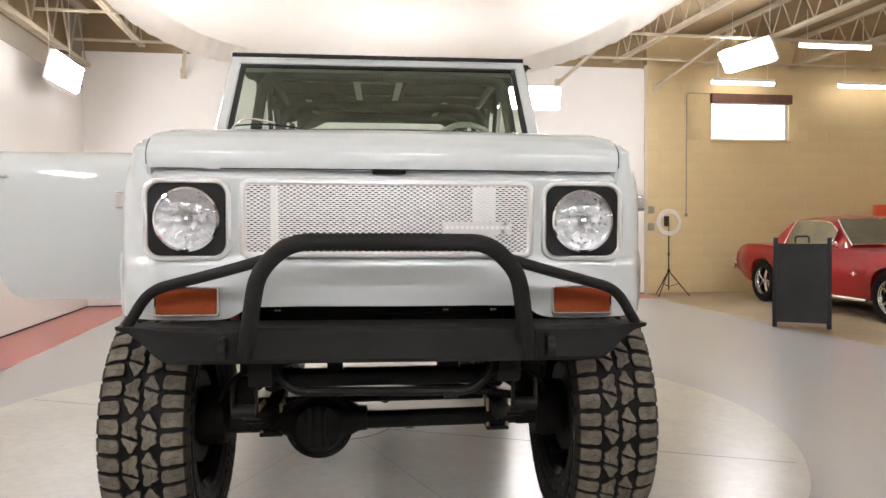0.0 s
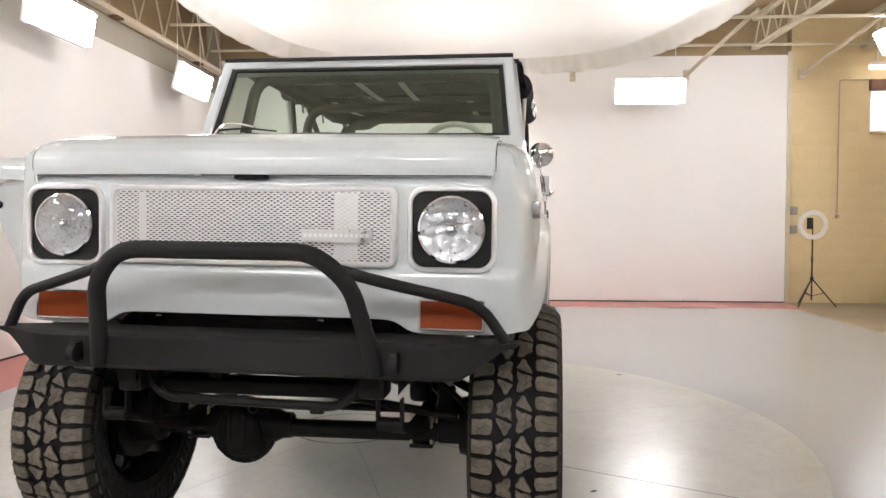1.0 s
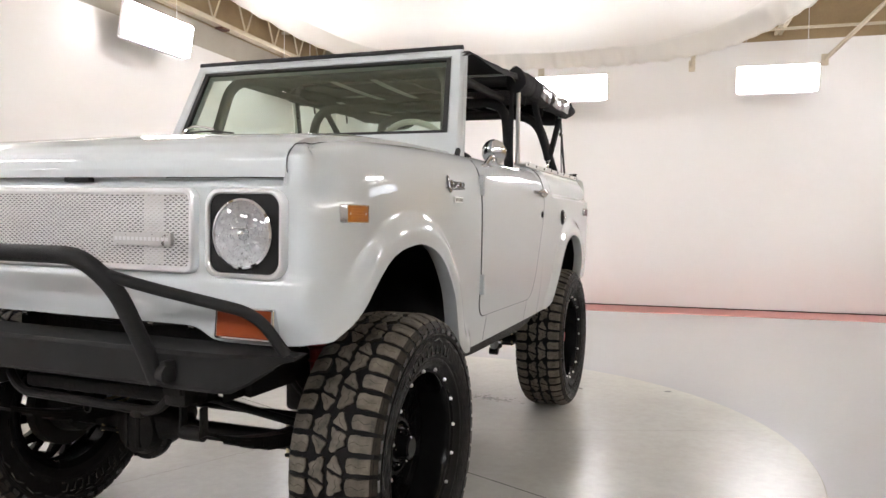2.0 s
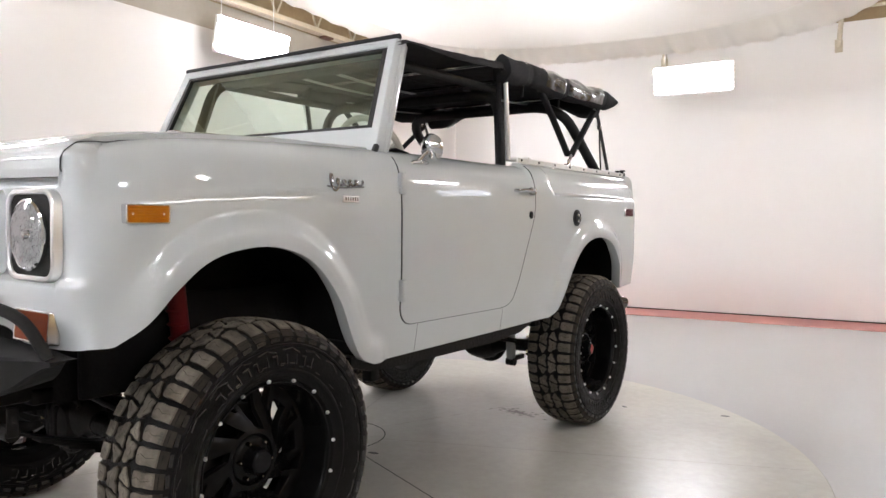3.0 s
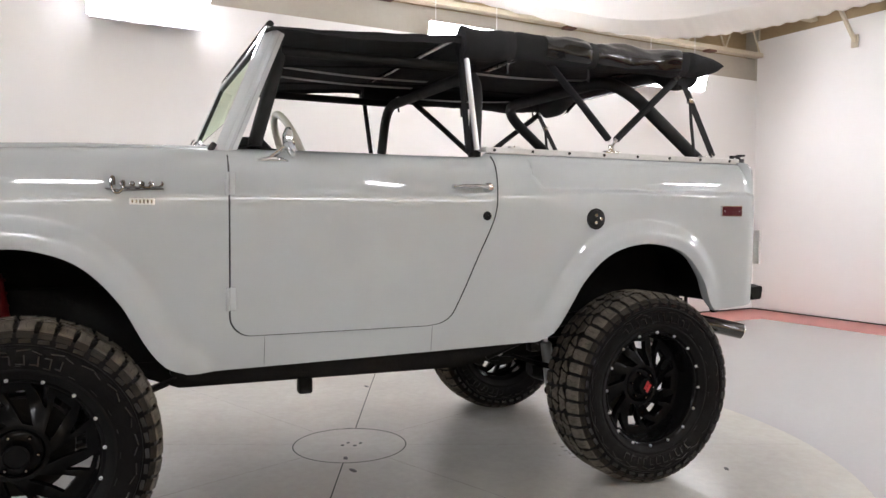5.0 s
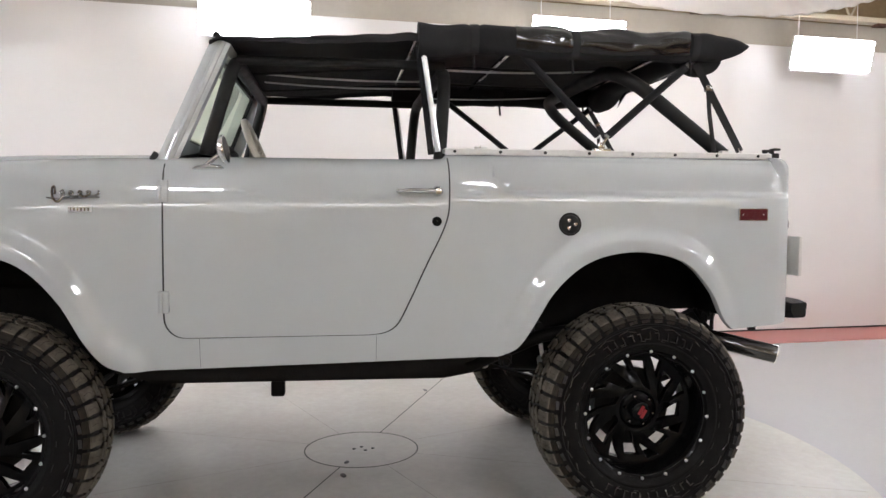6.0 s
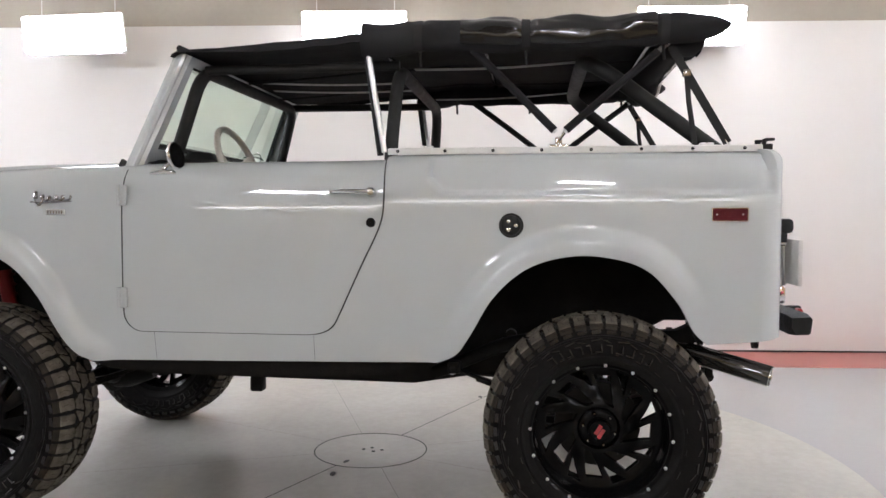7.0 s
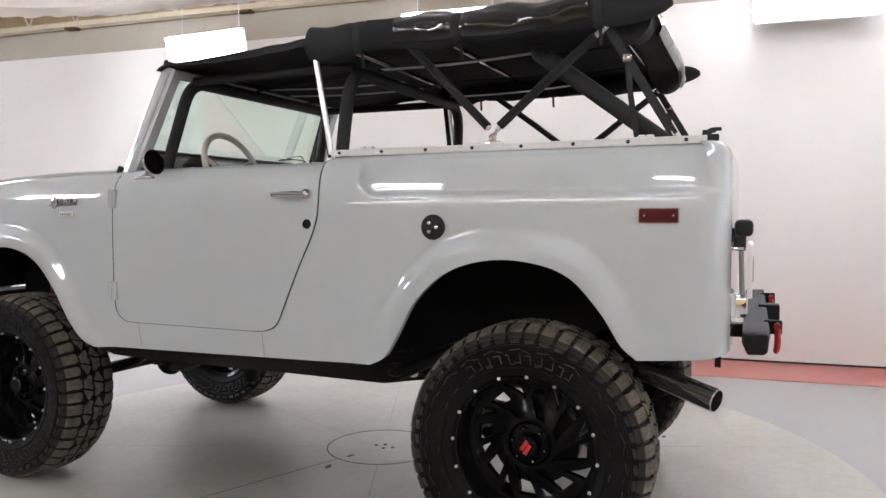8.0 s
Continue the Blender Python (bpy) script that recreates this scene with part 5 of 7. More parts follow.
        m = Matrix.Translation((0.026, 0.061 * math.cos(a), 0.061 * math.sin(a))) @ turn
        if first_nut is None:
            first_nut = part("lug_nut", nut_bm, DARK_CHROME, holder, "dark chrome lug nut", m=m)
        else:
            again("lug_nut", first_nut, holder, m)
    bm = bmesh.new()
    lathe(bm, [(0.05, -0.09), (0.165, -0.09), (0.165, -0.045), (0.05, -0.045)], turn, 40, close=True)
    part("brake_drum", bm, CHASSIS, holder)


def wheel_cap(holder, red):
    turn = Matrix.Rotation(radians(90), 4, "Y")
    bm = bmesh.new()
    lathe(bm, [(0.001, 0.072), (0.032, 0.072), (0.039, 0.067), (0.043, 0.040), (0.046, 0.026)], turn, 28)
    part("centre_cap", bm, RIM, holder, "black centre cap")
    if red:
        bm = bmesh.new()
        for z in (-0.009, 0.009):
            box(bm, (0.0735, 0, z), (0.003, 0.040, 0.014), 0.001, Matrix.Rotation(radians(24), 4, "X"), seg=1)
        part("cap_emblem", bm, RED_METAL, holder, "red slanted emblem bars")


wheel = thing("wheel")
wheel.parent = truck
tyre_parts(wheel)
WHEELS = {}
for name, s, y in (("fl", 1, AXLE_F), ("fr", -1, AXLE_F), ("rl", 1, AXLE_R), ("rr", -1, AXLE_R)):
    spin = {"fl": 42, "fr": 15, "rl": 35, "rr": 70}[name]
    m = Matrix.Translation(((0.765 if y < 0 else 0.725) * s, y, HUB_Z)) @ (Matrix.Rotation(radians(180), 4, "Z") if s < 0 else Matrix.Identity(4)) @ Matrix.Rotation(radians(spin), 4, "X")
    if name == "fl":
        wheel.matrix_basis = m
        WHEELS[name] = wheel
    else:
        WHEELS[name] = copy_thing(wheel, m)
for name, w in WHEELS.items():
    wheel_cap(w, name.startswith("r"))


# ---- chassis and axles ----
def chassis():
    for s in (-1, 1):
        bm = bmesh.new()
        rows = []
        for y, z, h in ((-1.86, 0.72, 0.10), (-1.6, 0.72, 0.11), (-1.35, 0.74, 0.11), (-1.0, 0.66, 0.12), (-0.75, 0.565, 0.13), (0.5, 0.555, 0.13), (0.8, 0.60, 0.12), (1.1, 0.69, 0.11), (1.4, 0.68, 0.10), (1.62, 0.70, 0.09), (1.80, 0.79, 0.08)):
            x = 0.37 * s
            rows.append([Vector((x - 0.03, y, z - h / 2)), Vector((x + 0.03, y, z - h / 2)), Vector((x + 0.03, y, z + h / 2)), Vector((x - 0.03, y, z + h / 2))])
        vs = loft(bm, rows, loop=True)
        bm.faces.new(vs[0])
        bm.faces.new(vs[-1])
        part("frame_rail", bm, CHASSIS, truck)
        bm = bmesh.new()
        edge = ((-0.80, 0.660), (0.60, 0.668), (0.565, 0.640), (0.44, 0.606), (0.20, 0.588), (-0.50, 0.588), (-0.70, 0.596), (-0.80, 0.625))
        prism(bm, edge, Matrix.Translation((0.74 * s - 0.03, 0, 0)) @ TO_LEFT, 0.06)
        part("sill", bm, CHASSIS, truck, "black sill under the body")
        bm = bmesh.new()
        box(bm, (0.37 * s, -0.233, 0.462), (0.06, 0.060, 0.07), 0.010)
        part("mount", bm, CHASSIS, truck)
        for y in (AXLE_F, AXLE_R):
            px = 0.42
            reach = 0.56 if y < 0 else 0.47
            ahead = 0.56 if y < 0 else 0.597
            bm = bmesh.new()
            for k in range(5):
                half = reach - 0.08 * k
                pts = [(px * s, y + half * t * (ahead / reach if t < 0 else 1), 0.438 - 0.009 * k + 0.125 * (half * t / reach) ** 2) for t in np.linspace(-1, 1, 15)]
                rows = [[Vector((p[0] - 0.026, p[1], p[2])), Vector((p[0] + 0.026, p[1], p[2])), Vector((p[0] + 0.026, p[1], p[2] + 0.009)), Vector((p[0] - 0.026, p[1], p[2] + 0.009))] for p in pts]
                vs = loft(bm, rows, loop=True)
                bm.faces.new(vs[0])
                bm.faces.new(vs[-1])
            part("leaf_spring", bm, CHASSIS, truck)
            for d in (-0.036, 0.036):
                bm = bmesh.new()
                for side in (-0.04, 0.04):
                    sweep(bm, [(px * s + d, y + side, 0.335), (px * s + d, y + side, 0.452)], 0.0065, 8)
                sweep(bm, [(px * s + d, y - 0.04, 0.452), (px * s + d, y + 0.04, 0.452)], 0.0065, 8)
                part("u_bolt", bm, ZINC, truck, "gold zinc u-bolt")
            bm = bmesh.new()
            box(bm, (px * s, y, 0.345), (0.085, 0.105, 0.014), 0.004)
            part("spring_plate", bm, CHASSIS, truck)
            for d in (-ahead, reach):
                bm = bmesh.new()
                sweep(bm, [(0.385 * s, y + d, 0.563), (0.455 * s, y + d, 0.563)], 0.021, 12)
                for side in (-0.035, 0.035):
                    box(bm, (px * s + side, y + d, 0.598), (0.008, 0.032, 0.085), 0.003, seg=1)
                part("shackle", bm, CHASSIS, truck)
                if d < 0 < y:
                    bm = bmesh.new()
                    lathe(bm, [(0.010, 0.0), (0.010, 0.006), (0.021, 0.006), (0.021, 0.0)], Matrix.Translation((0.455 * s, y + d, 0.563)) @ Matrix.Rotation(radians(90 * s), 4, "Y"), 16, close=True)
                    part("eye_washer", bm, BOLT, truck, "steel washer on the spring eye")
            if y > 0:
                foot, head = Vector((0.405 * s, y - 0.275, 0.335)), Vector((0.435 * s, y - 0.345, 0.720))
                bm = bmesh.new()
                sweep(bm, [foot.lerp(head, 0.05), foot.lerp(head, 0.09), foot.lerp(head, 0.62), foot.lerp(head, 0.65)], [0.020, 0.028, 0.028, 0.020], 18)
                tube = part("shock_absorber", bm, SHOCK_GREY, truck, "pale grey painted shock absorber")
                bm = bmesh.new()
                sweep(bm, [foot.lerp(head, 0.63), head], 0.010, 10)
                part("shock_rod", bm, BOLT, tube)
                for p in (foot, head):
                    bm = bmesh.new()
                    sweep(bm, [p - Vector((0.026, 0, 0)), p + Vector((0.026, 0, 0))], 0.024, 14)
                    if p is foot:
                        box(bm, foot + Vector((0, 0.06, 0.015)), (0.030, 0.16, 0.030), 0.006)
                    part("shock_mount", bm, CHASSIS, tube)
                continue
            base = -1
            bm = bmesh.new()
            sweep(bm, [(0.50 * s, y - 0.06 * base, 0.36), (0.52 * s, y + 0.07 * base, 0.70)], 0.018, 10)
            part("shock_rod", bm, BOLT, truck)
            bm = bmesh.new()
            sweep(bm, [(0.515 * s, y + 0.05 * base, 0.64), (0.53 * s, y + 0.10 * base, 0.98)], 0.031, 14)
            for k in range(7):
                lathe(bm, [(0.031, -0.006), (0.036, 0.0), (0.031, 0.006)], Matrix.Translation((0.52 * s, y + 0.065 * base + 0.005 * base * k, 0.69 + 0.045 * k)), 14)
            part("shock_absorber", bm, SHOCK_RED, truck, "red ribbed shock absorber, colour darkened for wheel-well shade")
    for y, name in ((AXLE_F, -0.245), (AXLE_R, 0.06)):
        bm = bmesh.new()
        sweep(bm, [(-0.66, y - 0.02, 0.380), (0.66, y - 0.02, 0.390)], 0.033, 16)
        for s in (-1, 1):
            lathe(bm, [(0.001, -0.07), (0.10, -0.07), (0.11, -0.03), (0.10, 0.05), (0.06, 0.08)], Matrix.Translation((0.63 * s, y, HUB_Z)) @ Matrix.Rotation(radians(90), 4, "Y"), 24)
        axle = part("axle", bm, CHASSIS, truck, "black axle tube")
        bm = bmesh.new()
        side = -1 if y < 0 else 1
        lathe(bm, [(0.001, 0.110), (0.055, 0.107), (0.084, 0.094), (0.097, 0.066), (0.104, 0.056), (0.120, 0.052), (0.125, 0.046), (0.125, 0.03), (0.100, 0.02), (0.095, -0.06), (0.06, -0.16), (0.04, -0.20), (0.001, -0.20)], Matrix.Translation((name, y, 0.376)) @ Matrix.Rotation(radians(90 if side < 0 else -90), 4, "X"), 32)
        for s in (-1, 1):
            lathe(bm, [(0.085, 0.0), (0.066, 0.05), (0.048, 0.085), (0.046, 0.115), (0.034, 0.118)], Matrix.Translation((name + 0.06 * s, y - 0.01, 0.39)) @ Matrix.Rotation(radians(90 * s), 4, "Y"), 20)
        for k in range(10):
            a = 2 * math.pi * k / 10
            lathe(bm, [(0.001, 0.012), (0.007, 0.011), (0.008, 0.0)], Matrix.Translation((name + 0.114 * math.cos(a), y + side * 0.048, 0.376 + 0.114 * math.sin(a))) @ Matrix.Rotation(radians(90 if side < 0 else -90), 4, "X"), 6)
        box(bm, (name - 0.03, y + side * 0.098, 0.382), (0.022, 0.03, 0.15), 0.008)
        box(bm, (name + 0.025, y + side * 0.100, 0.382), (0.022, 0.03, 0.14), 0.008)
        part("differential", bm, CHASSIS, axle, "black cast differential housing")
    bm = bmesh.new()
    sweep(bm, [(-0.60, -1.10, 0.42), (0.60, -1.10, 0.42)], 0.014, 10)
    sweep(bm, [(0.30, -1.02, 0.62), (0.60, -1.12, 0.50)], 0.018, 10)
    part("tie_rod", bm, CHASSIS, truck)
    for name, line, r in (("drag_link", [(-0.36, -1.43, 0.60), (0.10, -1.42, 0.55), (0.56, -1.38, 0.47)], 0.015), ("radius_arm", [(0.34, -1.02, 0.60), (0.46, -1.16, 0.52), (0.60, -1.24, 0.44)], 0.024), ("radius_arm", [(-0.34, -1.02, 0.60), (-0.46, -1.16, 0.52), (-0.60, -1.24, 0.44)], 0.024)):
        bm = bmesh.new()
        sweep(bm, line, r, 10)
        part(name, bm, CHASSIS, truck)
    for s in (-1, 1):
        bm = bmesh.new()
        box(bm, (0.60 * s, -1.16, 0.43), (0.05, 0.20, 0.04), 0.012)
        lathe(bm, [(0.001, -0.10), (0.03, -0.10), (0.045, -0.06), (0.045, 0.07), (0.025, 0.10), (0.001, 0.10)], Matrix.Translation((0.60 * s, -1.28, 0.42)), 16)
        part("steering_arm", bm, CHASSIS, truck)
    bm = bmesh.new()
    box(bm, (0, -1.68, 0.628), (0.70, 0.10, 0.045), 0.010)
    part("front_crossmember", bm, CHASSIS, truck)
    for name, at, size, r in (("steering_bracket", (-0.16, -1.70, 0.69), (0.05, 0.04, 0.10), 0.008), ("steering_box", (0.20, -1.68, 0.69), (0.07, 0.06, 0.10), 0.015),
                              ("winch_mount", (-0.05, -1.66, 0.70), (0.16, 0.08, 0.05), 0.012), ("frame_horn", (-0.37, -1.80, 0.69), (0.075, 0.10, 0.11), 0.010),
                              ("frame_horn", (0.37, -1.80, 0.69), (0.075, 0.10, 0.11), 0.010), ("shock_tower", (-0.40, -1.45, 0.70), (0.10, 0.30, 0.16), 0.03),
                              ("shock_tower", (0.40, -1.45, 0.70), (0.10, 0.30, 0.16), 0.03)):
        bm = bmesh.new()
        box(bm, at, size, r)
        part(name, bm, CHASSIS, truck)
    bm = bmesh.new()
    box(bm, (0, -0.95, 0.81), (0.62, 0.95, 0.30), 0.06)
    box(bm, (0, -0.20, 0.61), (0.34, 0.7, 0.20), 0.05)
    box(bm, (0.18, -0.05, 0.60), (0.20, 0.26, 0.13), 0.03)
    lathe(bm, [(0.05, -0.45), (0.05, 0.95)], Matrix.Translation((0.05, 0.3, 0.53)) @ Matrix.Rotation(radians(-93), 4, "X"), 14)
    part("driveline", bm, CHASSIS, truck, "black engine, gearbox and shafts under the floor")
    for s in (-1, 1):
        bm = bmesh.new()
        box(bm, (0.51 * s, -1.30, 0.46), (0.06, 0.07, 0.20), 0.012)
        box(bm, (0.53 * s, -1.30, 0.40), (0.10, 0.09, 0.08), 0.02)
        part("shock_bracket", bm, CHASSIS, truck)
        bm = bmesh.new()
        box(bm, (0.41 * s, -1.27, 0.56), (0.07, 0.10, 0.12), 0.02)
        part("bump_stop", bm, CHASSIS, truck)
        bm = bmesh.new()
        sweep(bm, rounded([(0.42 * s, -1.36, 0.74), (0.47 * s, -1.42, 0.62), (0.56 * s, -1.40, 0.55), (0.60 * s, -1.33, 0.47)], 0.06, 6), 0.010, 8)
        part("brake_hose", bm, CHASSIS, truck)
        bm = bmesh.new()
        box(bm, (0.46 * s, -1.22, 0.78), (0.03, 0.86, 0.30), 0.01)
        part("inner_apron", bm, CAVITY, truck, m=LEAN)
    for x0, x1, dy in ((-0.42, 0.46, 0.0), (-0.20, 0.30, 0.015)):
        bm = bmesh.new()
        sweep(bm, [(x0 + (x1 - x0) * t, -1.74 + dy, 0.862 - 0.020 * math.sin(math.pi * t) + 0.006 * math.sin(9 * t)) for t in np.linspace(0, 1, 14)], 0.005, 6)
        part("wiring_loom", bm, CHASSIS, truck, m=LEAN)
    for x in (0.33, -0.34, 0.18):
        bm = bmesh.new()
        box(bm, (x, -1.74, 0.846), (0.022, 0.015, 0.014), 0.004)
        part("loom_clip", bm, DARK_CHROME, truck, "small bright clip", m=LEAN)
    bm = bmesh.new()
    box(bm, (0.0, -1.62, 0.80), (0.78, 0.05, 0.12), 0.01)
    box(bm, (-0.1, -1.66, 0.87), (0.9, 0.02, 0.02), 0.004)
    part("radiator_support", bm, CHASSIS, truck)
    bm = bmesh.new()
    box(bm, (-0.15, 1.25, 0.62), (0.55, 0.6, 0.16), 0.04)
    part("fuel_tank", bm, CHASSIS, truck)
    # exhaust
    bm = bmesh.new()
    sweep(bm, rounded([(0.45, 0.6, 0.55), (0.56, 0.95, 0.72), (0.57, 1.35, 0.715), (0.612, 1.60, 0.700), (0.665, 1.735, 0.670)], 0.12), 0.030, 14)
    ex = part("exhaust_pipe", bm, CHASSIS, truck, "dark exhaust pipe")
    bm = bmesh.new()
    d = Matrix.Translation((0.616, 1.612, 0.696)) @ Vector((0.128, 0.278, -0.066)).to_track_quat("Z", "Y").to_matrix().to_4x4()
    lathe(bm, [(0.030, 0.0), (0.038, 0.012), (0.040, 0.318), (0.0365, 0.318), (0.0355, 0.10), (0.001, 0.098)], d, 28)
    part("exhaust_tip", bm, TIP_BLACK, ex, "glossy black chrome exhaust tip")
    bm = bmesh.new()
    lathe(bm, [(0.0402, 0.3160), (0.0404, 0.3195), (0.0365, 0.3195), (0.0362, 0.3160)], d, 28, close=True)
    part("tip_edge", bm, CHROME, ex, "bright polished edge of the tip")
    bm = bmesh.new()
    sweep(bm, [(0.500, 1.640, 0.800), (0.520, 1.668, 0.752), (0.585, 1.672, 0.722)], 0.009, 8)
    sweep(bm, [(0.560, 1.700, 0.800), (0.572, 1.690, 0.755), (0.598, 1.676, 0.722)], 0.009, 8)
    box(bm, (0.545, 1.668, 0.768), (0.050, 0.008, 0.040), 0.003, seg=1)
    for x, z in ((0.530, 0.776), (0.560, 0.762)):
        lathe(bm, [(0.001, 0.012), (0.008, 0.011), (0.009, 0.0)], Matrix.Translation((x, 1.672, z)) @ Matrix.Rotation(radians(-90), 4, "X"), 8)
    part("exhaust_hanger", bm, CHASSIS, truck, "black bolted exhaust hanger")
    bm = bmesh.new()
    box(bm, (0.70, 0.71, 0.635), (0.05, 0.05, 0.05), 0.01)
    lathe(bm, [(0.001, 0.01), (0.014, 0.009), (0.018, 0.0)], Matrix.Translation((0.725, 0.71, 0.632)) @ Matrix.Rotation(radians(90), 4, "Y"), 14)
    part("body_mount", bm, CHASSIS, truck, "black body mount", m=LEAN)


chassis()


def liners():
    """Inner wings that close the wheel openings, and the floor and tub."""
    for s in (-1, 1):
        for y0, y1 in ((-1.70, -0.76), (0.66, 1.68)):
            bm = bmesh.new()
            zt = 1.16
            rows = []
            for x in (0.41, 0.60, 0.775):
                pts = []
                for t in np.linspace(0, 1, 17):
                    a = math.pi * t
                    low = (0.86 - 0.19 * t) if y0 < 0 else (0.68 + 0.12 * t)
                    yc, half = (y0 + y1) / 2, (y1 - y0) / 2
                    pts.append(Vector((x * s, yc - half * math.cos(a), low + (zt - low) * math.sin(a) ** 0.6)))
                rows.append(pts)
            rows.insert(0, [Vector((0.41 * s, p.y, 0.62 if y0 < 0 else 0.64 + 0.155 * smooth(1.36, 1.46, p.y))) for p in rows[0]])
            loft(bm, rows)
            part("inner_wing", bm, CAVITY, truck, "black inner wing", m=LEAN)
    panels = [("cab_floor", (0, -0.05, 0.70), (1.52, 1.45, 0.04)), ("bed_floor", (0, 1.2, 0.90), (0.80, 1.34, 0.04)),
              ("tailgate_liner", (0, 1.84, 1.15), (1.40, 0.02, 0.60)), ("firewall", (0, -0.66, 1.06), (1.48, 0.02, 0.70))]
    for s in (-1, 1):
        panels += [("bed_liner", (0.68 * s, 1.17, 1.28), (0.02, 1.40, 0.36)), ("wheel_box", (0.55 * s, 1.17, 1.12), (0.28, 1.30, 0.03))]
    for name, at, size in panels:
        bm = bmesh.new()
        box(bm, at, size, 0.004, seg=1)
        part(name, bm, CAVITY, truck, m=LEAN)
    bm = bmesh.new()
    rows = []
    for x in np.linspace(-0.72, 0.72, 13):
        rows.append([Vector((x, -0.60, 1.30)), Vector((x, -0.60, 1.44)), Vector((x, -0.50, 1.462)), Vector((x, -0.42, 1.45)), Vector((x, -0.38, 1.40)), Vector((x, -0.40, 1.25))])
    loft(bm, rows)
    lathe(bm, [(0.001, 0.07), (0.05, 0.065), (0.085, 0.03), (0.09, 0.0)], Matrix.Translation((0.42, -0.47, 1.45)), 20)
    part("dashboard", bm, BLACK, truck, "black dashboard with a round gauge hood", m=LEAN)


liners()


def steering():
    st = thing("steering_wheel")
    st.parent = truck
    tilt = LEAN @ Matrix.Translation((0.40, -0.29, 1.445)) @ Matrix.Rotation(radians(112), 4, "X")
    st.matrix_basis = tilt
    bm = bmesh.new()
    R = 0.187
    sweep(bm, [(R * math.cos(a), R * math.sin(a), 0) for a in np.linspace(0, 2 * math.pi, 49)], 0.0145, 10, cap=False)
    part("rim_grip", bm, CREAM, st, "cream steering wheel rim")
    bm = bmesh.new()
    for a in (20, 160, 270):
        d = Vector((math.cos(radians(a)), math.sin(radians(a)), 0))
        sweep(bm, [d * 0.03 + Vector((0, 0, 0.04)), d * (R - 0.005)], 0.011, 8)
    lathe(bm, [(0.001, 0.01), (0.035, 0.015), (0.045, 0.05), (0.03, 0.08)], Matrix.Identity(4), 20)
    part("spokes", bm, CREAM, st)
    bm = bmesh.new()
    sweep(bm, [(0, 0, 0.07), (0, 0, 0.30)], 0.024, 12)
    part("column", bm, BLACK, st)


steering()


# ---- roll cage ----
def cage():
    R = 0.027
    def tube(pts, radius=0.12, r=R, mat=BLACK):
        bm = bmesh.new()
        sweep(bm, rounded(pts, radius, 7), r, 12)
        part("cage_tube", bm, mat, c)
    c = thing("roll_cage")
    c.parent = truck
    c.matrix_basis = LEAN
    tube([(0.63, -0.50, 1.0), (0.63, -0.50, 1.42), (0.585, -0.375, 1.845), (-0.585, -0.375, 1.845), (-0.63, -0.50, 1.42), (-0.63, -0.50, 1.0)], 0.10)
    tube([(0.64, 0.44, 0.8), (0.64, 0.44, 1.45), (0.60, 0.47, 1.83), (-0.60, 0.47, 1.83), (-0.64, 0.44, 1.45), (-0.64, 0.44, 0.8)], 0.13)
    tube([(0.61, 1.86, 1.38), (0.605, 1.69, 1.505), (0.580, 1.215, 1.868), (-0.580, 1.215, 1.868), (-0.605, 1.69, 1.505), (-0.61, 1.86, 1.38)], 0.20, 0.031)
    for s in (-1, 1):
        tube([(0.560 * s, -0.37, 1.850), (0.575 * s, 0.47, 1.848)], 0.05, 0.020)


cage()


# ---- soft top ----
TOP_LINE = [(-0.455, 1.912), (-0.42, 1.928), (-0.1, 1.950), (0.2, 1.972), (0.345, 1.985), (0.45, 1.980), (0.60, 1.996), (0.9, 1.990), (1.3, 1.990), (1.55, 1.998), (1.68, 1.972)]


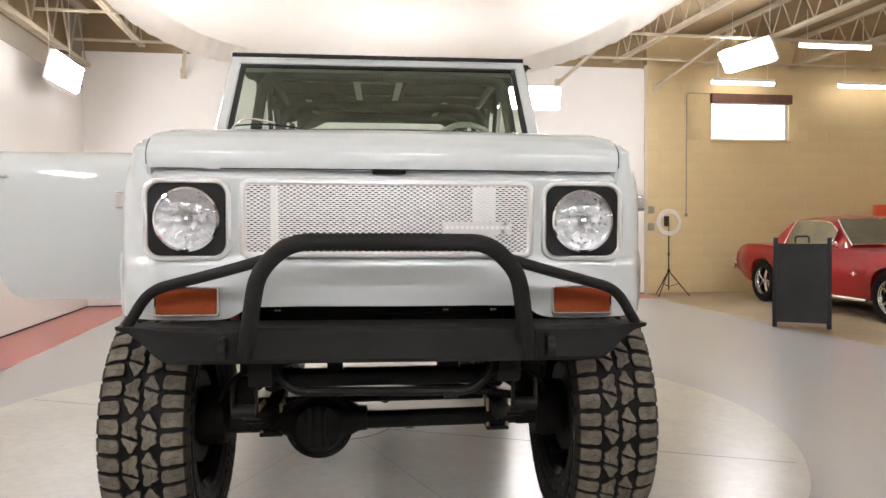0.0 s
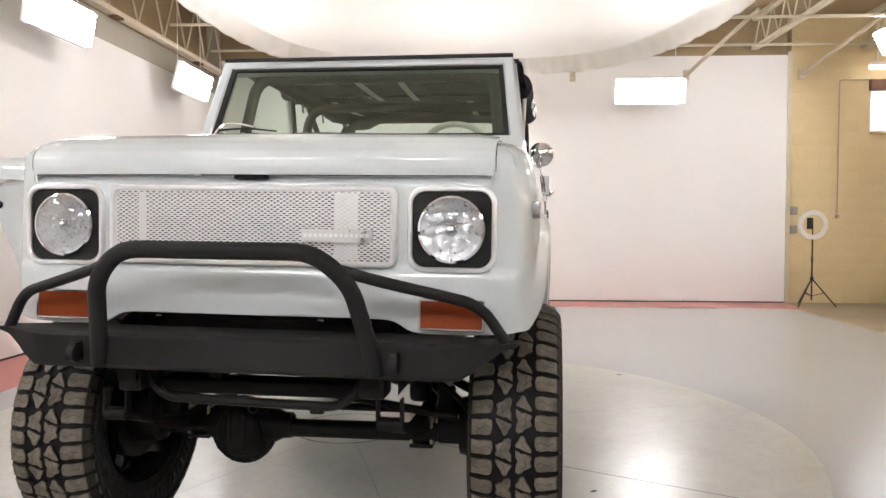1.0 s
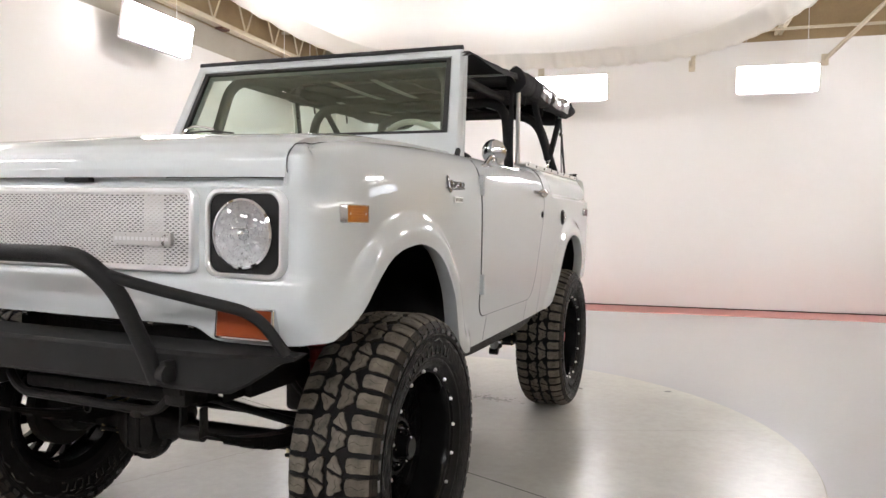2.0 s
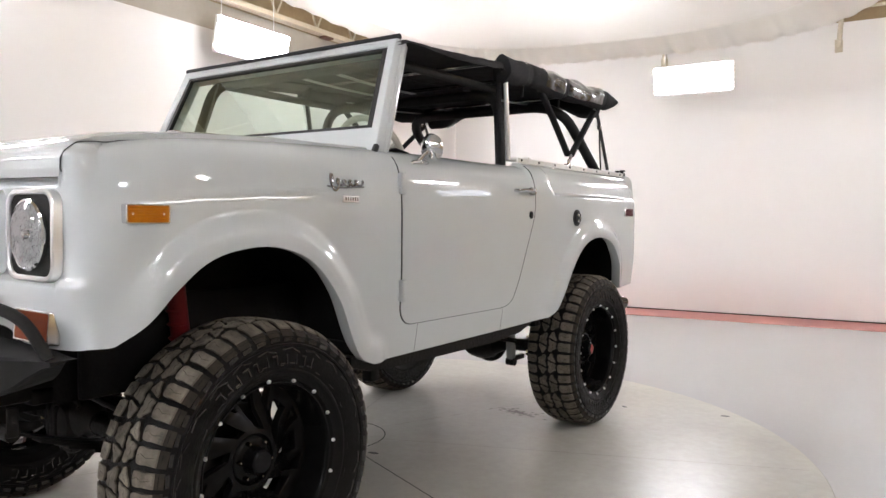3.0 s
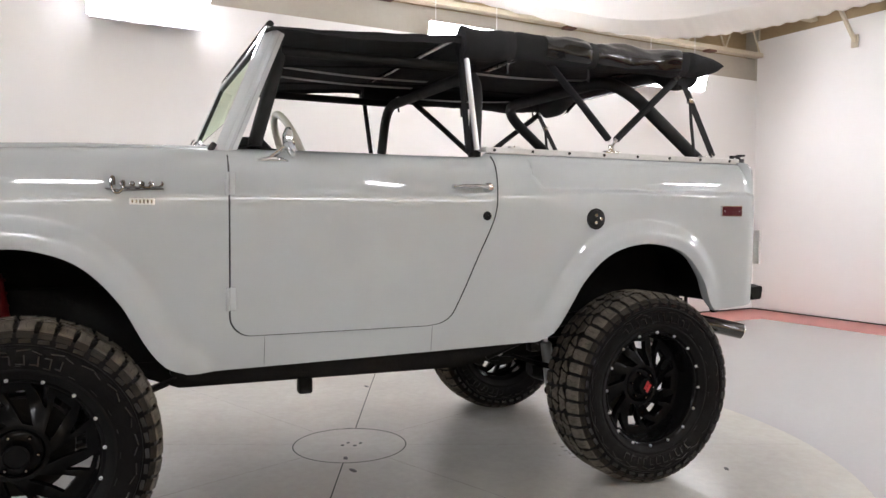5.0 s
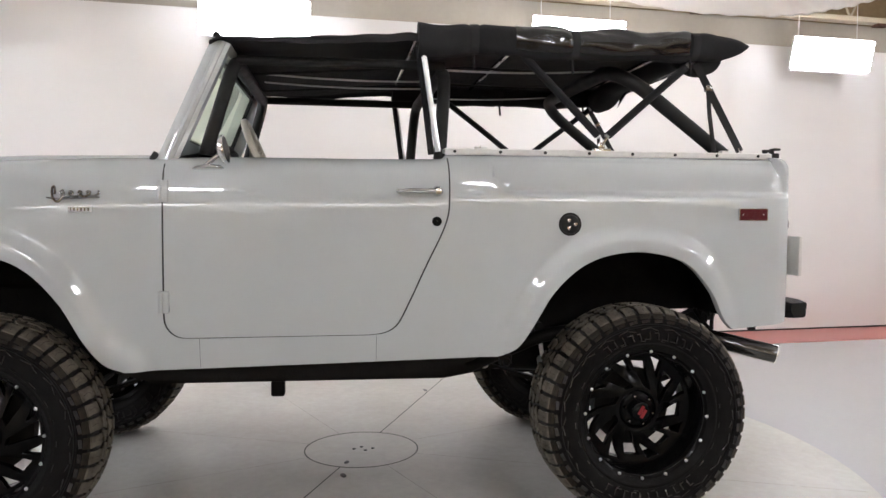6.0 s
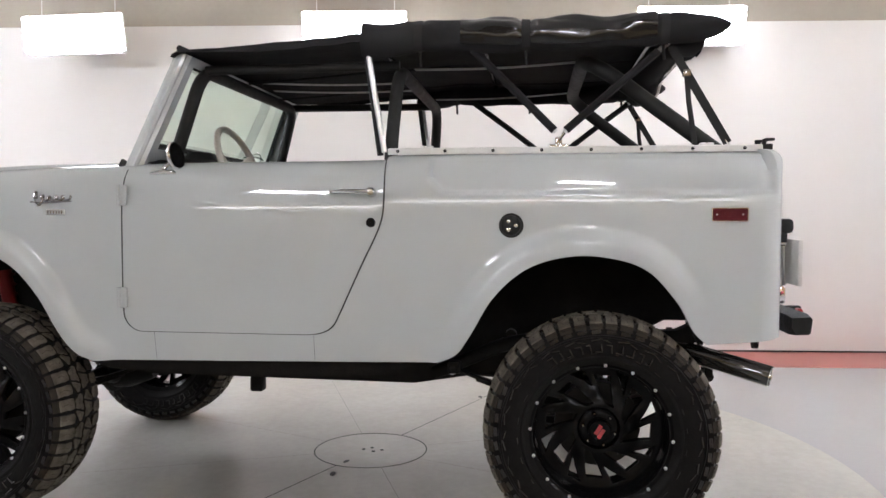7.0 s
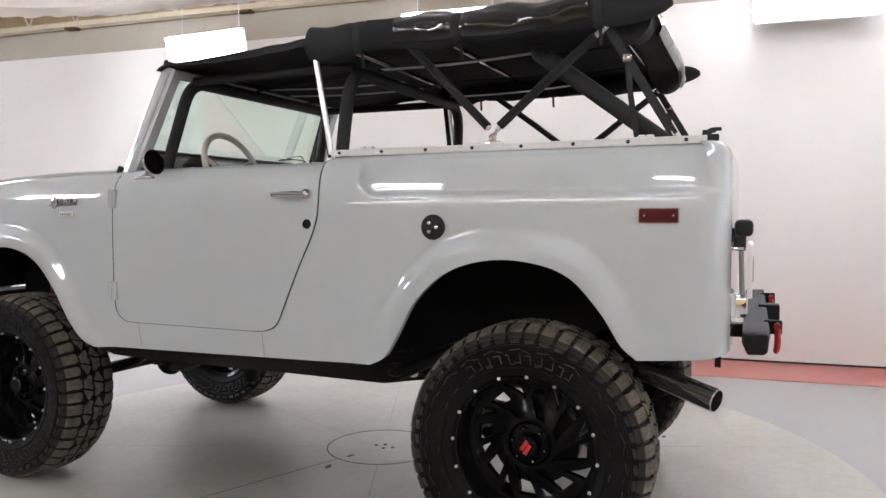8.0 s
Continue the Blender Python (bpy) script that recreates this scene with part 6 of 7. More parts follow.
def soft_top():
    st = thing("soft_top")
    st.parent = truck
    st.matrix_basis = LEAN
    half = 0.705
    def z_at(y):
        return curve_at(TOP_LINE, y)
    ny, nx = 70, 40
    def top(y, s, lift=0.0):
        x = half * s
        z = z_at(y) - 0.022 * s * s - 0.008 * smooth(0.90, 1.0, abs(s)) * smooth(-0.45, -0.2, y) - 0.020 * smooth(0.88, 1.0, abs(s)) * smooth(0.28, 0.42, y)
        sag = 0.004 * math.sin((y + 0.45) * 5.2) * (1 - s * s)
        wr = 0.004 * noise.noise(Vector((x * 3.0, y * 5.0, 1.3))) + 0.005 * noise.noise(Vector((x * 9, y * 11, 4.0)))
        return Vector((x * (1 + 0.012 * noise.noise(Vector((y * 6, s * 2, 0)))), y, z + sag + wr + lift))
    ys = np.linspace(-0.455, 1.66, ny)
    bm = bmesh.new()
    loft(bm, [[top(y, s) for s in np.linspace(-1, 1, nx)] for y in ys])
    loft(bm, [[top(y, s, -0.012) for s in np.linspace(-1, 1, nx)] for y in ys])
    for s in (-1, 1):
        loft(bm, [[top(y, s) for y in ys], [top(y, s, -0.012) for y in ys]])
        rows = []
        for k, f in enumerate((0.0, 0.35, 0.7, 1.0)):
            rows.append([top(y, s) + Vector((s * 0.004 * k, 0, -(0.012 + 0.024 * f * smooth(-0.40, 0.0, y) * (0.95 + 0.12 * noise.noise(Vector((y * 7, s, 2))))))) for y in ys if y < 0.40])
        loft(bm, rows)
    part("canvas", bm, CANVAS, st, "black canvas roof, slightly wrinkled", angle=60)
    bm = bmesh.new()
    sweep(bm, [ws(s, 1.0, 0.008) + Vector((0, 0, 0.012)) for s in np.linspace(-1.0, 1.0, 25)], 0.014, 8)
    part("header_rail", bm, CANVAS, st, "dark canvas header rail")
    for s in (-1, 1):
        # the side curtain, rolled up under the roof edge
        ry = np.linspace(0.345, 1.738, 70)
        def roll_at(y):
            zc = z_at(min(y, 1.6)) - 0.062 + 0.012 * smooth(1.45, 1.7, y)
            w = 0.052 + 0.010 * noise.noise(Vector((y * 4, s * 3, 7))) + 0.010 * smooth(1.45, 1.55, y)
            h = 0.062 + 0.012 * noise.noise(Vector((y * 5, s, 3))) + 0.008 * smooth(0.5, 0.36, y)
            for ys_ in (0.57, 0.985, 1.50):
                pinch = 1 - 0.22 * math.exp(-((y - ys_) / 0.022) ** 2)
                w, h = w * pinch, h * pinch
            end = math.sqrt(max(0.02, 1 - (max(0.0, y - 1.47) / 0.270) ** 2))
            return zc, w * (0.5 + 0.5 * end), h * end
        def roll(y, k, grow=1.0):
            zc, w, h = roll_at(y)
            a = 2 * math.pi * k / 20
            rip = 1 + 0.09 * noise.noise(Vector((math.cos(a) * 2, y * 9, math.sin(a) * 2 + s))) + 0.05 * math.sin(a * 3 + y * 8)
            return Vector((s * (half - 0.012 + w * rip * math.cos(a) * grow), y, zc + h * rip * math.sin(a) * grow))
        bm = bmesh.new()
        vs = loft(bm, [[roll(y, k) for k in range(20)] for y in ry], loop=True)
        bm.faces.new(vs[0])
        bm.faces.new(vs[-1])
        part("side_roll", bm, CANVAS, st, "rolled black canvas side curtain", angle=60)
        bm = bmesh.new()
        yv = np.linspace(0.735, 1.47, 60)
        loft(bm, [[roll(y, k, 1.05 + 0.05 * noise.noise(Vector((y * 16, k * 0.6, 3)))) for k in np.linspace(-2.2, 4.6, 16)] for y in yv])
        part("vinyl_window", bm, VINYL, st, "shiny crumpled clear vinyl window", angle=60)
        for ys_ in (0.57, 0.985, 1.50):
            bm = bmesh.new()
            loft(bm, [[roll(ys_ + d, k, 1.10) for k in range(20)] for d in (-0.016, 0.016)], loop=True)
            sweep(bm, [(s * (half - 0.02), ys_, z_at(ys_) - 0.12), (s * (half - 0.025), ys_ + 0.004, z_at(ys_) - 0.175)], 0.006, 6)
            part("roll_strap", bm, STRAP, st, "black tie strap")
        # bows, posts, arms and straps
        bm = bmesh.new()
        sweep(bm, [(s * 0.704, 0.365, 1.885), (s * 0.690, 0.428, 1.485)], 0.0115, 12)
        part("post", bm, SATIN, st, "polished metal door post")
        bm = bmesh.new()
        sweep(bm, [(s * 0.672, 0.350, 1.90), (s * 0.656, 0.405, 1.475)], 0.013, 10)
        part("post_sleeve", bm, CANVAS, st, "black canvas post sleeve")
        foot = Vector((s * 0.694, 1.112, 1.500))
        bm = bmesh.new()
        box(bm, foot + Vector((0, 0, 0.0)), (0.03, 0.075, 0.016), 0.004)
        box(bm, foot + Vector((0, 0.0, 0.020)), (0.010, 0.026, 0.034), 0.008)
        sweep(bm, [foot + Vector((0, 0.0, 0.02)), foot + Vector((0, 0.030, 0.062))], 0.007, 10)
        part("bow_bracket", bm, CHROME, st, "chrome bow bracket")
        for tip in ((s * 0.68, 0.775 if s > 0 else 0.665, 1.885), (s * 0.672, 1.540 if s > 0 else 1.60, 1.905)):
            tip = Vector(tip)
            start = foot + Vector((0, 0.02 if tip.y > 1 else -0.01, 0.055))
            a, b = start.lerp(tip, 0.02), start.lerp(tip, 0.86 if tip.y > 1 else 0.99)
            bm = bmesh.new()
            sweep(bm, [a, a.lerp(b, 0.5) + Vector((0.002, 0, 0.002)), b], 0.020, 10, flat=0.8)
            part("bow_sleeve", bm, CANVAS, st, "black canvas bow sleeve")
            bm = bmesh.new()
            sweep(bm, [start, tip], 0.010, 10)
            part("bow_arm", bm, SILVER, st, "bright bow arm")
        top_p, end_p = Vector((s * 0.672, 1.530, 1.875)), Vector((s * 0.664, 1.745, 1.508))
        bm = bmesh.new()
        loft(bm, [[p + Vector((-0.002 * s, -0.013, -0.008)), p + Vector((0.002 * s, 0.013, 0.008))] for p in (top_p, top_p.lerp(end_p, 0.45), end_p)])
        loft(bm, [[p + Vector((0.002 * s, -0.013, -0.008)), p + Vector((0.006 * s, 0.013, 0.008))] for p in (top_p, top_p.lerp(end_p, 0.45), end_p)])
        sweep(bm, [top_p.lerp(end_p, 0.28), top_p.lerp(end_p, 0.30) + Vector((0, 0.005, -0.10)), top_p.lerp(end_p, 0.30) + Vector((0, 0.03, -0.26))], 0.010, 8, flat=0.35)
        part("strap", bm, STRAP, st, "black tension strap")
        bm = bmesh.new()
        p = top_p.lerp(end_p, 0.28)
        box(bm, p, (0.022, 0.03, 0.028), 0.004)
        part("strap_buckle", bm, DARK_CHROME, st, "dark metal buckle")
        bm = bmesh.new()
        sweep(bm, rounded([end_p + Vector((0, -0.008, 0.014)), end_p, end_p + Vector((0, 0.014, -0.020)), end_p + Vector((0, 0.022, -0.008))], 0.006), 0.005, 8)
        part("strap_hook", bm, CHROME, st, "chrome hook")
    for y, zz in ((0.355, 0.025), (0.80, 0.03), (1.50, 0.035)):
        bm = bmesh.new()
        sweep(bm, rounded([(0.695, y, z_at(y) - 0.075), (0.66, y, z_at(y) - zz), (-0.66, y, z_at(y) - zz), (-0.695, y, z_at(y) - 0.075)], 0.05), 0.011, 10)
        part("roof_bow", bm, DARK_CHROME, st, "thin dark steel roof bow")
    for x in (-0.30, 0.12):
        bm = bmesh.new()
        sweep(bm, [(x, y, z_at(y) - 0.060 - 0.02 * (x / 0.36) ** 2) for y in np.linspace(-0.36, 1.45, 12)], 0.006, 8)
        part("roof_rail", bm, BLACK, st, "thin dark lengthwise roof rail")
    for x0, x1, y0, y1, z0, z1 in ((-0.150, -0.146, -0.33, 0.45, 1.880, 1.868), (0.085, 0.065, -0.33, 0.45, 1.880, 1.868), (-0.455, -0.462, 0.48, 1.20, 1.868, 1.890), (0.375, 0.350, 0.50, 1.22, 1.868, 1.890)):
        bm = bmesh.new()
        rows = []
        for t in np.linspace(0, 1, 9):
            p = Vector((x0 + (x1 - x0) * t, y0 + (y1 - y0) * t, z0 + (z1 - z0) * t - 0.010 * math.sin(math.pi * t)))
            rows.append([p + Vector((dx, 0, dz)) for dx, dz in ((-0.018, 0.0), (0.018, 0.0), (0.018, 0.003), (-0.018, 0.003))])
        vs = loft(bm, rows, loop=True)
        bm.faces.new(vs[0])
        bm.faces.new(vs[-1])
        part("roof_strap", bm, WEBBING, st, "pale grey webbing strap under the roof")
    # the rolled rear curtain
    bm = bmesh.new()
    rows = []
    for x in np.linspace(-0.64, 0.64, 34):
        ring = []
        for k in range(18):
            a = 2 * math.pi * k / 18
            r = 0.058 + 0.008 * noise.noise(Vector((x * 5, math.cos(a), math.sin(a) + 9)))
            flat = 1 - smooth(0.38, 0.56, abs(x))
            ring.append(Vector((x, 1.590 + r * 1.25 * math.cos(a), 1.908 + 0.042 * flat + (1.2 - 0.5 * flat) * r * math.sin(a))))
        rows.append(ring)
    vs = loft(bm, rows, loop=True)
    bm.faces.new(vs[0])
    bm.faces.new(vs[-1])
    part("rear_roll", bm, CANVAS, st, "rolled black rear curtain", angle=60)
    bm = bmesh.new()
    rows = []
    for x in np.linspace(-0.56, 0.50, 26):
        rows.append([Vector((x, 1.590 + 0.093 * math.cos(a) + 0.003 * noise.noise(Vector((x * 7, a, 0))), 1.908 + 0.042 * (1 - smooth(0.38, 0.56, abs(x))) + (0.088 - 0.036 * (1 - smooth(0.38, 0.56, abs(x)))) * math.sin(a))) for a in np.linspace(-0.75, 0.6, 12)])
    loft(bm, rows)
    part("rear_vinyl", bm, VINYL, st, "shiny rolled vinyl rear window", angle=60)


soft_top()


# ---- bed rail, badges and tail ----
def trims():
    for s in (-1, 1):
        rl = thing("bed_rail")
        rl.parent = truck
        rl.matrix_basis = LEAN
        bm = bmesh.new()
        box(bm, (s * 0.692, 1.152, 1.489), (0.072, 1.404, 0.016), 0.004)
        box(bm, (s * 0.729, 1.152, 1.483), (0.006, 1.404, 0.024), 0.002, seg=1)
        part("rail_strip", bm, WHITE_PLASTIC, rl, "pale metal bed rail strip")
        for y in np.linspace(0.49, 1.79, 8):
            bm = bmesh.new()
            lathe(bm, [(0.001, 0.006), (0.006, 0.005), (0.007, 0.0)], Matrix.Translation((s * 0.731, float(y), 1.484)) @ Matrix.Rotation(radians(90 * s), 4, "Y"), 8)
            part("rail_screw", bm, BLACK, rl, "dark rail screw")
        for y in (0.60, 1.66):
            bm = bmesh.new()
            box(bm, (s * 0.70, y, 1.500), (0.03, 0.05, 0.014), 0.003)
            part("rail_clip", bm, SILVER, rl)
        bm = bmesh.new()
        box(bm, (s * 0.715, 1.872, 1.488), (0.03, 0.036, 0.022), 0.004)
        box(bm, (s * 0.715, 1.862, 1.507), (0.026, 0.012, 0.022), 0.004)
        box(bm, (s * 0.715, 1.880, 1.515), (0.026, 0.034, 0.010), 0.003)
        part("rail_hook", bm, BLACK, rl, "black hook at the rail's end")
        bm = bmesh.new()
        sweep(bm, [(s * 0.69, 1.842, 1.482), (s * 0.69, 1.848, 1.508)], 0.011, 10)
        box(bm, (s * 0.69, 1.858, 1.511), (0.02, 0.042, 0.010), 0.003)
        part("rail_knob", bm, BLACK, rl, "black rail knob")
    # fuel cap
    m = LEAN @ Matrix.Translation((side_x(0.936, 1.197) - 0.002, 0.936, 1.197)) @ Matrix.Rotation(radians(90), 4, "Y")
    bm = bmesh.new()
    lathe(bm, [(0.001, 0.016), (0.030, 0.016), (0.036, 0.012), (0.038, 0.006), (0.046, 0.006), (0.046, 0.0)], m.inverted() @ m, 32)
    cap = part("fuel_cap", bm, BLACK, truck, "round black fuel cap with three bright studs", m=m)
    for a in (90, 210, 330):
        bm = bmesh.new()
        lathe(bm, [(0.001, 0.006), (0.007, 0.005), (0.008, 0.0)], Matrix.Translation((0.018 * math.cos(radians(a)), 0.018 * math.sin(radians(a)), 0.0155)), 12)
        part("stud", bm, CHROME, cap, "chrome stud")
    # fender emblems: plain chrome shapes
    for s in (-1, 1):
        def fix(y, z):
            return (s * (side_x(y, z) + 0.006), y, z)
        bm = bmesh.new()
        pts = []
        for k in range(120):
            t = k / 119
            y = -0.985 + 0.155 * t
            z = 1.300 + (0.020 * (1 - smooth(0.1, 0.3, t)) + 0.009) * math.sin(2 * math.pi * (5.2 * t)) + 0.004 * t
            y += 0.012 * math.cos(2 * math.pi * 5.2 * t)
            pts.append(fix(y, z))
        sweep(bm, pts, 0.0042, 6)
        sweep(bm, [fix(-1.0, 1.288), fix(-0.95, 1.284), fix(-0.82, 1.291)], 0.0032, 6)
        part("fender_emblem", bm, EMBLEM, truck, "chrome flourish emblem", m=LEAN)
        bm = bmesh.new()
        x, y, z = fix(-0.888, 1.247)
        box(bm, (x - 0.002 * s, y, z), (0.008, 0.080, 0.022), 0.002, seg=1)
        b = part("fender_plate", bm, SATIN, truck, "small chrome plate emblem", m=LEAN)
        for k in range(6):
            bm = bmesh.new()
            box(bm, (x + 0.0025 * s, y - 0.030 + k * 0.012, z), (0.003, 0.004, 0.012), 0.0005, seg=1)
            part("bar", bm, DARK_CHROME, b)
    # tail
    rb = thing("rear_bumper")
    rb.parent = truck
    rb.matrix_basis = LEAN
    bm = bmesh.new()
    rows = []
    for x in np.linspace(-0.72, 0.72, 25):
        e = 0.006 * smooth(0.69, 0.72, abs(x))
        rows.append([Vector((x, 1.968 + e, 0.860 - e)), Vector((x, 2.046 - e, 0.864 - e)), Vector((x, 2.052 - e, 0.856 - e)), Vector((x, 2.046 - e, 0.792 + e)), Vector((x, 2.038 - e, 0.786 + e)), Vector((x, 1.982 + e, 0.784 + e)), Vector((x, 1.966 + e, 0.82))])
    vs = loft(bm, rows, loop=True)
    bm.faces.new(vs[0])
    bm.faces.new(vs[-1])
    part("bumper_plate", bm, POWDER, rb, "black steel rear bumper")
    for x in (0.45, -0.45):
        bm = bmesh.new()
        box(bm, (x, 2.065, 0.845), (0.022, 0.06, 0.05), 0.006)
        part("shackle_tab", bm, POWDER, rb)
        bm = bmesh.new()
        sweep(bm, rounded([(x - 0.028, 2.078, 0.85), (x - 0.03, 2.082, 0.79), (x, 2.075, 0.752), (x + 0.03, 2.082, 0.79), (x + 0.028, 2.078, 0.85)], 0.025), 0.010, 10)
        sweep(bm, [(x - 0.045, 2.078, 0.852), (x + 0.045, 2.078, 0.852)], 0.011, 10)
        part("d_ring", bm, RED_METAL, rb, "red d-ring shackle")
    bm = bmesh.new()
    box(bm, (0, 2.06, 0.835), (0.075, 0.08, 0.075), 0.006)
    part("hitch_receiver", bm, POWDER, rb)
    for x in (-0.35, 0.35):
        bm = bmesh.new()
        box(bm, (x, 1.93, 0.815), (0.06, 0.10, 0.05), 0.006)
        part("bumper_bracket", bm, CHASSIS, rb)
    pl = thing("plate_holder")
    pl.parent = truck
    pl.matrix_basis = LEAN @ Matrix.Translation((0.60, 1.905, 1.06))
    bm = bmesh.new()
    box(bm, (0, 0.083, 0.0), (0.30, 0.016, 0.17), 0.003)
    part("plate", bm, WHITE_PLASTIC, pl, "pale number plate with plain bars")
    bm = bmesh.new()
    for k in range(6):
        box(bm, (-0.10 + 0.04 * k, 0.092, 0.0), (0.024, 0.002, 0.07), 0)
    part("bar", bm, SLATE, pl)
    bm = bmesh.new()
    box(bm, (0, 0.062, 0.135), (0.12, 0.058, 0.055), 0.016)
    box(bm, (0, 0.050, 0.085), (0.10, 0.040, 0.05), 0.008)
    box(bm, (0, 0.022, 0.11), (0.05, 0.050, 0.05), 0.008)
    part("plate_lamp", bm, BLACK, pl, "black plate lamp")
    bm = bmesh.new()
    box(bm, (0.0, 0.05, -0.125), (0.05, 0.055, 0.08), 0.012)
    box(bm, (0.0, 0.04, 0.068), (0.11, 0.05, 0.012), 0.004)
    sweep(bm, [(0.05, 0.055, 0.06), (0.05, 0.06, -0.09)], 0.008, 8)
    part("tail_hinge", bm, CHROME, pl, "chrome tailgate hinge")
    for s in (-1, 1):
        bm = bmesh.new()
        sweep(bm, [(0.55 * s, 1.88, 0.73), (0.55 * s, 1.90, 0.73)], 0.022, 14)
        part("tail_mount", bm, CHASSIS, truck, m=LEAN)


trims()


# ---- things at the yellow wall ----
def ring_light():
    r = thing("ring_light", "white ring light on a black folding tripod", "ring light", m=room(5.40, 7.25, FLOOR))
    bm = bmesh.new()
    lathe(bm, [(0.155, -0.015), (0.215, -0.015), (0.222, 0.0), (0.215, 0.015), (0.155, 0.015), (0.148, 0.0)], Matrix.Translation((0, 0, 1.22)) @ TO_FRONT, 44, close=True)
    part("ring", bm, RING_GLOW, r, "white ring diffuser")
    bm = bmesh.new()
    box(bm, (-0.04, 0, 1.24), (0.09, 0.014, 0.17), 0.01)
    sweep(bm, [(0, 0, 1.02), (0, 0, 1.24)], 0.008, 8)
    part("phone_clip", bm, SLATE, r, "dark phone holder")
    bm = bmesh.new()
    sweep(bm, [(0, 0, 0.10), (0, 0, 1.04)], 0.011, 10)
    lathe(bm, [(0.011, -0.03), (0.024, -0.02), (0.024, 0.02), (0.011, 0.03)], Matrix.Translation((0, 0, 0.42)), 12)
    lathe(bm, [(0.011, -0.02), (0.02, -0.012), (0.02, 0.012), (0.011, 0.02)], Matrix.Translation((0, 0, 0.70)), 12)
    part("pole", bm, BLACK, r)
    for a in (100, 215, 335):
        d = Vector((math.cos(radians(a)), math.sin(radians(a)), 0))
        bm = bmesh.new()
        sweep(bm, [Vector((0, 0, 0.42)), d * 0.33 + Vector((0, 0, 0.01))], 0.009, 8)
        sweep(bm, [Vector((0, 0, 0.16)), d * 0.17 + Vector((0, 0, 0.21))], 0.006, 6)
        part("leg", bm, BLACK, r)


ring_light()


def sign_board():
    s = thing("a_frame_sign", "blank black folding a-frame sign board with a carry handle", "sign", m=pose(4.80, 3.95, FLOOR, 0, 0, -31))
    for side in (-1, 1):
        m = Matrix.Translation((0, 0.02 * side, 1.0)) @ Matrix.Rotation(radians(11 * side), 4, "X") @ Matrix.Translation((0, 0, -1.0))
        bm = bmesh.new()
        prism(bm, [(-0.29, 0.06), (0.29, 0.06), (0.29, 0.96), (-0.29, 0.96)], m @ Matrix.Rotation(radians(90), 4, "X") @ Matrix.Translation((0, 0, -0.012)), 0.024)
        part("panel", bm, SLATE, s, "black chalkboard panel", m=None)
        for x in (-0.275, 0.275):
            bm = bmesh.new()
            box(bm, (x, 0, 0.515), (0.05, 0.04, 1.03), 0.01, None)
            bmesh.ops.transform(bm, matrix=m, verts=bm.verts[:])
            part("stile", bm, SLATE, s)
        bm = bmesh.new()
        box(bm, (0, -0.016 * side if side > 0 else 0.016, 0.09), (0.52, 0.012, 0.03), 0.004)
        bmesh.ops.transform(bm, matrix=m, verts=bm.verts[:])
        part("rail", bm, SLATE, s)
    bm = bmesh.new()
    sweep(bm, rounded([(-0.07, 0, 0.97), (-0.07, 0, 1.045), (0.07, 0, 1.045), (0.07, 0, 0.97)], 0.03), 0.012, 8)
    part("carry_handle", bm, SLATE, s)
    return s


sign_board()


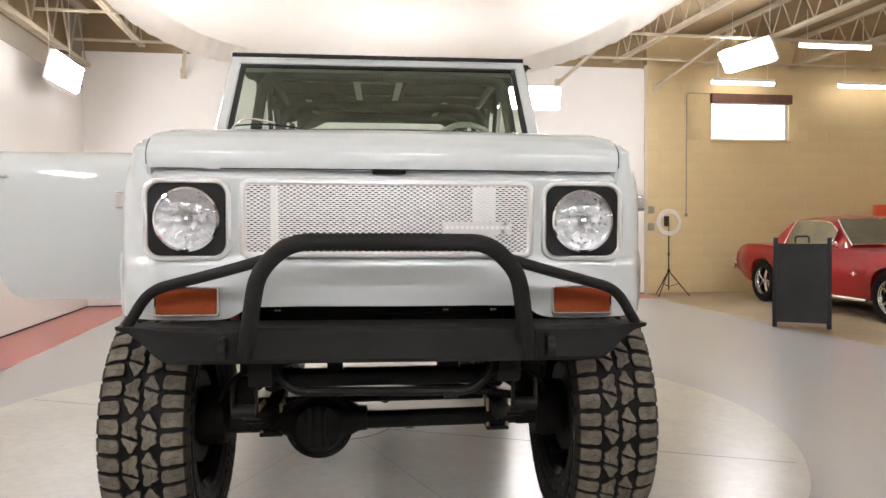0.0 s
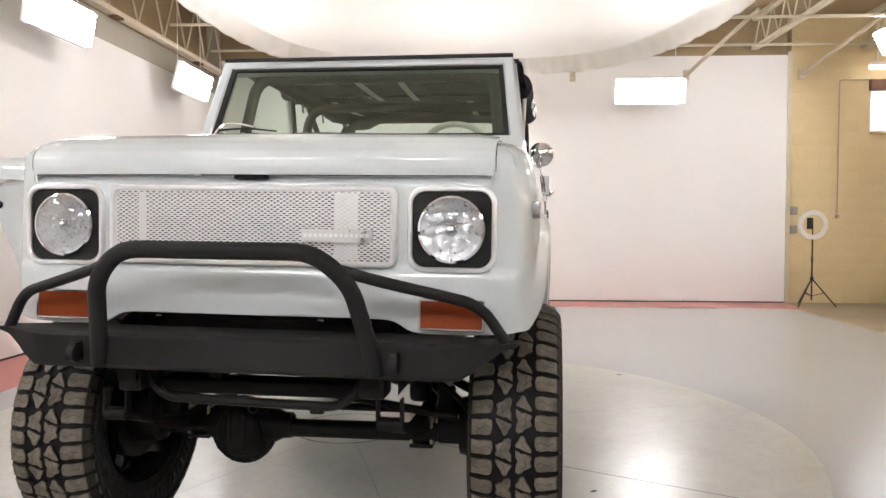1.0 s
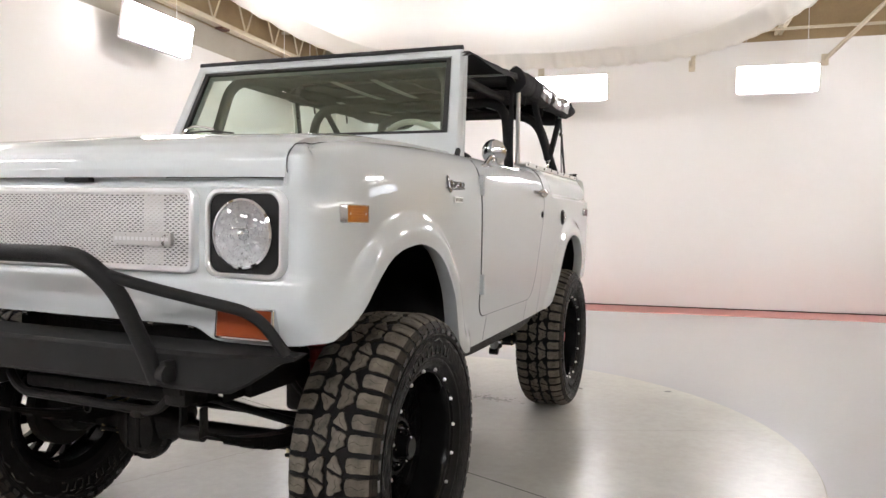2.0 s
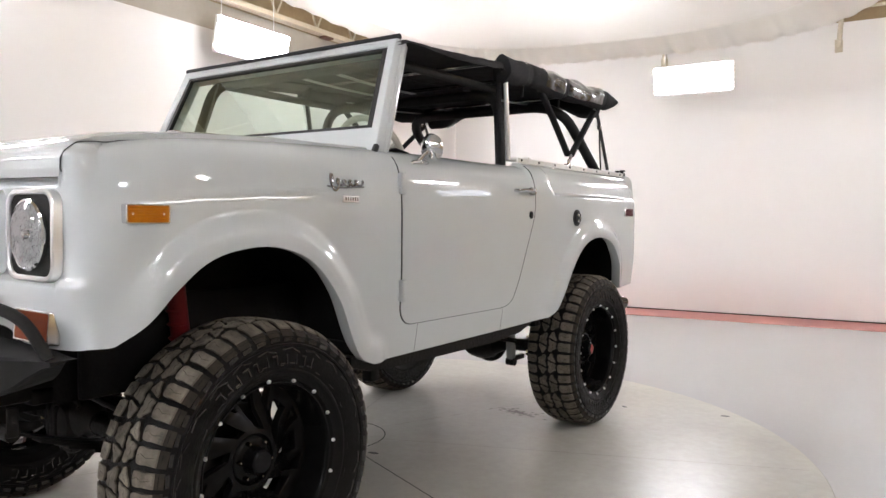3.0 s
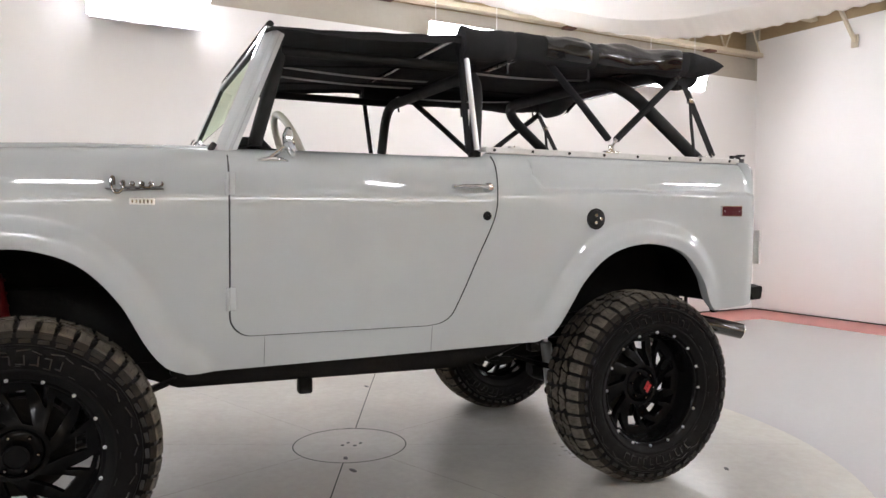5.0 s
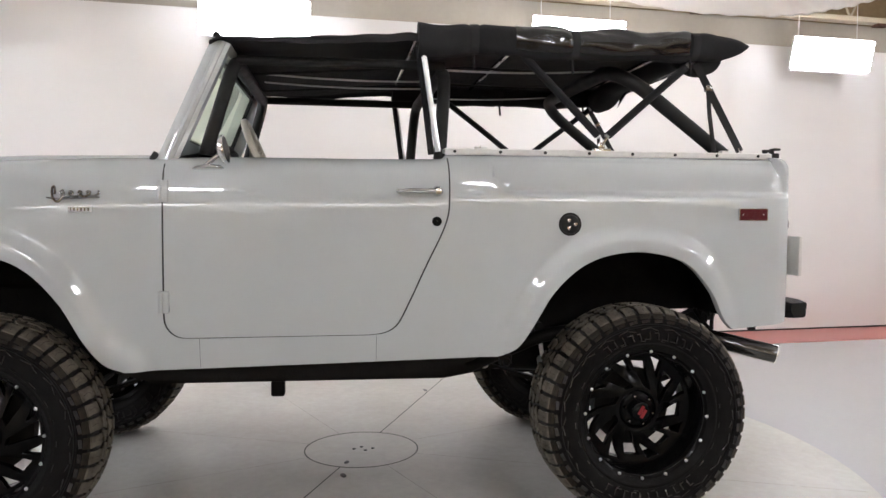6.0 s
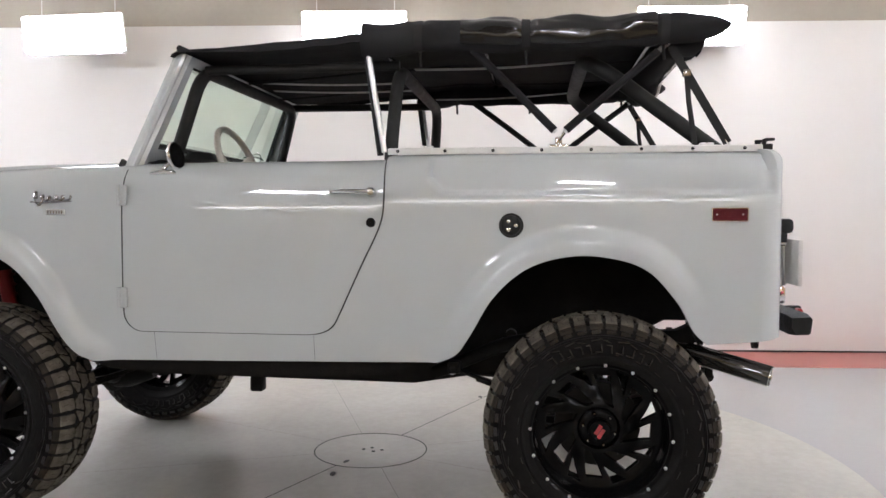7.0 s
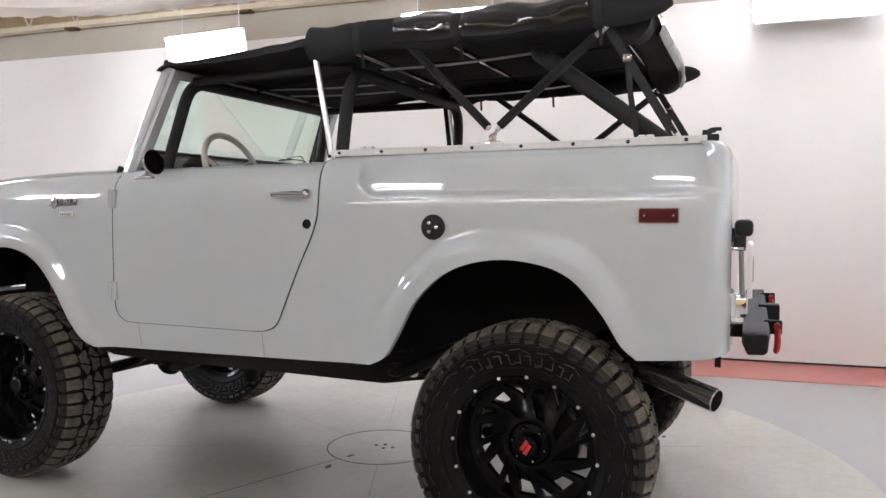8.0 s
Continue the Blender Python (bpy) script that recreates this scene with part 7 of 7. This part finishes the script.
def coupe():
    """A low two-door coupe; length along y, nose towards -y, near side at -x."""
    L = thing("red_coupe", "red 1960s two-door coupe with chrome mag wheels parked by the wall", "car", m=pose(6.72, 5.42, FLOOR, 0, 0, 1.5))
    W = 0.865
    belt_t = [(-2.25, 0.66), (-2.1, 0.78), (-1.2, 0.83), (-0.3, 0.86), (0.9, 0.855), (1.6, 0.87), (2.15, 0.83), (2.25, 0.70)]
    sill_t = [(-2.25, 0.40), (-2.1, 0.30), (-1.0, 0.24), (0.9, 0.24), (1.9, 0.32), (2.25, 0.45)]
    axles = (-1.40, 1.32)
    def lower(y):
        z = curve_at(sill_t, y)
        for a in axles:
            d = abs(y - a)
            if d < 0.37:
                z = max(z, 0.32 + math.sqrt(0.37 ** 2 - d * d) * 0.95)
        return z
    bm = bmesh.new()
    ys = np.linspace(-2.25, 2.25, 121)
    for s in (-1, 1):
        rows = []
        for y in ys:
            narrow = 0.10 * smooth(1.6, 2.25, abs(y)) ** 2
            zt, zb = curve_at(belt_t, y), lower(y)
            row = []
            for k in range(13):
                t = k / 12
                z = zb + (zt - zb) * t
                x = W - narrow - 0.10 * smooth(0.62, 0.20, z) * 0.7 - 0.05 * smooth(0.68, 0.88, z) + 0.014 * math.exp(-((z - 0.60) / 0.03) ** 2)
                row.append(Vector((s * x, y, z)))
            row.append(Vector((s * (W - narrow - 0.12), y, zt + 0.015)))
            row.append(Vector((0, y, zt + 0.03)))
            row.insert(0, Vector((s * (W - 0.18), y, zb)))
            rows.append(row)
        vs = loft(bm, rows)
        bm.faces.new(vs[0])
        bm.faces.new(vs[-1])
    bmesh.ops.remove_doubles(bm, verts=bm.verts[:], dist=0.001)
    part("body", bm, COUPE_RED, L, "bright red steel body", angle=45)
    # cabin
    roof_t = [(-0.62, 0.88), (-0.10, 1.24), (0.15, 1.29), (0.80, 1.295), (0.98, 1.26), (1.34, 0.90)]
    bm = bmesh.new()
    rows = []
    for y in np.linspace(-0.62, 1.34, 49):
        zt = curve_at(roof_t, y)
        lean_in = (zt - 0.86) / 0.42
        row = []
        for k in range(13):
            t = -1 + 2 * k / 12
            e = abs(t) ** 6
            row.append(Vector((t * (0.76 - 0.18 * lean_in), y, zt - 0.05 * t * t - 0.02 * e)))
        row = [Vector((-0.77, y, 0.85))] + row + [Vector((0.77, y, 0.85))]
        rows.append(row)
    loft(bm, rows)
    part("roof", bm, COUPE_RED, L, "red steel roof", angle=45)
    for s in (-1, 1):
        def skin(y, f):
            zt = curve_at(roof_t, y) - 0.085
            lean_in = (zt - 0.86) / 0.42
            return Vector((s * (0.785 - 0.175 * lean_in * f), y, 0.885 + (zt - 0.885) * f))
        bm = bmesh.new()
        a = np.linspace(-0.22, 0.78, 20)
        loft(bm, [[skin(y, f) for y in a] for f in (0.0, 0.5, 1.0)])
        part("side_window", bm, DARK_GLASS, L, "dim side window")
        bm = bmesh.new()
        sweep(bm, [skin(y, 1.02) for y in a] + [skin(0.83, 0.6), skin(0.85, 0.0)], 0.012, 6)
        sweep(bm, [skin(-0.22, 0.0), skin(-0.22, 1.0)], 0.014, 6)
        part("window_trim", bm, CHROME, L, "chrome window trim")
        bm = bmesh.new()
        sweep(bm, [(s * (W - 0.055), y, 0.235) for y in np.linspace(-0.95, 0.90, 9)], 0.022, 6)
        part("rocker_trim", bm, CHROME, L, "chrome rocker trim")
        bm = bmesh.new()
        box(bm, (s * (W + 0.012), -0.80, 0.56), (0.008, 0.13, 0.008), 0.002, seg=1)
        box(bm, (s * (W + 0.012), -0.80, 0.56), (0.008, 0.03, 0.05), 0.002, seg=1)
        part("fender_emblem", bm, CHROME, L)
        bm = bmesh.new()
        box(bm, (s * (W - 0.0), 0.62, 0.76), (0.02, 0.12, 0.02), 0.006)
        part("door_handle", bm, CHROME, L)
        bm = bmesh.new()
        sweep(bm, [(s * (W - 0.03), -0.45, 0.86), (s * (W + 0.03), -0.47, 0.90)], 0.012, 8)
        lathe(bm, [(0.001, -0.02), (0.045, -0.01), (0.05, 0.01), (0.001, 0.012)], Matrix.Translation((s * (W + 0.05), -0.47, 0.92)) @ Matrix.Rotation(radians(-90), 4, "X"), 16)
        part("door_mirror", bm, CHROME, L)
    bm = bmesh.new()
    wf = lambda f, x: Vector((x * (0.70 - 0.13 * f), -0.60 + 0.47 * f + 0.06 * x * x, 0.90 + 0.33 * f))
    loft(bm, [[wf(f, x) + Vector((0, -0.012, 0.012)) for x in np.linspace(-1, 1, 13)] for f in (0.0, 0.5, 1.0)])
    part("windshield", bm, DARK_GLASS, L, "dim windshield glass")
    bm = bmesh.new()
    for f in (0.0, 1.0):
        sweep(bm, [wf(f, x) + Vector((0, -0.014, 0.014)) for x in np.linspace(-1, 1, 13)], 0.013, 6)
    for x in (-1, 1):
        sweep(bm, [wf(0, x), wf(1, x)], 0.016, 6)
    part("windshield_trim", bm, CHROME, L, "chrome windshield trim")
    bm = bmesh.new()
    box(bm, (0, 2.27, 0.50), (1.66, 0.07, 0.10), 0.03)
    part("rear_bumper", bm, CHROME, L, "chrome rear bumper")
    bm = bmesh.new()
    box(bm, (0, -2.27, 0.46), (1.66, 0.07, 0.10), 0.03)
    part("front_bumper", bm, CHROME, L, "chrome front bumper")
    bm = bmesh.new()
    box(bm, (0, 0, 0.45), (1.50, 3.9, 0.36), 0.05)
    part("underbody", bm, CAVITY, L)
    made = None
    for s in (-1, 1):
        for a in axles:
            m = Matrix.Translation((s * 0.755, a, 0.318)) @ (Matrix.Identity(4) if s > 0 else Matrix.Rotation(radians(180), 4, "Z"))
            w = thing("wheel")
            w.parent = L
            w.matrix_basis = m
            turn = Matrix.Rotation(radians(90), 4, "Y")
            bm = bmesh.new()
            lathe(bm, [(0.19, -0.09), (0.25, -0.105), (0.30, -0.10), (0.318, -0.08), (0.318, 0.08), (0.30, 0.10), (0.25, 0.105), (0.19, 0.09)], turn, 40, close=True)
            part("tyre", bm, RUBBER, w, "black tyre")
            bm = bmesh.new()
            lathe(bm, [(0.200, 0.098), (0.192, 0.09), (0.180, 0.03), (0.178, -0.08), (0.195, -0.09)], turn, 36)
            for k in range(5):
                q = radians(72 * k)
                d = Vector((0, math.cos(q), math.sin(q)))
                sweep(bm, [d * 0.03 + Vector((0.055, 0, 0)), d * 0.12 + Vector((0.06, 0, 0)), d * 0.185 + Vector((0.045, 0, 0))], [0.03, 0.026, 0.034], 8, flat=0.5)
            lathe(bm, [(0.001, 0.09), (0.03, 0.085), (0.045, 0.06), (0.05, 0.03)], turn, 20)
            part("rim", bm, CHROME, w, "chrome five-spoke mag wheel")
    return L


coupe()
bm = bmesh.new()
lathe(bm, [(0.001, 0.0), (0.28, 0.0), (0.29, 0.03), (0.27, 0.35), (0.29, 0.40), (0.29, 0.48), (0.27, 0.85), (0.285, 0.88), (0.001, 0.885)], Matrix.Identity(4), 32)
part("drum", bm, ORANGE, None, "orange plastic drum on the tool shelf by the wall", m=room(9.57, 7.25, 0.62 + FLOOR), category="drum")
bm = bmesh.new()
box(bm, (0, 0, 0.31), (0.9, 0.7, 0.62), 0.01)
for z in (0.18, 0.45):
    box(bm, (0, -0.355, z), (0.8, 0.01, 0.24), 0.004)
part("tool_cabinet", bm, RUST, None, "dark tool cabinet standing by the yellow wall", m=room(9.57, 7.25, FLOOR), category="cabinet")


# ---- courses of the yellow block wall ----
def block_courses():
    walls = sorted((o for o in scene.objects if o.name.startswith("wall_yellow")), key=lambda o: o.name)
    west, east, under, over = walls
    source = None
    for row in range(21):
        z = FLOOR + 0.1016 + 0.2032 * row
        for k in range(13):
            u = 5.48 + 0.4064 * k + (0.2032 if row % 2 else 0.0)
            if z + 0.10 > WZ0 - 0.03 and z - 0.10 < WZ1 + 0.14 and u + 0.2 > WU0 - 0.04 and u - 0.2 < WU1 + 0.04:
                continue
            owner = west if u < WU0 else east if u > WU1 else under if z < WZ0 else over
            m = pose(u, yellow, z)
            if source is None:
                bm = bmesh.new()
                box(bm, (0, 0, 0), (0.398, 0.007, 0.195), 0)
                source = part("block", bm, BLOCK, owner, m=m)
            else:
                again("block", source, owner, m)


block_courses()
